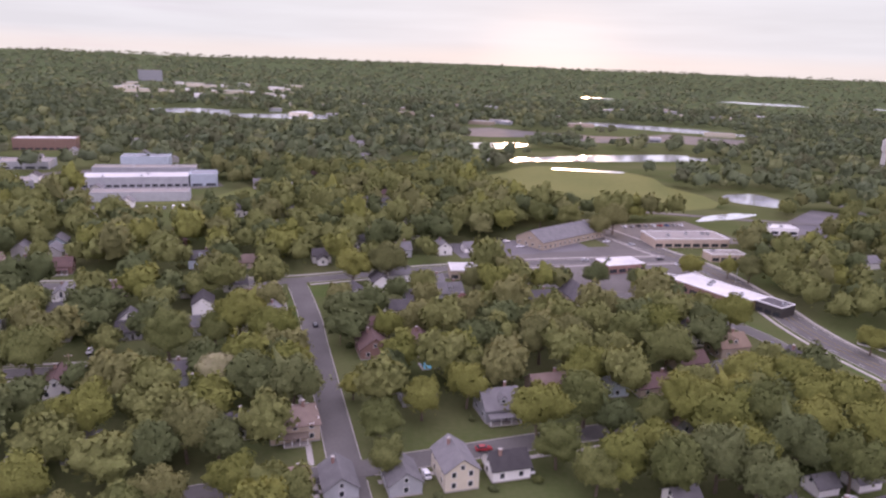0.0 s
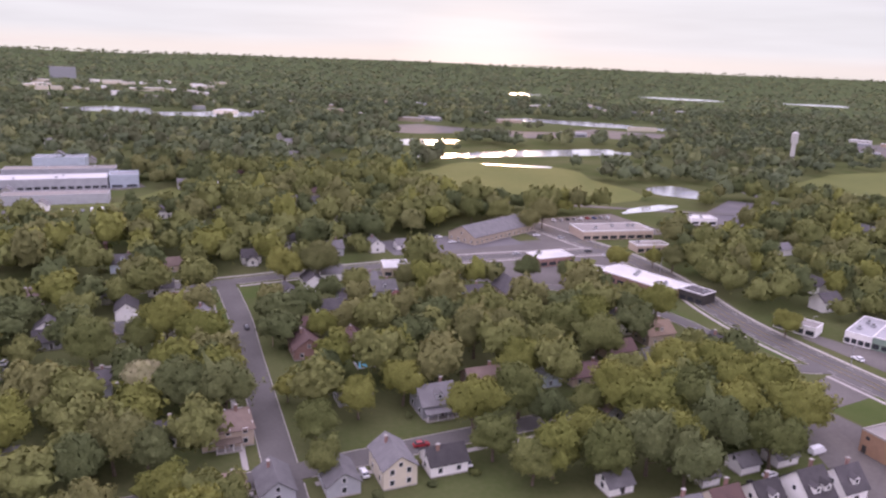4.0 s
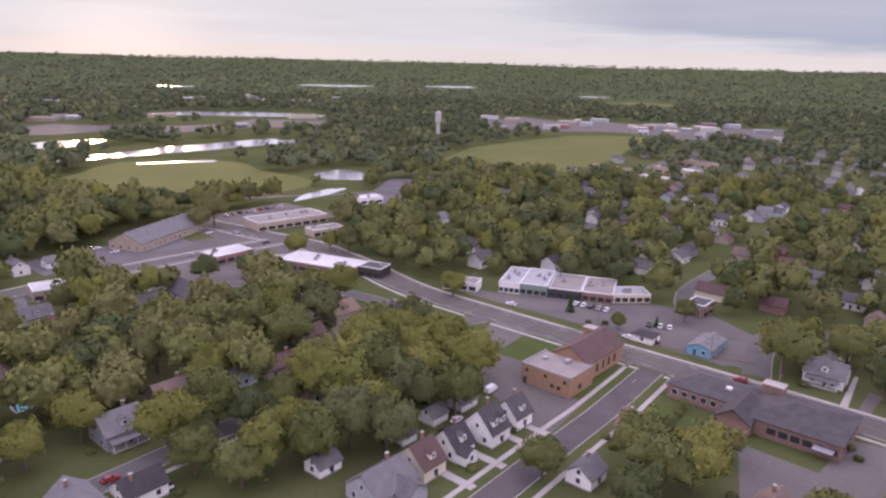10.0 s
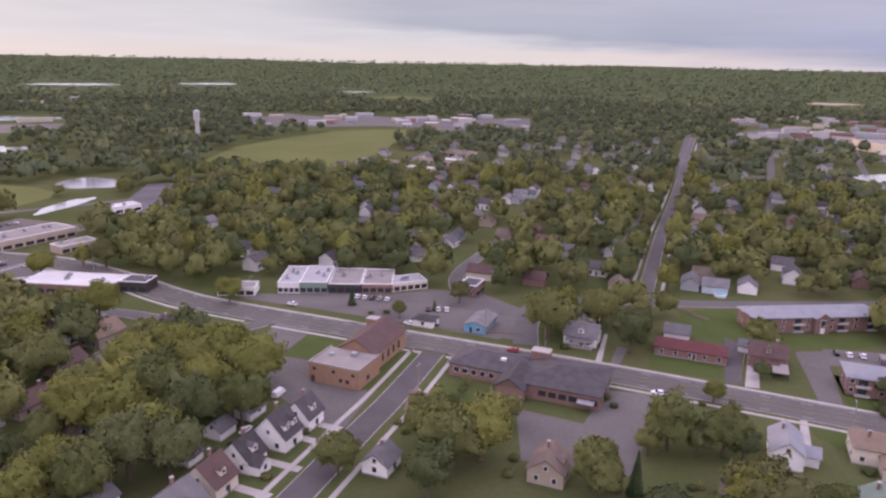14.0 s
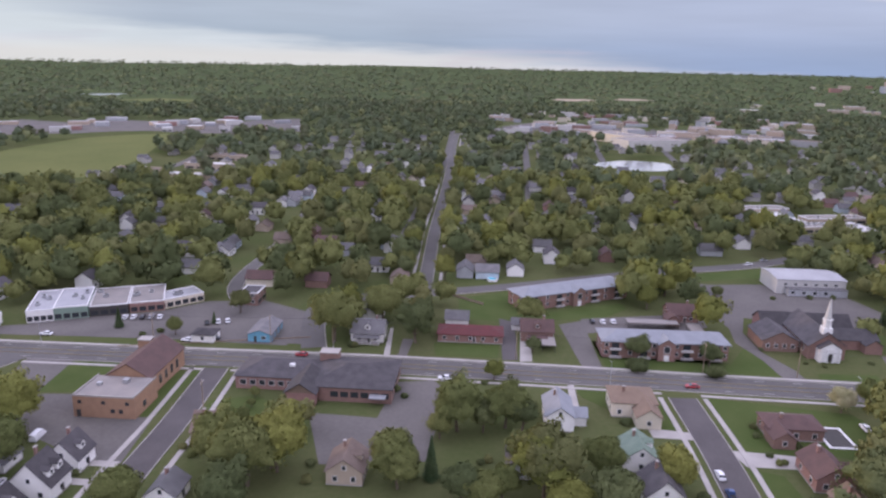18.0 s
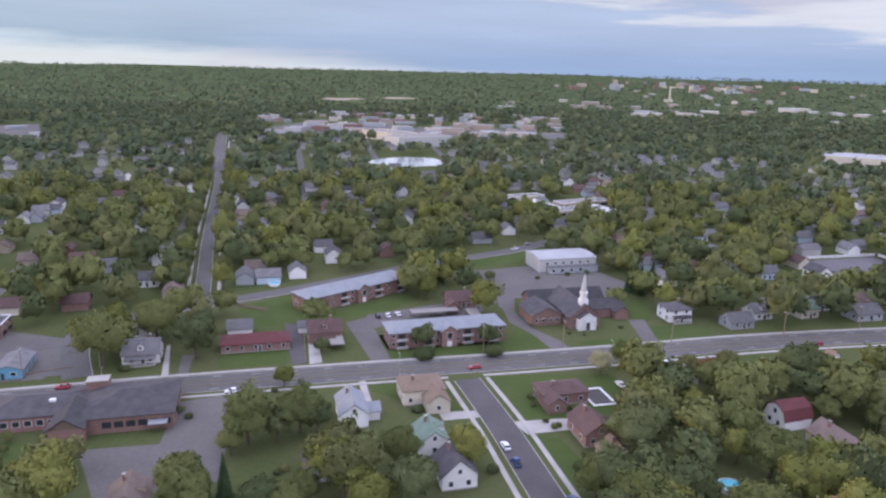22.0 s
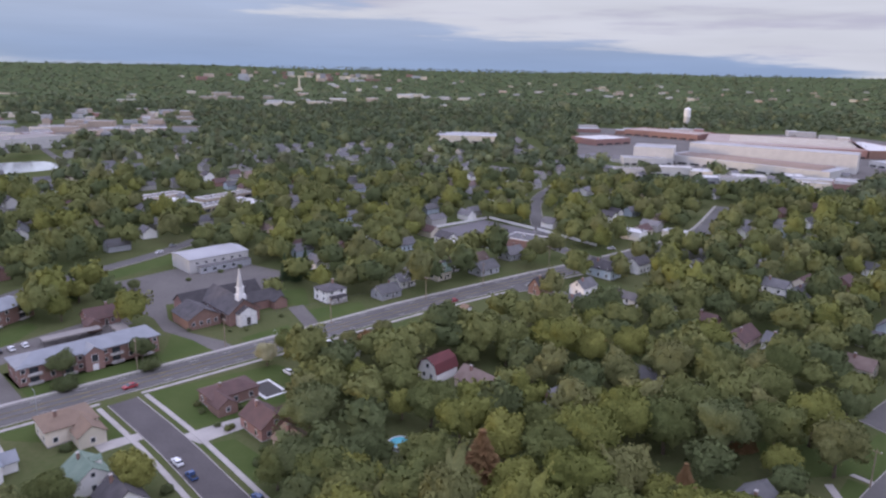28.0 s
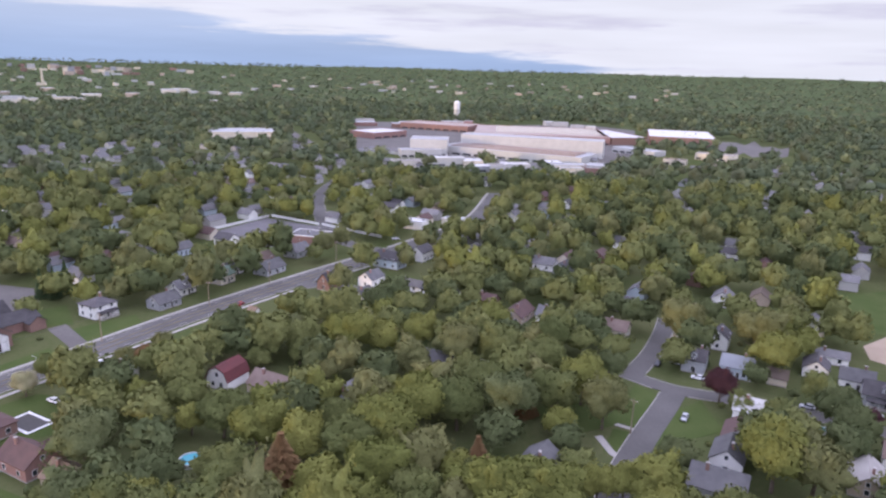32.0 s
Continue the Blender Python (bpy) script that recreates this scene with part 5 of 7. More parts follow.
house(247, -134, 17, 3.6, 3, 2.4, WHITE, RTAN, "tiny white garden shed beside the road", garage=True)
house(235, -180, 107, 9, 7, 3.0, WHITE, RGREY, "white cottage beside the street")
house(211, -213, 17, 5, 4, 2.4, WHITE, RGREY, "small white garden shed", garage=True)
house(195, -217, 17, 9, 7, 2.8, BRICK, RMAROON, "small brick outbuilding beside trees")
house(175, -214, 107, 14, 9, 3.2, TAN, RMAROON, "brown house with brick wall")
house(163, -222, 17, 12, 8, 3.4, WHITE, RGREY, "white house with a deck")
house(147, -171, 17, 10, 8, 4.4, WHITE, RGREY, "white-windowed house hidden among trees")
house(138, -230, 17, 9, 8, 3.4, CREAM, RBROWN, "cream house with brown roof")
house(152, -259, 17, 10, 8, 3.4, CREAM, RGREY, "cream house among trees")
house(215, -282, 17, 12, 8, 3.6, WHITE, RGREY, "white house with grey roof among trees")
house(204, -284, 107, 10, 8, 3.4, GREY, RDARK, "grey house with dark roof")
house(96, -129, 107, 11, 9, 4.2, WHITE, RGREY, "white gabled house with grey roof")
# houses by the bending street
house(66, -171, 107, 11, 8, 4.0, WHITE, RGREY, "white gabled house with grey roof")
house(69, -184, 107, 10, 8, 3.8, WHITE, RMAROON, "white house with maroon roof")
house(71, -200, 17, 12, 8, 4.8, WHITE, MEMBRANE, "white two-storey house with brick base and pale roof")
house(62, -157, 17, 13, 10, 3.2, GREY, RGREY, "grey house with a broad roof")
house(102, -223, 197, 7.5, 8, 4.8, GREY, RDARK, "two-storey grey house with dormer", dormer=1)
house(90, -230, 197, 10, 8, 4.0, BLUESIDE, RPALE, "pale blue house with light roof")
house(106, -250, 107, 9, 7, 5.0, WHITE, RDARK, "white two-storey house with dark roof")
house(78, -234, 197, 6, 6, 2.8, CREAM, RBROWN, "small cream garage by the street", garage=True)
house(72, -252, 107, 10, 8, 3.4, WHITE, RDARK, "white house with dark roof")
house(72, -267, 17, 11, 5, 3.0, WHITE, RGREY, "long white outbuilding behind houses")
house(59, -251, 197, 10, 8, 3.6, WHITE, RGREY, "white cottage with grey roof")
house(49, -244, 197, 12, 9, 4.0, GREY, RDARK, "grey bungalow with dormer and porch", dormer=1, porch=0.8)
house(34, -206, 17, 10, 8, 3.4, WHITE, RBROWN, "white house with brown roof")
house(38, -188, 107, 13, 8, 3.0, TAN, CONCRETE, "low building with pale flat gable")
house(26, -250, 197, 10, 8, 3.4, WHITE, RGREY, "white house on the small street")
house(128, -268, 197, 10, 8, 3.6, WHITE, RGREY, "white house with a grey roof")
house(128, -300, 107, 11, 8, 4.0, WHITE, RGREY, "white house among garden trees")

# ---- farther houses, repeated along the streets ----
SEEDS = []
rng = random.Random(5)
for i, (wl, rf, hh, lb) in enumerate(((WHITE, RGREY, 3.6, "small white house with grey roof"), (WHITE, RDARK, 4.8, "tall white house with dark roof"), (GREY, RGREY, 3.4, "grey house with grey roof"),
                                     (TAN, RBROWN, 3.2, "tan house with brown roof"), (BLUESIDE, RGREY, 3.6, "pale blue house with grey roof"), (CREAM, RMAROON, 3.6, "cream house with maroon roof"), (BRICK, RMAROON, 3.4, "brick house with maroon roof"))):
    SEEDS.append(house(420 + i * 30, 145 - i * 50, 17, 10 + i % 3, 8, hh, wl, rf, lb, detail=False, plain=True))
    DISCS[-1] = (*DISCS[-1][:2], 5, 8, 0.03)


def clear_of(x, y, gap):
    p = np.array((x, y))
    for c, hw in ROADS:
        if np.sqrt(((c - p) ** 2).sum(1)).min() < hw + gap:
            return False
    for d in DISCS:
        if math.hypot(d[0] - x, d[1] - y) < d[2] + gap:
            return False
    return not any(inside_poly(q, p[None])[0] for q in CLEAR)


def inside_poly(q, p):
    a, b = q, np.roll(q, -1, 0)
    hit = np.zeros(len(p), bool)
    for (x0, y0), (x1, y1) in zip(a, b):
        if y0 != y1:
            hit ^= ((y0 > p[:, 1]) != (y1 > p[:, 1])) & (p[:, 0] < (x1 - x0) * (p[:, 1] - y0) / (y1 - y0) + x0)
    return hit


def scatter_houses(n, az0, az1, r0, r1, spread, rot=17):
    made = tries = 0
    while made < n and tries < n * 30:
        tries += 1
        a, r = radians(rng.uniform(az0, az1)), rng.uniform(r0 ** 1.5, r1 ** 1.5) ** (1 / 1.5)
        x, y = math.sin(a) * r, math.cos(a) * r
        if not clear_of(x, y, 7):
            continue
        copy_thing(SEEDS[rng.choice((0, 0, 1, 1, 2, 3, 4, 5, 6))], pose(x, y, float(ground_z(r)), 0, 0, rot + rng.choice((0, 90, 180, 270))))
        DISCS.append((x, y, 8, 11, 0.10))
        made += 1


# houses that show between the trees
def far_house(x, y, k, rot=17):
    copy_thing(SEEDS[k], pose(x, y, 0, 0, 0, rot))
    DISCS.append((x, y, 8, 13, 0.11))


ROW = ((324, 324), (288, 250), (293, 236), (310, 240), (446, 284), (466, 285), (473, 380), (332, 220), (233, 369), (200, 277), (264, 229), (331, 330), (423, 281), (348, 161), (360, 263), (228, 254), (323, 418), (452, 371), (297, 234), (210, 300))
for i, (x, y) in enumerate(ROW):
    far_house(x, y, (0, 1, 0, 4, 0, 1, 2, 3, 0, 1)[i % 10], 17 + 90 * (i % 3))
ROW = ((316, 106), (317, 95), (328, 84), (333, 106), (343, 158), (378, 82), (374, 46), (570, 132), (562, 56), (642, 124), (428, 276), (451, 280), (337, 337), (457, 152), (503, 172), (406, 140), (354, 215), (430, 130), (480, 160), (520, 150))
for i, (x, y) in enumerate(ROW):
    far_house(x, y, (2, 4, 0, 3, 1, 0, 6, 0, 1, 2)[i % 10], 17 + 90 * (i % 2))
ROW = ((437, -23), (411, -6), (444, -112), (372, -96), (394, -139), (442, -208), (414, -223), (534, -270), (640, -86), (607, -91), (544, -468), (456, -342), (378, -319), (332, -304), (337, -96), (364, -95), (387, -135), (514, -127), (370, -308), (340, -439), (214, -355), (307, -604), (114, -442), (213, -299), (169, -403), (158, -279), (371, -262), (526, -286))
for i, (x, y) in enumerate(ROW):
    far_house(x, y, (0, 2, 1, 5, 0, 4, 0, 3, 1, 6)[i % 10], 17 + 90 * (i % 2))
scatter_houses(20, -36, -4, 300, 620, 20)
scatter_houses(8, -30, -2, 230, 330, 20)
scatter_houses(16, 44, 66, 270, 620, 20)
scatter_houses(30, 62, 92, 310, 720, 20)
scatter_houses(20, 98, 122, 330, 660, 20)
scatter_houses(16, 118, 145, 330, 640, 20)
scatter_houses(8, 132, 172, 200, 430, 20)


def house_stand(n, az0, az1, r0, r1):
    """Roofs and walls of far houses joined into two meshes of one stand."""
    wv, wf, rv, rf = [], [], [], []
    made = 0
    while made < n:
        a, r = radians(rng.uniform(az0, az1)), rng.uniform(r0, r1)
        x, y = math.sin(a) * r, math.cos(a) * r
        if not clear_of(x, y, 8):
            made += 0.2
            continue
        t = radians(17 + rng.choice((0, 90)))
        L, W, h = rng.uniform(9, 13) / 2, rng.uniform(7, 9) / 2, rng.uniform(3, 5)
        c, s = math.cos(t), math.sin(t)

        def put(v, f, pts, faces):
            o = len(v)
            v.extend((x + c * p[0] - s * p[1], y + s * p[0] + c * p[1], p[2] + float(ground_z(r))) for p in pts)
            f.extend(tuple(i + o for i in q) for q in faces)
        put(wv, wf, box_verts(-L, L, -W, W, 0, h) + [(-L, 0, h + W * 0.7), (L, 0, h + W * 0.7)], [(0, 1, 5, 4), (2, 3, 7, 6), (1, 2, 6, 9, 5), (3, 0, 4, 8, 7)])
        e = 0.4
        put(rv, rf, [(-L - e, -W - e, h - 0.1), (L + e, -W - e, h - 0.1), (L + e, 0, h + W * 0.7 + 0.1), (-L - e, 0, h + W * 0.7 + 0.1), (L + e, W + e, h - 0.1), (-L - e, W + e, h - 0.1)], [(0, 1, 2, 3), (3, 2, 4, 5)])
        DISCS.append((x, y, 7.5, 10, 0.055))
        made += 1
    ob = tagged(new("far_houses", poly_mesh("far_houses", wv, wf, MIXED)), "far pale houses among suburban trees", "houses", kind="stuff")
    tagged(sub("far_roofs", poly_mesh("far_roofs", rv, rf, RGREY), ob), kind="stuff")


house_stand(50, -42, 0, 380, 900)
house_stand(60, 42, 64, 420, 900)
house_stand(100, 60, 100, 450, 1000)
house_stand(90, 98, 128, 450, 900)
house_stand(90, 122, 172, 380, 850)
finish_roads()

# ---- far plants, sheds and town ----


def far_block(d, a, L, W, h, wall, top, label, turn=0, units=2, front=0, name="factory_building", category="factory"):
    r = far_r(d)
    k = r / d
    x, y = math.sin(radians(a)) * r, math.cos(radians(a)) * r
    ob = flat_block(0, 0, 0, L * k, W * k, h * k, wall, top, label, name, category, min(units, 3) if d < 1100 else 0, min(front, 4) if d < 1100 else 0, seed=int(d), far=True, rim=d < 1100)
    DISCS[-1] = (x, y, max(L, W) * k * 0.36, max(L, W) * k, 0.07)
    ob.matrix_basis = pose(x, y, float(ground_z(r)), 0, 0, -a + turn)
    return ob


rng = random.Random(9)
# factory estate with a water tower, south-east
def far_front(p, q, deep, h, wall, top, label, units=3, front=4):
    """A works hall whose front runs between two points given by distance and bearing."""
    e = [(math.sin(radians(a)) * d, math.cos(radians(a)) * d) for d, a in (p, q)]
    x, y, rz, L = behind(e[0], e[1], deep)
    ob = flat_block(x, y, rz, L, deep, h, wall, top, label, "factory_building", "factory", units, front, glass_h=2.0, seed=int(L), far=True)
    DISCS.pop()
    for k in np.linspace(-0.46, 0.46, max(2, int(L / 24))):
        c, s = math.cos(radians(rz)), math.sin(radians(rz))
        DISCS.append((x + c * k * L, y + s * k * L, deep * 0.5 + 10, 30, 0.08))
    return ob, L


hall, L = far_front((837, 133.7), (765, 145.1), 52, 9, PALESTEEL, GREYROOF, "long white factory hall with rows of roof lights", 3, 12)
for i in range(5):
    sub("roof_light", box_mesh("roof_light", round(L * 0.88, 1), 2.6, 1.4, RUSTROOF), hall, 0, -16 + i * 8.5, 9.08)
far_front((868, 135.4), (842, 146.7), 30, 20, PALESTEEL, GREYROOF, "tall white factory hall with a pale roof", 5, 0)
far_front((815, 131.3), (812, 134.3), 40, 18, PALESTEEL, GREYROOF, "tall white factory block beside the long hall", 2, 3)
far_front((790, 130.6), (800, 133.9), 20, 8, PALESTEEL, GREYROOF, "low white factory front with stepped roofs", 2, 6)
far_front((1170, 130.5), (1120, 135.9), 60, 9, BRICK, RUSTROOF, "low brick factory with a weathered brown roof", 4, 8)
big, L = far_front((1000, 136.4), (1010, 147.2), 150, 10, BRICK, RUSTROOF, "very long low brick factory with pale roof ridges", 8, 14)
for i in range(6):
    sub("roof_ridge", box_mesh("roof_ridge", round(L * 0.8, 1), 3.0, 1.6, PALESTEEL), big, L * 0.06, -40 + i * 18, 10.08)
far_front((1012, 147.3), (1040, 150.0), 120, 10, BRICK, MEMBRANE, "low brick factory link with a pale roof", 3, 0)
far_front((1044, 150.1), (1050, 155.0), 130, 12, BRICK, PALESTEEL, "brick factory end hall with a wide pale roof", 6, 8)
far_front((930, 147.4), (893, 150.6), 24, 6, PALESTEEL, GREYROOF, "low white works building with a long roof", 2, 6)
far_front((832, 151.3), (829, 153.0), 14, 5, CREAM, RMAROON, "low works shed beside trees", 1, 3)
far_front((900, 153.6), (890, 156.4), 20, 7, CREAM, GRAVELROOF, "low cream works building beside the car park", 2, 5)
far_front((985, 128.4), (1030, 131.0), 50, 8, BRICK, MEMBRANE, "low brick works with a pale roof", 2, 4)
far_block(1000, 118.3, 90, 60, 9, CREAM, GREYROOF, "white-roofed works among trees", 0, 3, 6)
for i in range(22):
    far_block(rng.choice((rng.uniform(690, 745), rng.uniform(1180, 1320))), rng.uniform(127, 149), rng.uniform(14, 40), rng.uniform(12, 26), rng.uniform(5, 9), rng.choice((PALESTEEL, BRICK, CREAM, GREY)), rng.choice((GREYROOF, GRAVELROOF, MEMBRANE)), "low works building on the factory estate", rng.uniform(0, 20), 1, 2)
r = far_r(1350)
ob = thing("water_tower", math.sin(radians(135)) * r, math.cos(radians(135)) * r, 0, "white cylindrical water tower above the factory", "water tower")
sub("tank", prism_mesh("tank", 5.8, 5.8, 13, 20, TRIM), ob, 0, 0, 22)
sub("tank_cap", prism_mesh("tank_cap", 5.9, 1.0, 3, 20, TRIM), ob, 0, 0, 35)
sub("shaft", prism_mesh("shaft", 5.4, 5.4, 22, 20, PALESTEEL), ob)
sub("base", prism_mesh("base", 7.2, 6.8, 2.5, 20, CONCRETE), ob)
# retail and industrial strip, east
for i in range(110):
    far_block(rng.uniform(1060, 1560), rng.uniform(73, 97), rng.uniform(10, 38), rng.uniform(10, 26), rng.uniform(4, 9), rng.choice((PALESTEEL, CREAM, TAN, TAN, BRICK, GREY)), rng.choice((GREYROOF, GRAVELROOF, GRAVELROOF, RBROWN)), "low pale commercial shed with a flat roof", rng.uniform(-20, 20), 2, 3, "retail_shed", "shed")
far_front((905, 84.0), (949, 88.3), 46, 13, PALESTEEL, GRAVELROOF, "large pale works hall with a grey flat roof", 3, 0)
far_front((1050, 81.0), (987, 83.7), 40, 11, CREAM, GRAVELROOF, "pale works hall with a grey roof beside the pond", 3, 0)
for i in range(26):
    far_block(rng.uniform(1700, 2600), rng.uniform(92, 118), rng.uniform(14, 56), rng.uniform(14, 36), rng.uniform(5, 11), rng.choice((PALESTEEL, CREAM, TAN)), rng.choice((MEMBRANE, GREYROOF)), "far pale commercial building", rng.uniform(-20, 20), 1, 3, "far_building", "building")
# buildings behind the playing field, north-east
for i in range(30):
    far_block(rng.uniform(1060, 1290), rng.uniform(36, 58), rng.uniform(10, 34), rng.uniform(10, 20), rng.uniform(4, 7), rng.choice((PALESTEEL, TAN, GREY, BRICK)), rng.choice((GREYROOF, GRAVELROOF, MEMBRANE)), "low works building behind the playing field", rng.uniform(-20, 20), 1, 2, "works_building", "building")
for i, (d, a) in enumerate(((700, 51), (760, 52.5), (640, 49), (680, 46))):
    far_block(d, a, 44, 14, 5, TAN, RBROWN if i % 2 else MEMBRANE, "low long building at the field's edge", -30, 1, 4, "works_building", "building")
# works along the lakes, north
for i in range(40):
    far_block(rng.uniform(1000, 1900), rng.uniform(-14, 24), rng.uniform(16, 46), rng.uniform(10, 24), rng.uniform(4, 7), rng.choice((GREY, CREAM, GREY, TAN)), rng.choice((MEMBRANE, GRAVELROOF)), "low works building near the lakes", rng.uniform(-20, 20), 1, 2, "works_building", "building")
for i in range(26):
    far_block(rng.uniform(1700, 2400), rng.uniform(-25, -9), rng.uniform(16, 60), rng.uniform(14, 28), rng.uniform(6, 9), rng.choice((WHITE, CREAM)), MEMBRANE, "far white shed among trees", rng.uniform(-10, 10), 1, 3, "far_building", "building")
far_block(2600, -22.1, 74, 30, 34, GREY, GRAVELROOF, "tall far slab building on the skyline", 0, 1, 0, "far_building", "building")
# town centre on the horizon
for i in range(50):
    far_block(rng.uniform(4200, 7500), rng.gauss(107.5, 4.5), rng.uniform(25, 70), rng.uniform(25, 40), rng.uniform(12, 26) * rng.choice((1, 1, 1, 2.2)), rng.choice((CREAM, TAN, BRICK, GREY)), GRAVELROOF, "far town-centre building on the skyline", rng.uniform(-20, 20), 0, 0, "far_tower", "building")
for i in range(64):
    far_block(rng.uniform(2600, 5000), rng.uniform(100, 152), rng.uniform(10, 42), rng.uniform(12, 26), rng.uniform(5, 10), rng.choice((CREAM, PALESTEEL, TAN)), rng.choice((MEMBRANE, GREYROOF)), "far pale roofs among trees", rng.uniform(-20, 20), 0, 0, "far_building", "building")
r = far_r(3000)
ob = thing("smokestack", math.sin(radians(104.9)) * r, math.cos(radians(104.9)) * r, 0, "slender pale smokestack on the skyline", "chimney", z=float(ground_z(r)))
sub("shaft", prism_mesh("shaft", 4.2, 3.0, 50, 12, CREAM), ob)
sub("base", prism_mesh("base", 8, 7, 8, 12, CREAM), ob)


ob = thing("storage_tower", 500, 800, 0, "pale round storage tower above the far woods", "tower")
sub("shaft", prism_mesh("shaft", 2.8, 2.4, 20, 14, PALESTEEL), ob)
sub("tank", prism_mesh("tank", 4.0, 4.0, 12, 18, PALESTEEL), ob, 0, 0, 20)
sub("tank_cap", prism_mesh("tank_cap", 4.1, 0.8, 1.6, 18, PALESTEEL), ob, 0, 0, 32)

# ---- vehicles, poles, pools, fences ----
CARPAINT = [material("car_white", (0.75, 0.75, 0.75), None, 0.25, 1, 5, 0.0, spec=0.5), material("car_silver", (0.42, 0.43, 0.44), None, 0.3, 1, 5, 0.0, metal=0.5),
            material("car_black", (0.02, 0.02, 0.022), None, 0.2, 1, 5, 0.0, spec=0.5), material("car_red", (0.32, 0.03, 0.035), None, 0.25, 1, 5, 0.0, spec=0.5), material("car_blue", (0.05, 0.09, 0.20), None, 0.25, 1, 5, 0.0, spec=0.5)]
CARNAME = ["white", "silver", "black", "red", "dark blue"]


def loft(name, secs, mat):
    """A body from cross-sections along x: each x, half width, bottom, top."""
    v, f = [], []
    for x, w, z0, z1 in secs:
        v += [(x, -w, z0), (x, -w * 1.02, (z0 + z1) / 2), (x, -w * 0.86, z1), (x, w * 0.86, z1), (x, w * 1.02, (z0 + z1) / 2), (x, w, z0)]
    for i in range(len(secs) - 1):
        a = i * 6
        f += [(a + k, a + (k + 1) % 6, a + 6 + (k + 1) % 6, a + 6 + k) for k in range(6)]
    f += [tuple(range(5, -1, -1)), tuple(range(len(v) - 6, len(v)))]
    return poly_mesh(name, v, f, mat)


CAR_SEEDS = {}
TYRE = None


def tyre_mesh():
    n = 12
    v = [(0.32 * math.cos(6.2832 * i / n), y, 0.32 * math.sin(6.2832 * i / n)) for y in (-0.11, 0.11) for i in range(n)]
    return poly_mesh("wheel", v, [(i, (i + 1) % n, n + (i + 1) % n, n + i) for i in range(n)] + [tuple(range(n)), tuple(range(2 * n - 1, n - 1, -1))], RUBBER)


TYRE = tyre_mesh()


def car(x, y, rz, paint=0, kind="car"):
    key = (paint, kind)
    if key not in CAR_SEEDS:
        ob = thing(kind, x, y, rz, CARNAME[paint] + (" van standing on the asphalt" if kind == "van" else " pickup truck on the asphalt" if kind == "pickup" else " car standing on the asphalt"), kind, "vehicles", 0.1)
        if kind == "van":
            sub("body", loft("body", [(-2.6, 0.9, 0.3, 1.9), (-2.4, 0.95, 0.28, 2.1), (1.4, 0.95, 0.28, 2.1), (1.9, 0.93, 0.28, 1.3), (2.6, 0.85, 0.32, 1.05)], CARPAINT[paint]), ob)
            sub("windscreen", loft("windscreen", [(1.43, 0.88, 1.25, 2.02), (1.86, 0.86, 1.25, 1.36)], GLASS), ob)
        else:
            sub("body", loft("body", [(-2.25, 0.78, 0.35, 0.85), (-2.1, 0.88, 0.28, 0.95), (0.9, 0.9, 0.25, 0.97), (2.0, 0.86, 0.28, 0.82), (2.25, 0.74, 0.35, 0.7)], CARPAINT[paint]), ob)
            if kind == "pickup":
                sub("cab", loft("cab", [(-0.5, 0.78, 0.95, 1.0), (-0.4, 0.76, 0.95, 1.7), (0.7, 0.74, 0.95, 1.7), (1.2, 0.78, 0.95, 1.0)], CARPAINT[paint]), ob)
                sub("window_band", loft("window_band", [(-0.43, 0.80, 1.08, 1.5), (0.78, 0.78, 1.08, 1.5), (1.06, 0.78, 1.05, 1.12)], GLASS), ob)
                sub("load_bed", box_mesh("load_bed", 1.5, 1.4, 0.05, RUBBER), ob, -1.4, 0, 0.94)
            else:
                sub("cabin", loft("cabin", [(-1.9, 0.74, 0.94, 0.98), (-1.3, 0.72, 0.94, 1.42), (0.2, 0.70, 0.94, 1.44), (1.0, 0.76, 0.94, 0.98)], GLASS), ob)
                sub("car_roof", loft("car_roof", [(-1.32, 0.70, 1.40, 1.46), (0.22, 0.68, 1.40, 1.48)], CARPAINT[paint]), ob)
        for sx_ in (-1.35, 1.35):
            for sy_ in (-0.8, 0.8):
                sub("wheel", TYRE, ob, sx_, sy_, 0.32)
        CAR_SEEDS[key] = ob
        return ob
    return copy_thing(CAR_SEEDS[key], pose(x, y, 0.1, 0, 0, rz))


# parked and standing on the roads
car(122, 161, 20, 0, "van"), car(177, 222, 107, 0), car(178, 265, 60, 0), car(200, 73, 107, 0), car(194, 71, 17, 2), car(226, -3, 107, 3)
car(202, 209, 30, 0), car(203.5, 206, 30, 0), car(205, 203, 30, 2), car(206.5, 200, 30, 1), car(208, 197, 30, 0)
car(213, 173, 40, 0), car(215, 170, 40, 0), car(210, 176, 40, 2), car(196, 168, 100, 2), car(193, 171, 100, 0), car(201, 166, 20, 1)
car(192, 30, 17, 0), car(188, 29, 17, 1), car(275, 33, 20, 0), car(277, 29, 20, 0), car(274, 37, 20, 2)
car(166, -14, 17, 4, "pickup"), car(150, -27, 17, 4), car(174, -11.5, 17, 0), car(261, -135, 107, 3), car(217, -51, 17, 0), car(213, -55, 17, 1)
car(396, -26, -50, 0), car(408, -34, -50, 1), car(474, 20, 17, 1), car(470, 14, 17, 0)
car(-116, 204.5, 14, 0), car(-99, 209, 14, 0), car(-117, 222, 105, 0), car(-114, 217, 105, 2), car(-1, 155, 107, 0), car(8, 166, 14, 3), car(14, 168, 14, 3), car(-19, 199, 17, 2)
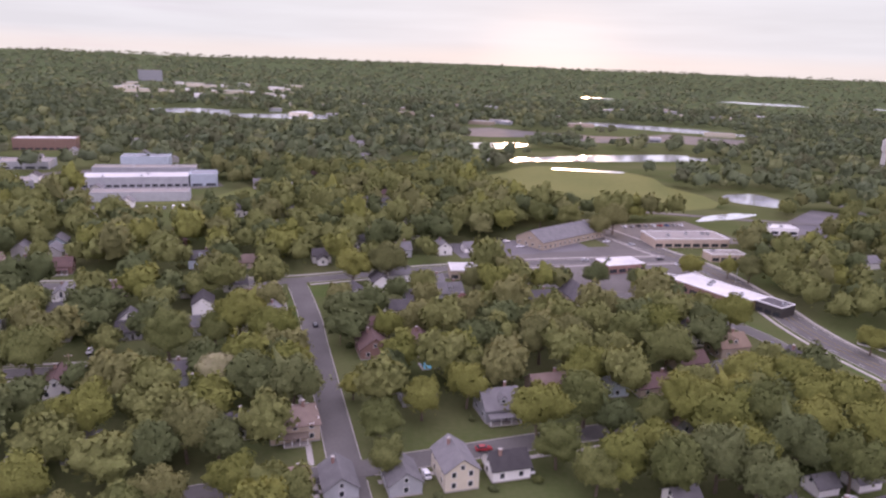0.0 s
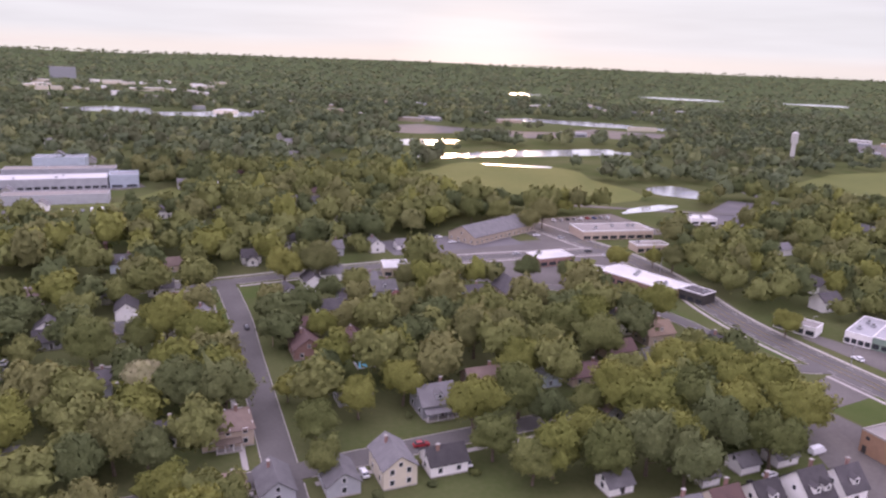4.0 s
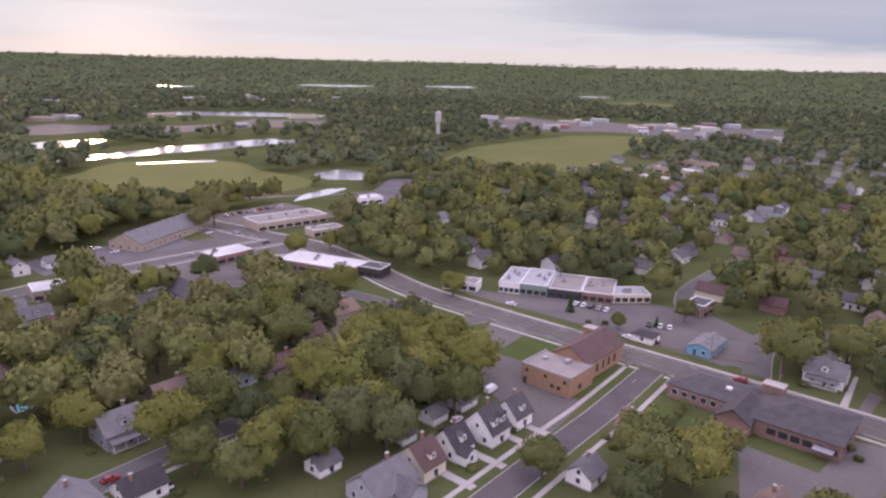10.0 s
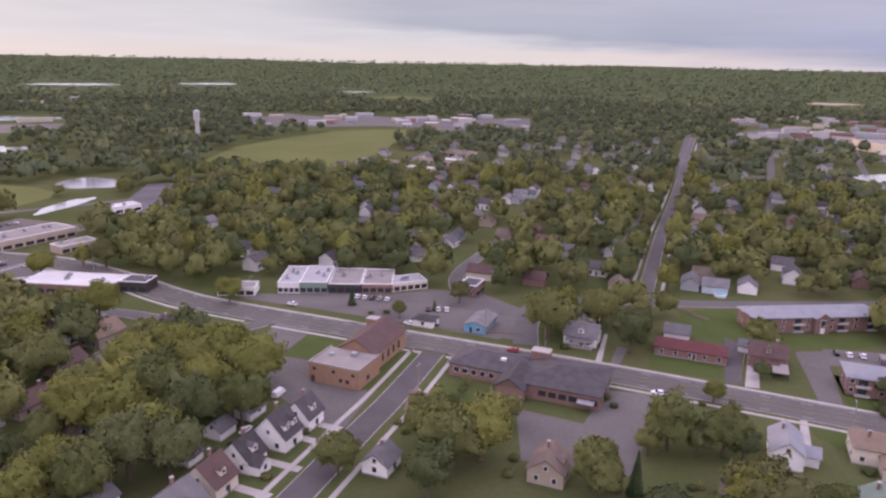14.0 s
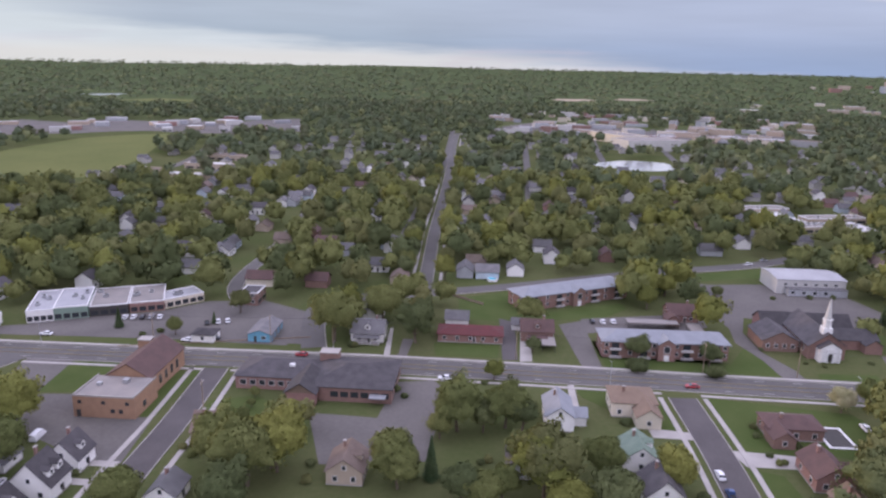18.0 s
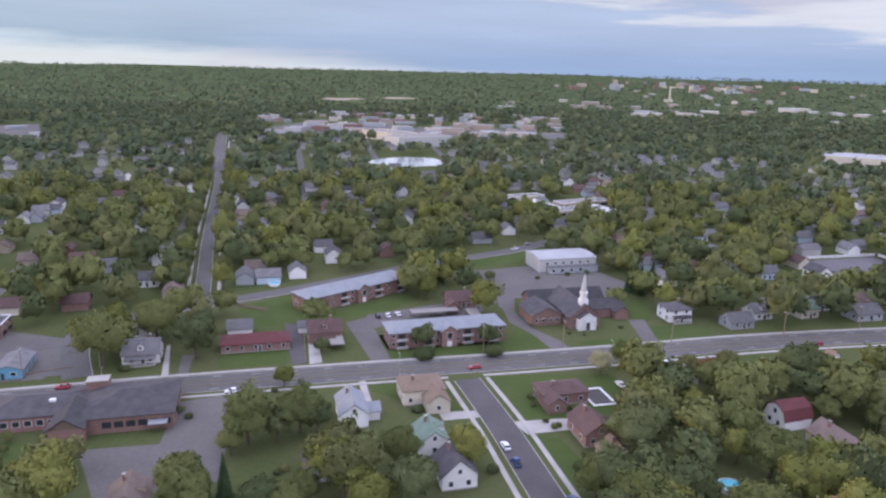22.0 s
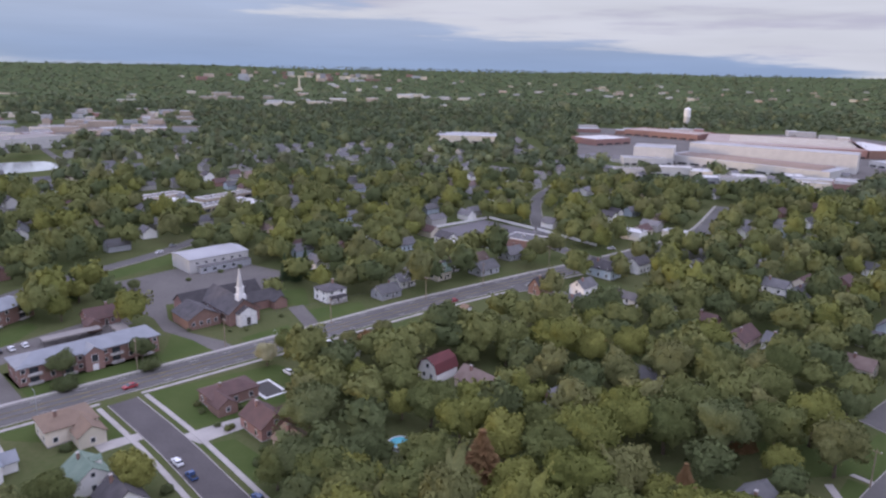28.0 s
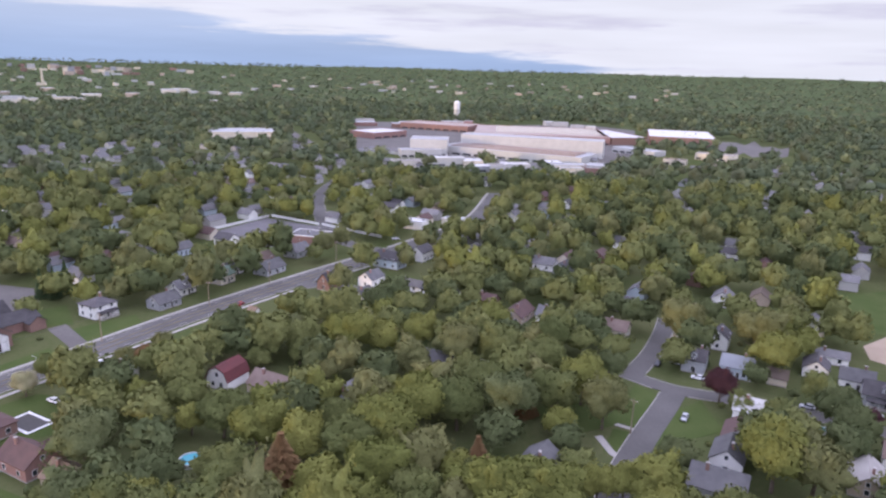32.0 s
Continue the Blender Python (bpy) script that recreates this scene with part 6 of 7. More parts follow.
car(-46, 253, 107, 2), car(25, 159, 107, 0), car(78, 361, 17, 1), car(127, 359, 107, 0), car(120, 368, 17, 2), car(39, 396, 17, 0), car(35, 399, 17, 2), car(46, 385, 17, 0), car(52, 388, 17, 1)
car(198, 126, 107, 3), car(76, 205, 30, 0), car(98, 213, 30, 3, "pickup"), car(102.5, 150.4, 17, 0), car(96, 146, 107, 2), car(198, 163, 100, 2)
car(90, 226, 107, 0), car(113, 226, 17, 2), car(128, 250, 60, 2), car(256, 60, 20, 2), car(99, 404, 17, 0), car(112, 398, 17, 1), car(160, 402, 17, 0), car(168, 430, 17, 1), car(176, 428, 17, 0)
for i in range(9):
    car(120 + i * 5, 446 + i * 1.4, 107, (0, 1, 2, 1, 0, 3, 4, 1, 0)[i])
car(97, -216, 20, 0), car(112, -216, 107, 2), car(64, -222, 20, 1), car(48, -232, 20, 0), car(86, -186, 107, 1), car(108, -222, 17, 1)
car(310, -262, 60, 0), car(318, -334, 120, 1), car(346, -262, 60, 0), car(372, -206, 40, 0), car(366, -198, 40, 1), car(236, -70, 107, 0)


for i in range(9):
    car(-190 + i * 5.2, 447 + i * 2.0, 107, (0, 0, 1, 0, 0, 2, 0, 0, 1)[i], "van" if i in (0, 3, 4) else "car")


def utility_pole(x, y, rz, h=11):
    ob = thing("utility_pole", x, y, rz, "weathered wooden utility pole with a crossarm", "utility pole", "utility poles")
    sub("pole", prism_mesh("pole", 0.18, 0.12, h, 8, WOOD), ob)
    sub("crossarm", box_mesh("crossarm", 2.4, 0.14, 0.16, WOOD), ob, 0, 0, h - 0.9)
    for s in (-1.0, 0.6, 1.0):
        sub("insulator", box_mesh("insulator", 0.1, 0.1, 0.22, TRIM), ob, s, 0, h - 0.74)


def street_lamp(x, y, rz, h=8):
    ob = thing("street_lamp", x, y, rz, "slim grey steel street lamp by the road", "street lamp", "street lamps")
    sub("pole", prism_mesh("pole", 0.11, 0.07, h, 8, STEEL), ob)
    sub("arm", box_mesh("arm", 1.8, 0.08, 0.08, STEEL), ob, 0.9, 0, h - 0.1)
    sub("lamp_head", box_mesh("lamp_head", 0.6, 0.25, 0.14, STEEL), ob, 1.8, 0, h - 0.2)


POLES = ((189, 183), (203, 142), (213, 122), (226, 56), (240, -6), (249, -36), (256, -78), (268, -125), (279, -160), (294, -208), (110, -222), (92, -166), (150, 129), (-34, 236), (-82, 222), (-110, 196))
for px_, py_ in POLES:
    utility_pole(px_, py_, 17)
for px_, py_ in ((170, 216), (217, 22), (196, 112), (236, -52), (174, 246), (146, 330)):
    street_lamp(px_, py_, 17)


def cable(p, q, z=10.3, sag=0.7):
    n = 8
    v, f = [], []
    for i in range(n + 1):
        t = i / n
        c = (p[0] + (q[0] - p[0]) * t, p[1] + (q[1] - p[1]) * t, z - sag * 4 * t * (1 - t))
        v += [(c[0], c[1], c[2] - 0.03), (c[0] + 0.03, c[1] + 0.02, c[2] + 0.02), (c[0] - 0.03, c[1] - 0.02, c[2] + 0.02)]
    for i in range(n):
        for k in range(3):
            f.append((i * 3 + k, i * 3 + (k + 1) % 3, i * 3 + 3 + (k + 1) % 3, i * 3 + 3 + k))
    tagged(new("cable", poly_mesh("cable", v, f, DARKTRIM)), "thin dark overhead cable between utility poles", "cable", "overhead cables")


for a, c in zip(POLES[:9], POLES[1:10]):
    cable(a, c)


def round_pool(x, y, r, label="round blue above-ground swimming pool"):
    ob = thing("swimming_pool", x, y, 0, label, "swimming pool", "garden pools")
    n = 20
    v = [(rr * math.cos(6.2832 * i / n), rr * math.sin(6.2832 * i / n), z) for rr, z in ((r, 0), (r, 1.2), (r - 0.18, 1.2), (r - 0.18, 0.9)) for i in range(n)]
    sub("wall", poly_mesh("wall", v, [(k * n + i, k * n + (i + 1) % n, (k + 1) * n + (i + 1) % n, (k + 1) * n + i) for k in range(3) for i in range(n)], TRIM), ob)
    sub("water", prism_mesh("water", r - 0.2, r - 0.2, 0.95, n, POOL), ob)
    DISCS.append((x, y, r + 3.5, 2 * r, 0.07))


round_pool(159, -67, 3.2), round_pool(312, 91, 2.6), round_pool(57, -209, 2.8)
ob = thing("swimming_pool", 0, 221, 17, "turquoise in-ground garden pool with pale rim", "swimming pool", "garden pools")
sub("rim", boxes_mesh("rim", [(-5, 5, -3, -2.4, 0, 0.15), (-5, 5, 2.4, 3, 0, 0.15), (-5, -4.4, -2.4, 2.4, 0, 0.15), (4.4, 5, -2.4, 2.4, 0, 0.15)], CONCRETE), ob)
sub("water", box_mesh("water", 8.8, 4.8, 0.1, POOL), ob)
DISCS.append((0, 221, 7, 8, 0.07))
ob = thing("swimming_pool", 208, -42, 17, "covered rectangular pool with white deck beside the brick house", "swimming pool", "garden pools")
sub("rim", boxes_mesh("rim", [(-6, 6, -4, -3.2, 0, 0.18), (-6, 6, 3.2, 4, 0, 0.18), (-6, -5.2, -3.2, 3.2, 0, 0.18), (5.2, 6, -3.2, 3.2, 0, 0.18)], TRIM), ob)
sub("cover", box_mesh("cover", 10.4, 6.4, 0.12, DARKTRIM), ob)
DISCS.append((208, -42, 8, 12, 0.07))


def fence(p, q, label, h=1.7, mat=None, gap=2.4):
    x, y, a, L = along(p, q)
    ob = thing("fence", x, y, a, label, "fence")
    n = max(2, int(L / gap))
    for i in range(n + 1):
        sub("post", box_mesh("post", 0.12, 0.12, h + 0.15, mat or TRIM), ob, -L / 2 + i * L / n, 0)
    for i in range(n):
        sub("panel", box_mesh("panel", round(L / n - 0.14, 2), 0.06, h - 0.1, mat or TRIM), ob, -L / 2 + (i + 0.5) * L / n, 0, 0.05)


fence((393, -180), (409, -236), "white board fence round a dark lot", gap=6), fence((409, -238), (369, -248), "white board fence along the street", gap=5), fence((367, -249), (318, -258), "white board fence along the street", gap=5)
fence((282, 100), (276, 84), "dark clipped boundary fence on the lawn", 1.2, WOOD), fence((179, 190), (214, 132), "low timber rail by the road", 0.5, WOOD, 6)


# ---- trees ----


def crown_shape(seed, rings_, segs, cards, size, lobes, spread=(1, 1, 1), rough=0.05):
    """A crown: the lobed skin of its leaf mass and loose leaf clumps standing off it. Unit crown, base at z = 0, radius about 1, height about 1.7.
    Returns vertices, triangles and a shading normal for each vertex."""
    g = np.random.default_rng(seed)
    cen = g.normal(size=(lobes, 3))
    cen[:, 2] = np.abs(cen[:, 2]) * 0.9 - 0.35
    cen /= np.linalg.norm(cen, axis=1)[:, None]
    cen *= g.uniform(0.38, 0.68, (lobes, 1))
    rad = g.uniform(0.22, 0.40, lobes)
    # sprays that stand out of the main lobes
    out = np.repeat(cen, 2, 0) + g.normal(size=(lobes * 2, 3)) * np.repeat(rad, 2)[:, None] * 0.62
    cen, rad = np.concatenate([cen, out]), np.concatenate([rad, g.uniform(0.10, 0.22, lobes * 2)])

    def skin(d):
        """Distance from the crown's middle to the outside of its lobes along the directions d."""
        m = d @ cen.T
        q = m * m - (cen ** 2).sum(1)[None] + (rad ** 2)[None]
        far_ = np.where(q > 0, m + np.sqrt(np.maximum(q, 0)), 0)
        return np.maximum(far_.max(1), 0.50)

    th = np.linspace(0.16, 2.25, rings_)
    d = [(0, 0, 1)]
    for i, t in enumerate(th):
        for k in range(segs):
            ph = 2 * np.pi * (k + 0.5 * (i % 2)) / segs + g.normal() * 0.25 / segs
            d.append((math.sin(t) * math.cos(ph), math.sin(t) * math.sin(ph), math.cos(t)))
    d = np.array(d)
    p = d * (skin(d) * 0.91 * g.uniform(1 - rough, 1 + rough, len(d)))[:, None]
    f = [(0, 1 + k, 1 + (k + 1) % segs) for k in range(segs)]
    for i in range(rings_ - 1):
        a_, b_ = 1 + i * segs, 1 + (i + 1) * segs
        for k in range(segs):
            n_ = (k + 1) % segs
            if i % 2 == 0:
                f += [(a_ + k, b_ + k, a_ + n_), (a_ + n_, b_ + k, b_ + n_)]
            else:
                f += [(a_ + k, b_ + k, b_ + n_), (a_ + k, b_ + n_, a_ + n_)]
    f = np.array(f)
    p[:, 2] = np.where(p[:, 2] < 0, p[:, 2] * 0.85, p[:, 2])
    fn = np.cross(p[f[:, 1]] - p[f[:, 0]], p[f[:, 2]] - p[f[:, 0]])
    vn = np.zeros_like(p)
    for k in range(3):
        np.add.at(vn, f[:, k], fn)
    vn = vn / np.linalg.norm(vn, axis=1)[:, None] + d * 0.45
    if cards:
        c = g.normal(size=(cards, 3))
        c[:, 2] = np.where(c[:, 2] < -0.45, -c[:, 2], c[:, 2])
        c /= np.linalg.norm(c, axis=1)[:, None]
        r = skin(c)
        at = c * (r * g.uniform(0.84, 1.08, cards))[:, None]
        e = 0.06
        u0 = np.cross(c, g.normal(size=(cards, 3)))
        u0 /= np.linalg.norm(u0, axis=1)[:, None]
        v0 = np.cross(c, u0)
        # slope of the skin at each clump
        du = (skin((c + u0 * e) / np.linalg.norm(c + u0 * e, axis=1)[:, None]) - r) / e
        dv = (skin((c + v0 * e) / np.linalg.norm(c + v0 * e, axis=1)[:, None]) - r) / e
        sk = c - (u0 * du[:, None] + v0 * dv[:, None]) * 0.6
        sk /= np.linalg.norm(sk, axis=1)[:, None]
        n = sk + g.normal(size=(cards, 3)) * 0.6
        n /= np.linalg.norm(n, axis=1)[:, None]
        u = np.cross(n, g.normal(size=(cards, 3)))
        u /= np.linalg.norm(u, axis=1)[:, None]
        v = np.cross(n, u)
        s = size * g.uniform(0.5, 1.3, (cards, 1))
        q = np.stack([at - u * s - v * s * 0.7, at + u * s * 1.1 - v * s * 0.35, at - u * s * 0.1 + v * s * 1.15], 1)
        soft = sk * 0.8 + n * 0.45 + c * 0.3
        f = np.concatenate([f, len(p) + np.arange(cards * 3).reshape(-1, 3)])
        p = np.concatenate([p, q.reshape(-1, 3)])
        vn = np.concatenate([vn, np.repeat(soft, 3, 0)])
    vn = vn + np.array((0, 0, 0.50))
    vn /= np.linalg.norm(vn, axis=1)[:, None]
    p = p * np.array(spread)
    p[:, 2] += 0.80 * spread[2]
    return p, f, vn


def cone_cloud(seed, cards, size):
    """A conifer: drooping cards in whorls, unit height 2.4, radius about 0.6."""
    g = np.random.default_rng(seed)
    z = g.uniform(0, 1, cards) ** 1.3
    a = g.uniform(0, 2 * np.pi, cards)
    whorl = 0.9 + 0.1 * np.sin(z * 47 + a * 3)
    r = (1 - z) * 0.62 * whorl * g.uniform(0.5, 1.05, cards)
    p = np.stack([np.cos(a) * r, np.sin(a) * r, z * 2.3 + 0.1], 1)
    out = np.stack([np.cos(a), np.sin(a), np.full(cards, -0.45)], 1)
    out /= np.linalg.norm(out, axis=1)[:, None]
    side = np.stack([-np.sin(a), np.cos(a), g.normal(size=cards) * 0.3], 1)
    s = size * g.uniform(0.6, 1.3, (cards, 1))
    return np.stack([p - out * s - side * s * 0.8, p + out * s * 1.3, p - out * s + side * s * 0.8], 1)


def tris(n):
    return np.arange(n * 3).reshape(-1, 3)


def trunk_mesh(seed, h, r):
    g = random.Random(seed)
    v, f = [], []

    def tube(p0, p1, r0, r1, n=6):
        o = len(v)
        ax = (Vector(p1) - Vector(p0)).normalized()
        u = ax.orthogonal().normalized()
        w = ax.cross(u)
        for p, rr in ((p0, r0), (p1, r1)):
            for i in range(n):
                t = 2 * math.pi * i / n
                v.append(tuple(Vector(p) + u * rr * math.cos(t) + w * rr * math.sin(t)))
        for i in range(n):
            f.append((o + i, o + (i + 1) % n, o + n + (i + 1) % n, o + n + i))

    mid = (g.uniform(-0.05, 0.05) * h, g.uniform(-0.05, 0.05) * h, h * 0.5)
    tube((0, 0, -0.2), mid, r * 1.25, r * 0.85)
    top = (mid[0] + g.uniform(-0.1, 0.1) * h, mid[1] + g.uniform(-0.1, 0.1) * h, h * 1.15)
    tube(mid, top, r * 0.85, r * 0.3)
    for i in range(6):
        a = i * 1.05 + g.uniform(-0.3, 0.3)
        z0 = h * g.uniform(0.38, 0.75)
        tube((mid[0], mid[1], z0), (mid[0] + math.cos(a) * h * 0.42, mid[1] + math.sin(a) * h * 0.42, z0 + h * g.uniform(0.25, 0.5)), r * 0.45, r * 0.12, 5)
    return poly_mesh("trunk", v, f, BARK)


CROWNS = []
for i in range(9):
    tall = (1, 1, 1.15) if i < 4 else (1, 1, 0.95)
    CROWNS.append(crown_shape(40 + i, 11, 20, 3000, 0.043, 14 + 2 * i, tall, 0.06))
TRUNKS = [trunk_mesh(i, 6.0, 0.32) for i in range(4)]
CROWN_MESH = {}


def crown_mesh(i, mat):
    if (i, mat.name) not in CROWN_MESH:
        CROWN_MESH[i, mat.name] = fast_mesh("crown", CROWNS[i][0] * 6.0, CROWNS[i][1], mat, CROWNS[i][2])
    return CROWN_MESH[i, mat.name]


WORDS = {0: "leafy mid-green garden tree", 1: "yellow-green leafy tree", 2: "dark green leafy tree", 3: "olive-green spring tree"}
TREES = []


def tree(x, y, r, kind=0, shape=None, label="", mat=None, tall=1.0):
    """A broadleaf tree with crown radius r."""
    i = shape if shape is not None else int(abs(x * 13 + y * 7)) % 9
    m = mat or LEAF[kind]
    k = r / 6.0
    ob = new("tree")
    ob.matrix_basis = pose(x, y, 0, 0, 0, (x * 37 + y * 11) % 360)
    tagged(ob, label or WORDS[kind] + (" with a broad crown" if r > 6 else " with a small crown"), "tree", "trees of the near gardens")
    t = sub("trunk", TRUNKS[i % 4], ob)
    t.scale = (k, k, k * tall)
    c = sub("crown", crown_mesh(i, m), ob, 0, 0, 1.6 * k * tall)
    c.scale = (k, k, k * tall)
    TREES.append((x, y, r))


CONE_MESH = {}


def conifer(x, y, h, mat=None, label="dark pointed spruce by the lot", wide=1.0):
    mat = mat or NEEDLE
    if mat.name not in CONE_MESH:
        q = cone_cloud(3, 3600, 0.050)
        CONE_MESH[mat.name] = fast_mesh("crown", q.reshape(-1, 3) * 5, tris(len(q)), mat)
    k = h / 12.0
    ob = new("conifer")
    ob.matrix_basis = pose(x, y, 0, 0, 0, (x * 31) % 360)
    tagged(ob, label, "tree", "conifers")
    t = sub("trunk", box_mesh("trunk", 0.4, 0.4, 10, BARK), ob)
    t.scale = (k, k, k)
    c = sub("crown", CONE_MESH[mat.name], ob)
    c.scale = (k * wide, k * wide, k)
    TREES.append((x, y, h * 0.25 * wide))


def shrub(x, y, r, mat=None):
    i = int(abs(x * 3 + y)) % 9
    ob = new("shrub", None)
    ob.matrix_basis = pose(x, y, 0, 0, 0, (x * 53) % 360)
    tagged(ob, "low rounded green garden shrub", "shrub", "garden shrubs")
    c = sub("foliage", crown_mesh(i, mat or LEAF[2]), ob, 0, 0, -r * 0.35)
    c.scale = (r / 6, r / 6, r / 6 * 0.9)


# trees that stand out
tree(-64, 194, 7.5, label="tall garden tree in pale blossom", mat=BLOSSOM)
tree(206, 58, 3.8, 1, label="slender yellow-green tree by the road")
tree(243, 16, 5, 2), tree(247, -8, 4.6, 2), tree(234, 52, 3.2, 2)
tree(246, 100, 5, 2), tree(236, 96, 5.5, 2)
tree(162, 244, 6.0, 1, label="round pale yellow-green tree by the main road")
tree(196, 179, 3.4, 0), tree(226, 172, 5, 3), tree(300, 18, 5, 1), tree(322, 12, 5.5, 1)
conifer(194, 204, 8), conifer(212, 174, 5), conifer(326, 14, 11), conifer(144, 61, 11, None, "dark pointed spruce by the lot", 0.8), conifer(145, 56, 12, None, "dark pointed spruce by the lot", 0.8)
conifer(318, -80, 14), conifer(322, -86, 15), conifer(322, -76, 13)
conifer(132, -77, 16, RUSTLEAF, "rust-brown dying conifer among trees", 2.0), conifer(104, -115, 13, RUSTLEAF, "rust-brown dying conifer among trees", 1.7), conifer(119, -152, 10, RUSTLEAF, "rust-brown conifer among garden trees", 1.6)
tree(84, -204, 5.5, mat=PURPLE, label="dark purple-leaved garden tree"), tree(46, -216, 5, mat=PURPLE, label="dark purple-leaved garden tree")
tree(224, -81, 4.4, mat=RUSTLEAF, label="small copper-leaved tree by the road")
tree(226, -46, 4.4, mat=BLOSSOM, label="pale blossoming tree by the road")
tree(165, 122, 1.8, 0, label="small young tree by the street"), tree(159, 119, 1.6, 0, label="small young tree by the street"), tree(151, 116, 2.2, 0, label="small young tree by the street")
tree(330, -10, 3, 2), tree(384, -46, 5, 2), tree(392, -58, 5, 2)
# trees of the near gardens and the grove
for x, y, r, k in ((97, 199, 9.5, 1), (111, 197, 9.5, 1), (120, 185, 9.5, 1), (120, 169, 9.5, 1), (102, 170, 9.5, 1), (90, 175, 9.5, 0), (78, 171, 9.5, 1), (104, 154, 8.0, 0), (92, 160, 8.3, 2), (70, 152, 8.6, 2), (105, 116, 6.1, 0), (133, 93, 9.5, 1), (125, 96, 9.1, 0), (141, 65, 6.7, 0), (112, 93, 6.9, 2), (170, 58, 8.4, 0), (-52, 186, 9.3, 2), (-40, 184, 8.4, 2), (-69, 234, 9.5, 1), (-56, 226, 9.3, 1), (-76, 228, 7.4, 0), (-88, 217, 9.3, 0), (-122, 198, 9.5, 0), (-90, 164, 9.1, 1)):
    tree(x, y, r, k)
for x, y, r, k in ((-99, 163, 6.1, 0), (-61, 157, 8.3, 3), (-66, 150, 7.0, 2), (-45, 142, 6.5, 1), (-90, 134, 7.5, 1), (-23, 308, 9.5, 3), (-38, 304, 9.5, 1), (-13, 205, 6.2, 2), (-3, 183, 6.6, 1), (-17, 239, 5.8, 1), (10, 191, 7.2, 1), (29, 174, 9.0, 1), (32, 160, 6.9, 0), (43, 182, 9.0, 0), (47, 204, 8.5, 1), (36, 225, 9.1, 3), (50, 237, 7.5, 3), (80, 240, 9.5, 1), (69, 234, 9.5, 0), (78, 220, 9.3, 0), (116, 261, 8.7, 1), (108, 209, 5.7, 1), (73, 183, 9.1, 1), (63, 182, 5.8, 0)):
    tree(x, y, r, k)
for x, y, r, k in ((50, 175, 5.9, 2), (86, 184, 7.9, 1), (111, 186, 8.7, 1), (46, 152, 8.0, 1), (40, 149, 6.6, 0), (58, 160, 7.2, 1), (59, 148, 8.0, 0), (77, 154, 8.5, 1), (77, 145, 8.2, 2), (138, -87, 8.1, 1), (130, -95, 8.1, 0), (129, -106, 9.5, 1), (133, -121, 8.8, 1), (147, -104, 5.8, 0), (114, -92, 8.6, 1), (110, -101, 7.6, 3), (149, -54, 6.8, 2), (139, -66, 7.8, 0), (197, -108, 4.8, 0), (193, -121, 4.8, 0), (175, -120, 4.8, 3), (186, -137, 9.2, 1), (179, -146, 7.2, 1)):
    tree(x, y, r, k)
for x, y, r, k in ((158, -141, 7.4, 3), (175, -159, 7.3, 1), (126, -130, 8.8, 0), (131, -147, 8.0, 0), (116, -142, 8.9, 2), (131, -174, 8.7, 0), (113, -157, 7.9, 0), (112, -170, 9.0, 1), (99, -162, 7.8, 3), (103, -147, 5.8, 1), (104, -108, 5.7, 1), (79, -130, 5.1, 1), (69, -138, 7.8, 1), (75, -135, 5.2, 1), (73, -156, 5.6, 2), (116, -240, 9.5, 3), (53, -167, 9.5, 1), (45, -170, 8.9, 3), (80, -235, 8.9, 1), (93, -250, 9.5, 3), (53, -212, 6.8, 2), (46, -205, 6.6, 2), (62, -224, 6.4, 0), (64, -199, 5.1, 0)):
    tree(x, y, r, k)
for x, y, r, k in ((75, -199, 4.8, 0), (146, -169, 9.5, 0), (155, -159, 8.9, 3), (141, -192, 7.4, 0), (116, -191, 5.4, 2), (151, -81, 7.8, 1), (121, -81, 6.9, 1), (177, 46, 7.6, 0), (148, 28, 9.1, 1), (157, 35, 5.4, 0), (163, -1, 6.3, 1), (214, 122, 9.5, 0), (225, 94, 8.0, 2), (239, 114, 8.6, 0), (232, -54, 4.8, 0), (201, -53, 4.8, 2), (181, -53, 4.2, 2), (197, -68, 4.8, 1), (171, -46, 8.7, 2), (174, -64, 4.8, 1), (172, -73, 4.8, 1), (165, -79, 7.6, 0)):
    tree(x, y, r, k)
for x, y, r, k in ((151, -36, 6.7, 2), (229, -89, 4.8, 3), (208, -89, 4.2, 1), (227, -76, 4.2, 3)):
    tree(x, y, r, k)

for x, y, r, k in ((134, 95, 8.5, 0), (138, 62, 6.6, 0), (159, 36, 5.1, 2), (149, 28, 9.2, 3), (139, 46, 5.3, 2), (139, 40, 5.0, 0), (143, 37, 4.5, 0), (162, 16, 6.3, 0), (147, 11, 6.5, 2), (152, -32, 5.8, 0), (142, 21, 6.0, 1), (164, 61, 3.8, 0), (177, 41, 5.6, 2), (172, 51, 4.9, 2), (128, 107, 7.7, 0), (147, 17, 4.2, 1)):
    tree(x, y, r, k)
for x, y, r, k in ((-14, 169, 6.5, 0), (-11, 153, 5.2, 0), (-24, 194, 4.5, 1), (-53, 157, 7.0, 2)):
    tree(x, y, r, k)

# trees among the northern shops
for x, y, r, k in ((60, 318, 4.1, 2), (73, 311, 6.4, 2), (93, 313, 5.5, 2), (34, 306, 7.8, 3), (145, 338, 4.9, 1), (107, 424, 9.3, 3), (97, 415, 7.7, 3), (80, 427, 9.3, 0), (63, 432, 8.6, 0), (125, 336, 6.5, 1), (16, 299, 6.6, 3), (152, 330, 7.2, 3)):
    tree(x, y, r, k)

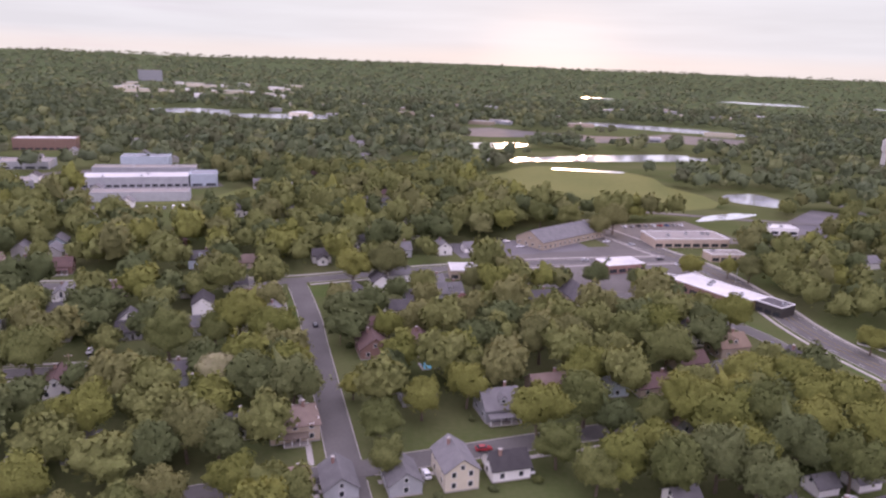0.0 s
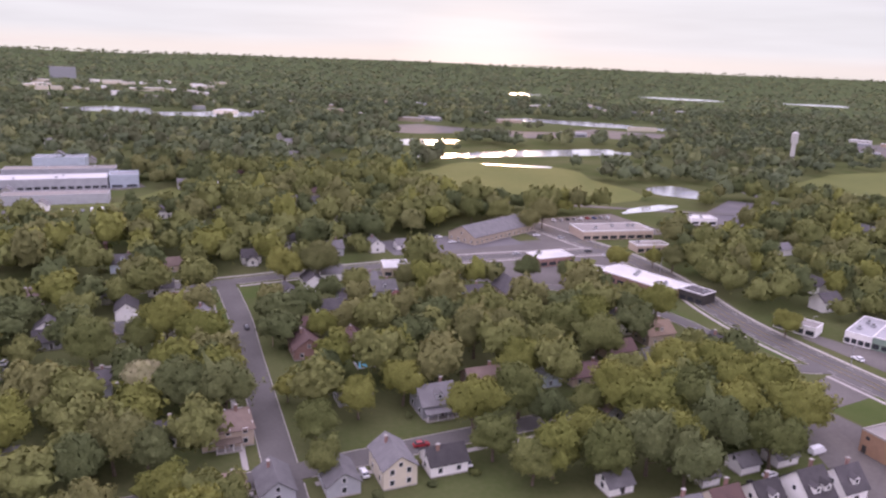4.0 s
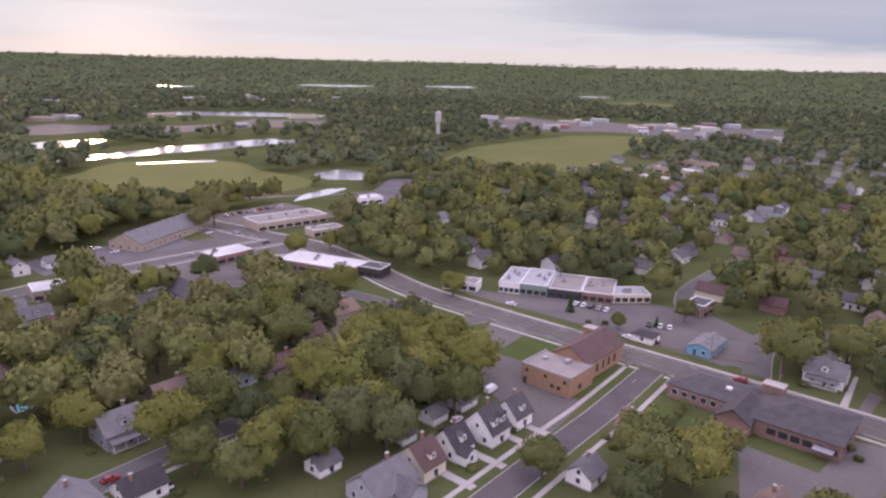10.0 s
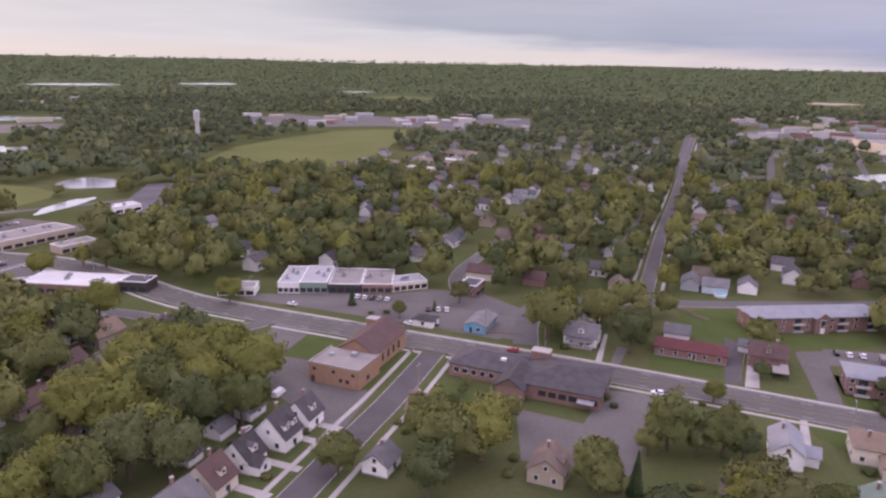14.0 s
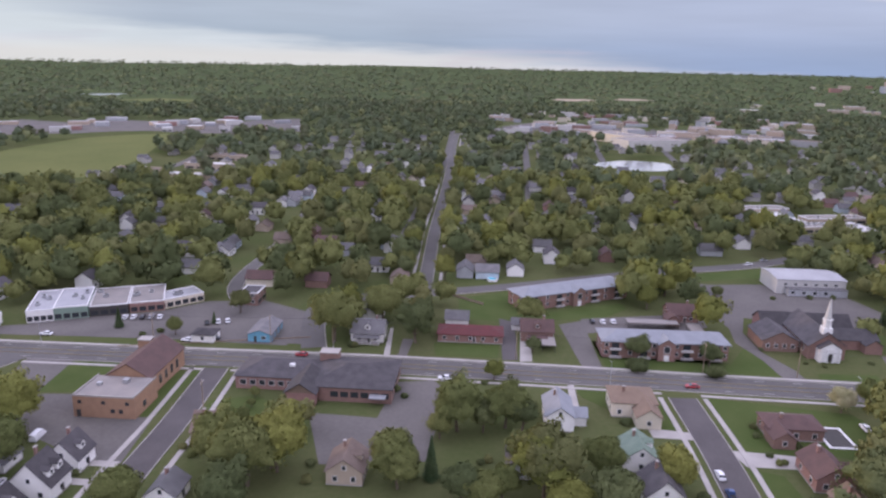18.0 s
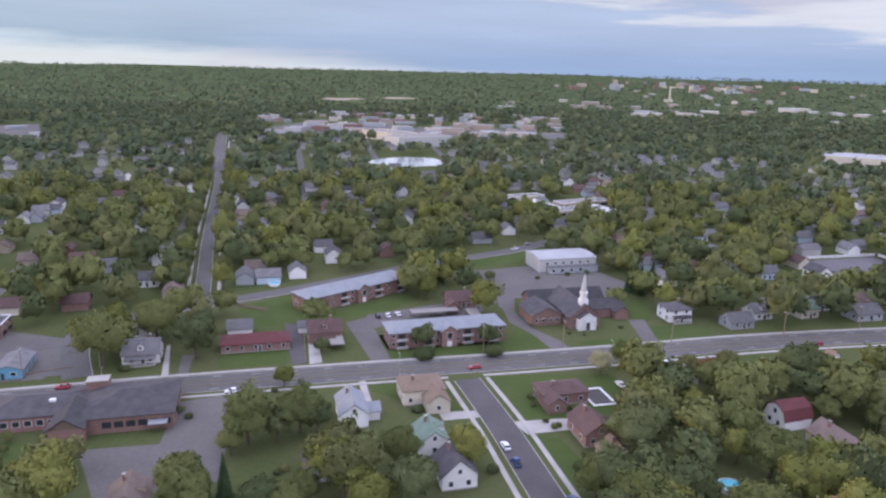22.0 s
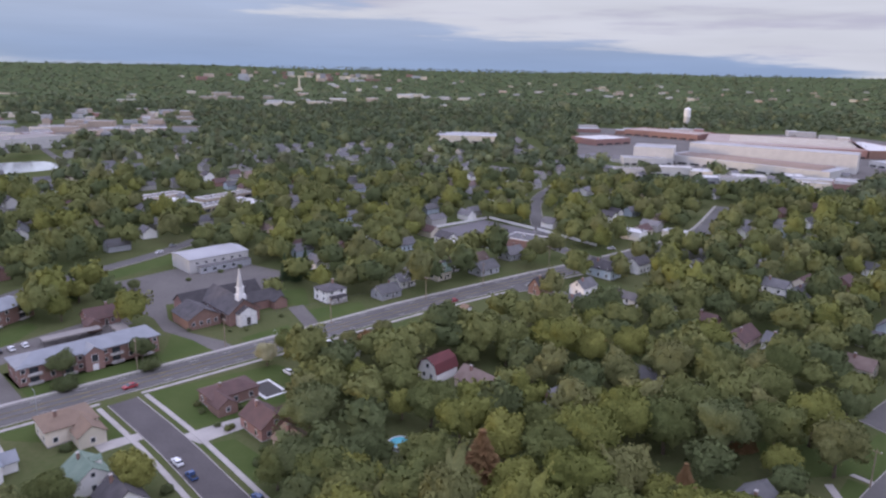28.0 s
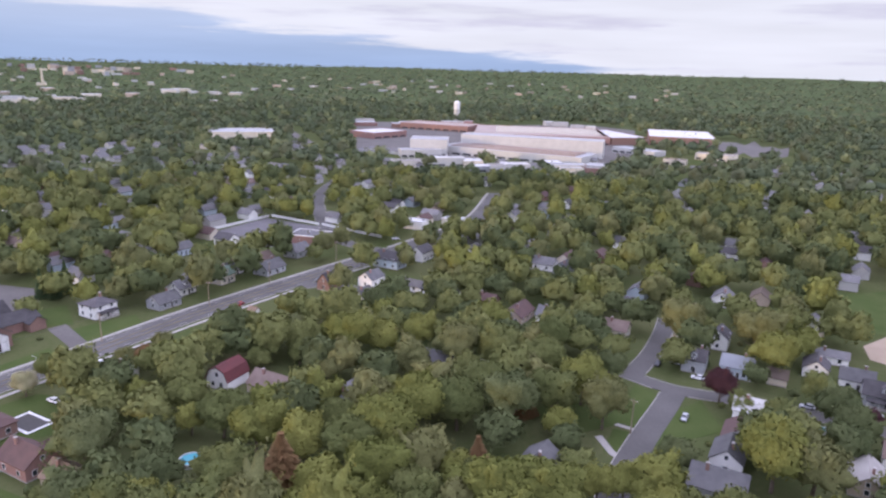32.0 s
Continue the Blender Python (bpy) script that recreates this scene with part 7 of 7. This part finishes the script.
for x, y, w, f in ((520, 590, 220, 0.13), (130, 610, 150, 0.14), (135, 420, 70, 0.12), (90, 340, 60, 0.05), (335, -38, 70, 0.05)):
    DISCS.append((x, y, 8, w, f))

for q in smooth([(122, 392), (140, 355), (148, 306), (150, 271), (156, 241), (179, 168), (201, 100), (219, 36), (234, -20), (246, -62), (262, -115), (278, -185)], 10):
    DISCS.append((float(q[0]), float(q[1]), 10, 22, 0.13))
for q in smooth([(178, 146.5), (143, 133.5), (104, 121)], 8).tolist() + smooth([(216, -1), (148, -22)], 8).tolist() + smooth([(-66, 303), (-21, 164)], 8).tolist() + smooth([(246, 146), (276, 120), (305, 82), (357, 24), (395, -26)], 8).tolist() + smooth([(86, -160), (100, -203)], 8).tolist():
    DISCS.append((q[0], q[1], 7.5, 8, 0.05))

for x, y, r in ((165, -30, 1.6), (172, -33, 1.3), (186, -42, 1.5), (198, -32, 1.2), (208, -24, 1.3), (160, -36, 1.8), (202, 60, 1.2), (222, 105, 1.0), (228, 108, 1.0), (196, 186, 1.5), (191, 190, 1.4),
                (262, -46, 1.0), (263, -40, 1.0), (270, -26, 1.1), (272, -62, 1.2), (186, 84, 1.6), (183, 80, 1.4), (170, 104, 1.3), (232, 82, 0.9), (235, 72, 0.9), (346, -50, 1.6), (350, -60, 1.6), (338, -34, 1.4), (240, 50, 1.6), (190, -24, 1.2)):
    shrub(x, y, r)
shrub(233.5, 15, 4.4), shrub(238, -10, 3.9)

# trees along the long straight street
rng = random.Random(21)
for i, q in enumerate(smooth([(300, 121), (325, 129), (412, 159), (556, 206), (700, 255)], 17)):
    for side in (-1, 1):
        if rng.random() < 0.8:
            tree(float(q[0]) - 0.31 * side * 9.5, float(q[1]) + 0.95 * side * 9.5, rng.uniform(4.2, 6.4), rng.choice((0, 0, 1, 2, 3)), tall=1.15)

# houses with open front gardens
OPEN = ((6, 155), (19, 158), (-7, 151), (19, 189), (-22, 230), (-5, 233), (-38, 174), (-54, 172), (-112, 193), (-109, 237), (-115, 249), (-144, 254), (-150, 269), (-62, 256), (-114, 326), (-189, 306), (-172, 309), (36, 205), (56, 207), (71, 209), (97, 250), (107, 241), (116, 142), (105, 140), (93, 138), (81, 135), (97, 155), (84, 149), (109, 158))
GARDENS = ((68, 130), (140, 117), (223, 112), (248, 54), (203, 14), (187, 33), (173, 9), (158, 2), (206, -30), (183, -36), (168, -41), (257, -178), (249, -196), (231, -206), (268, -223), (100, -131), (69, -173), (71, -186), (73, -204), (65, -159), (101, -224), (92, -233), (106, -250), (78, -234), (59, -251), (49, -244), (158, 36), (139, 76))
DISCS.append((159, -67, 7, 14, 0.16))
for x, y in OPEN + GARDENS:
    DISCS.append((x, y, 7, 10, 0.115))

rng = random.Random(8)
for x, y in GARDENS + OPEN:
    for k in range(2):
        t, d = rng.uniform(0, 6.28), rng.uniform(8.5, 11)
        q = np.array((x + math.cos(t) * d, y + math.sin(t) * d))
        if all(np.sqrt(((c - q) ** 2).sum(1)).min() > hw + 3 for c, hw in ROADS):
            shrub(float(q[0]), float(q[1]), rng.uniform(0.9, 1.9), LEAF[rng.choice((0, 2, 2, 3))])

FOREST = np.random.default_rng(77)


def allowed(p, pad):
    """Which points stand clear of roads, buildings, open ground and front yards."""
    ok = np.ones(len(p), bool)
    for c, hw in ROADS:
        lo, hi = c.min(0) - hw - 12, c.max(0) + hw + 12
        near = np.nonzero(ok & (p > lo).all(1) & (p < hi).all(1))[0]
        if len(near):
            d = np.sqrt(((p[near][:, None] - c[None]) ** 2).sum(-1)).min(1)
            ok[near[d < hw + pad]] = False
    for q in CLEAR:
        pad_ = 8 + 0.065 * np.abs(q).max()
        near = np.nonzero(ok & (p > q.min(0) - pad_).all(1) & (p < q.max(0) + pad_).all(1))[0]
        if len(near):
            s = p[near]
            reach = np.hypot(s[:, 0], s[:, 1])[:, None]
            bad = inside_poly(q, s) | inside_poly(q, s * (1 + 7 / reach)) | inside_poly(q, s * 1.06)
            for o in ((4, 0), (-4, 0), (0, 4), (0, -4)):
                bad |= inside_poly(q, s + np.array(o))
            ok[near[bad]] = False
    for x, y, rad, w, *f in DISCS:
        dist = math.hypot(x, y)
        # the building and the open yard on its near side
        yard = (f[0] if f else 0.075) * dist
        ux, uy = x / dist, y / dist
        rel = p - np.array((x, y))
        s = rel[:, 0] * ux + rel[:, 1] * uy
        t = np.abs(rel[:, 0] * uy - rel[:, 1] * ux)
        ok &= ~(np.hypot(rel[:, 0], rel[:, 1]) < rad)
        ok &= ~((s < (f[1] if len(f) > 1 else 0)) & (s > -yard) & (t < w * 0.45))
    return ok


def sow(n, az0, az1, r0, r1, pad, power=2.0):
    a = np.radians(FOREST.uniform(az0, az1, n))
    r = FOREST.uniform(r0 ** power, r1 ** power, n) ** (1 / power)
    p = np.stack([np.sin(a) * r, np.cos(a) * r], 1)
    return p[allowed(p, pad)]


def thin(p, gap):
    """Drop points that crowd one another."""
    cell, keep = {}, []
    for i, (x, y) in enumerate(p):
        k = (int(x // gap), int(y // gap))
        if any(math.hypot(x - p[j][0], y - p[j][1]) < gap for dx in (-1, 0, 1) for dy in (-1, 0, 1) for j in cell.get((k[0] + dx, k[1] + dy), ())):
            continue
        cell.setdefault(k, []).append(i)
        keep.append(i)
    return p[keep]


own = np.array([t[:2] for t in TREES])
near = np.concatenate([thin(sow(2600, 102, 152, 88, 205, 4.6), 5.4), sow(4200, -40, 102, 85, 215, 4.6), sow(1500, 150, 175, 85, 215, 4.6)])
near = thin(near, 5.4)
side = np.degrees(np.arctan2(near[:, 0], near[:, 1]))
near = near[((side < -8) | (side > 97) | (np.hypot(near[:, 0], near[:, 1]) > 180)) & ((side < 60) | (side > 97))]
south = (np.degrees(np.arctan2(near[:, 0], near[:, 1])) > 102) & (np.degrees(np.arctan2(near[:, 0], near[:, 1])) < 152)
near = np.concatenate([near[south], thin(near[~south], 7.6)])
reach = np.array([t[2] for t in TREES])
near = near[((np.sqrt(((near[:, None] - own[None]) ** 2).sum(-1)) - reach[None]).min(1) > 2.5)]
near = near[np.argsort(np.hypot(near[:, 0], near[:, 1]))]
for x, y in near[:150]:
    k = FOREST.uniform()
    az1 = math.degrees(math.atan2(x, y))
    kind = (1 if k < (0.6 if 100 < az1 < 150 else 0.34) else 0 if k < 0.72 else 3 if k < 0.86 else 2)
    tree(float(x), float(y), float(FOREST.uniform(4.8, 8.6)), kind, tall=float(FOREST.uniform(0.9, 1.25)))
rest = near[150:]


def woods(name, pts, shape, rlo, rhi, label, squash=(0.85, 1.2), leaves=None, kinds=(0.48, 0.12, 0.26, 0.14), up=0.0):
    """A joined stand of trees, in four leaf colours. shape: rings, segments, leaf clumps, clump size and lobes of one crown."""
    n = len(pts)
    pick = FOREST.choice(4, n, p=kinds)
    for kind in range(4):
        sel = pts[pick == kind]
        if not len(sel):
            continue
        allv, alln, allf, o = [], [], [], 0
        for j in range(5):
            s = sel[j::5]
            m = len(s)
            if not m:
                continue
            t, tf, nn = crown_shape(90 + kind * 5 + j, *shape)
            nn = nn + np.array((0, 0, up))
            nn /= np.linalg.norm(nn, axis=1)[:, None]
            rad = FOREST.uniform(rlo, rhi, m)
            # older and broader trees in the west
            rad *= np.where(s[:, 0] < s[:, 1] * 0.35, 1.15, 1.0)
            tall = FOREST.uniform(*squash, m)
            yaw = FOREST.uniform(0, 6.28, m)
            c, sn = np.cos(yaw)[:, None], np.sin(yaw)[:, None]
            q = np.stack([t[None, :, 0] * c - t[None, :, 1] * sn, t[None, :, 0] * sn + t[None, :, 1] * c, t[None, :, 2] * tall[:, None]], -1) * rad[:, None, None]
            q[..., 0] += s[:, 0][:, None]
            q[..., 1] += s[:, 1][:, None]
            q[..., 2] += (ground_z(np.hypot(s[:, 0], s[:, 1])) + rad * 0.15)[:, None]
            allv.append(q.reshape(-1, 3))
            alln.append(np.stack([nn[None, :, 0] * c - nn[None, :, 1] * sn, nn[None, :, 0] * sn + nn[None, :, 1] * c, nn[None, :, 2] + 0 * c], -1).reshape(-1, 3))
            allf.append((tf[None] + (o + np.arange(m) * len(t))[:, None, None]).reshape(-1, 3))
            o += m * len(t)
        v = np.concatenate(allv)
        tagged(new(name, fast_mesh(name, v, np.concatenate(allf), (leaves or LEAF)[kind], np.concatenate(alln))), label, "trees", kind="stuff")


mid = np.concatenate([rest, sow(16000, -42, 178, 200, 620, 5.6)])
mid = thin(mid[((np.sqrt(((mid[:, None] - own[None]) ** 2).sum(-1)) - reach[None]).min(1) > 1)], 8.4)
close = np.hypot(mid[:, 0], mid[:, 1]) < 300
woods("garden_trees", mid[close], (8, 14, 720, 0.084, 14), 5.0, 9.0, "dense green garden trees between the houses")
woods("suburb_trees", mid[~close], (6, 10, 220, 0.125, 12), 5.0, 9.2, "green suburban trees between farther houses", (0.9, 1.4))
far = thin(sow(18000, -44, 182, 600, 1800, 6.0, 1.7), 9.6)
woods("far_trees", far, (4, 7, 44, 0.22, 9), 5.6, 10.0, "wooded suburb far off", leaves=HAZE_LEAF, up=0.35)
hor = sow(24000, -46, 184, 1750, 4900, 4.0, 1.3)
woods("horizon_woods", hor, (2, 6, 7, 0.34, 7), 9, 18, "woods reaching to the horizon", (0.36, 0.46), HAZE_LEAF, up=1.6)
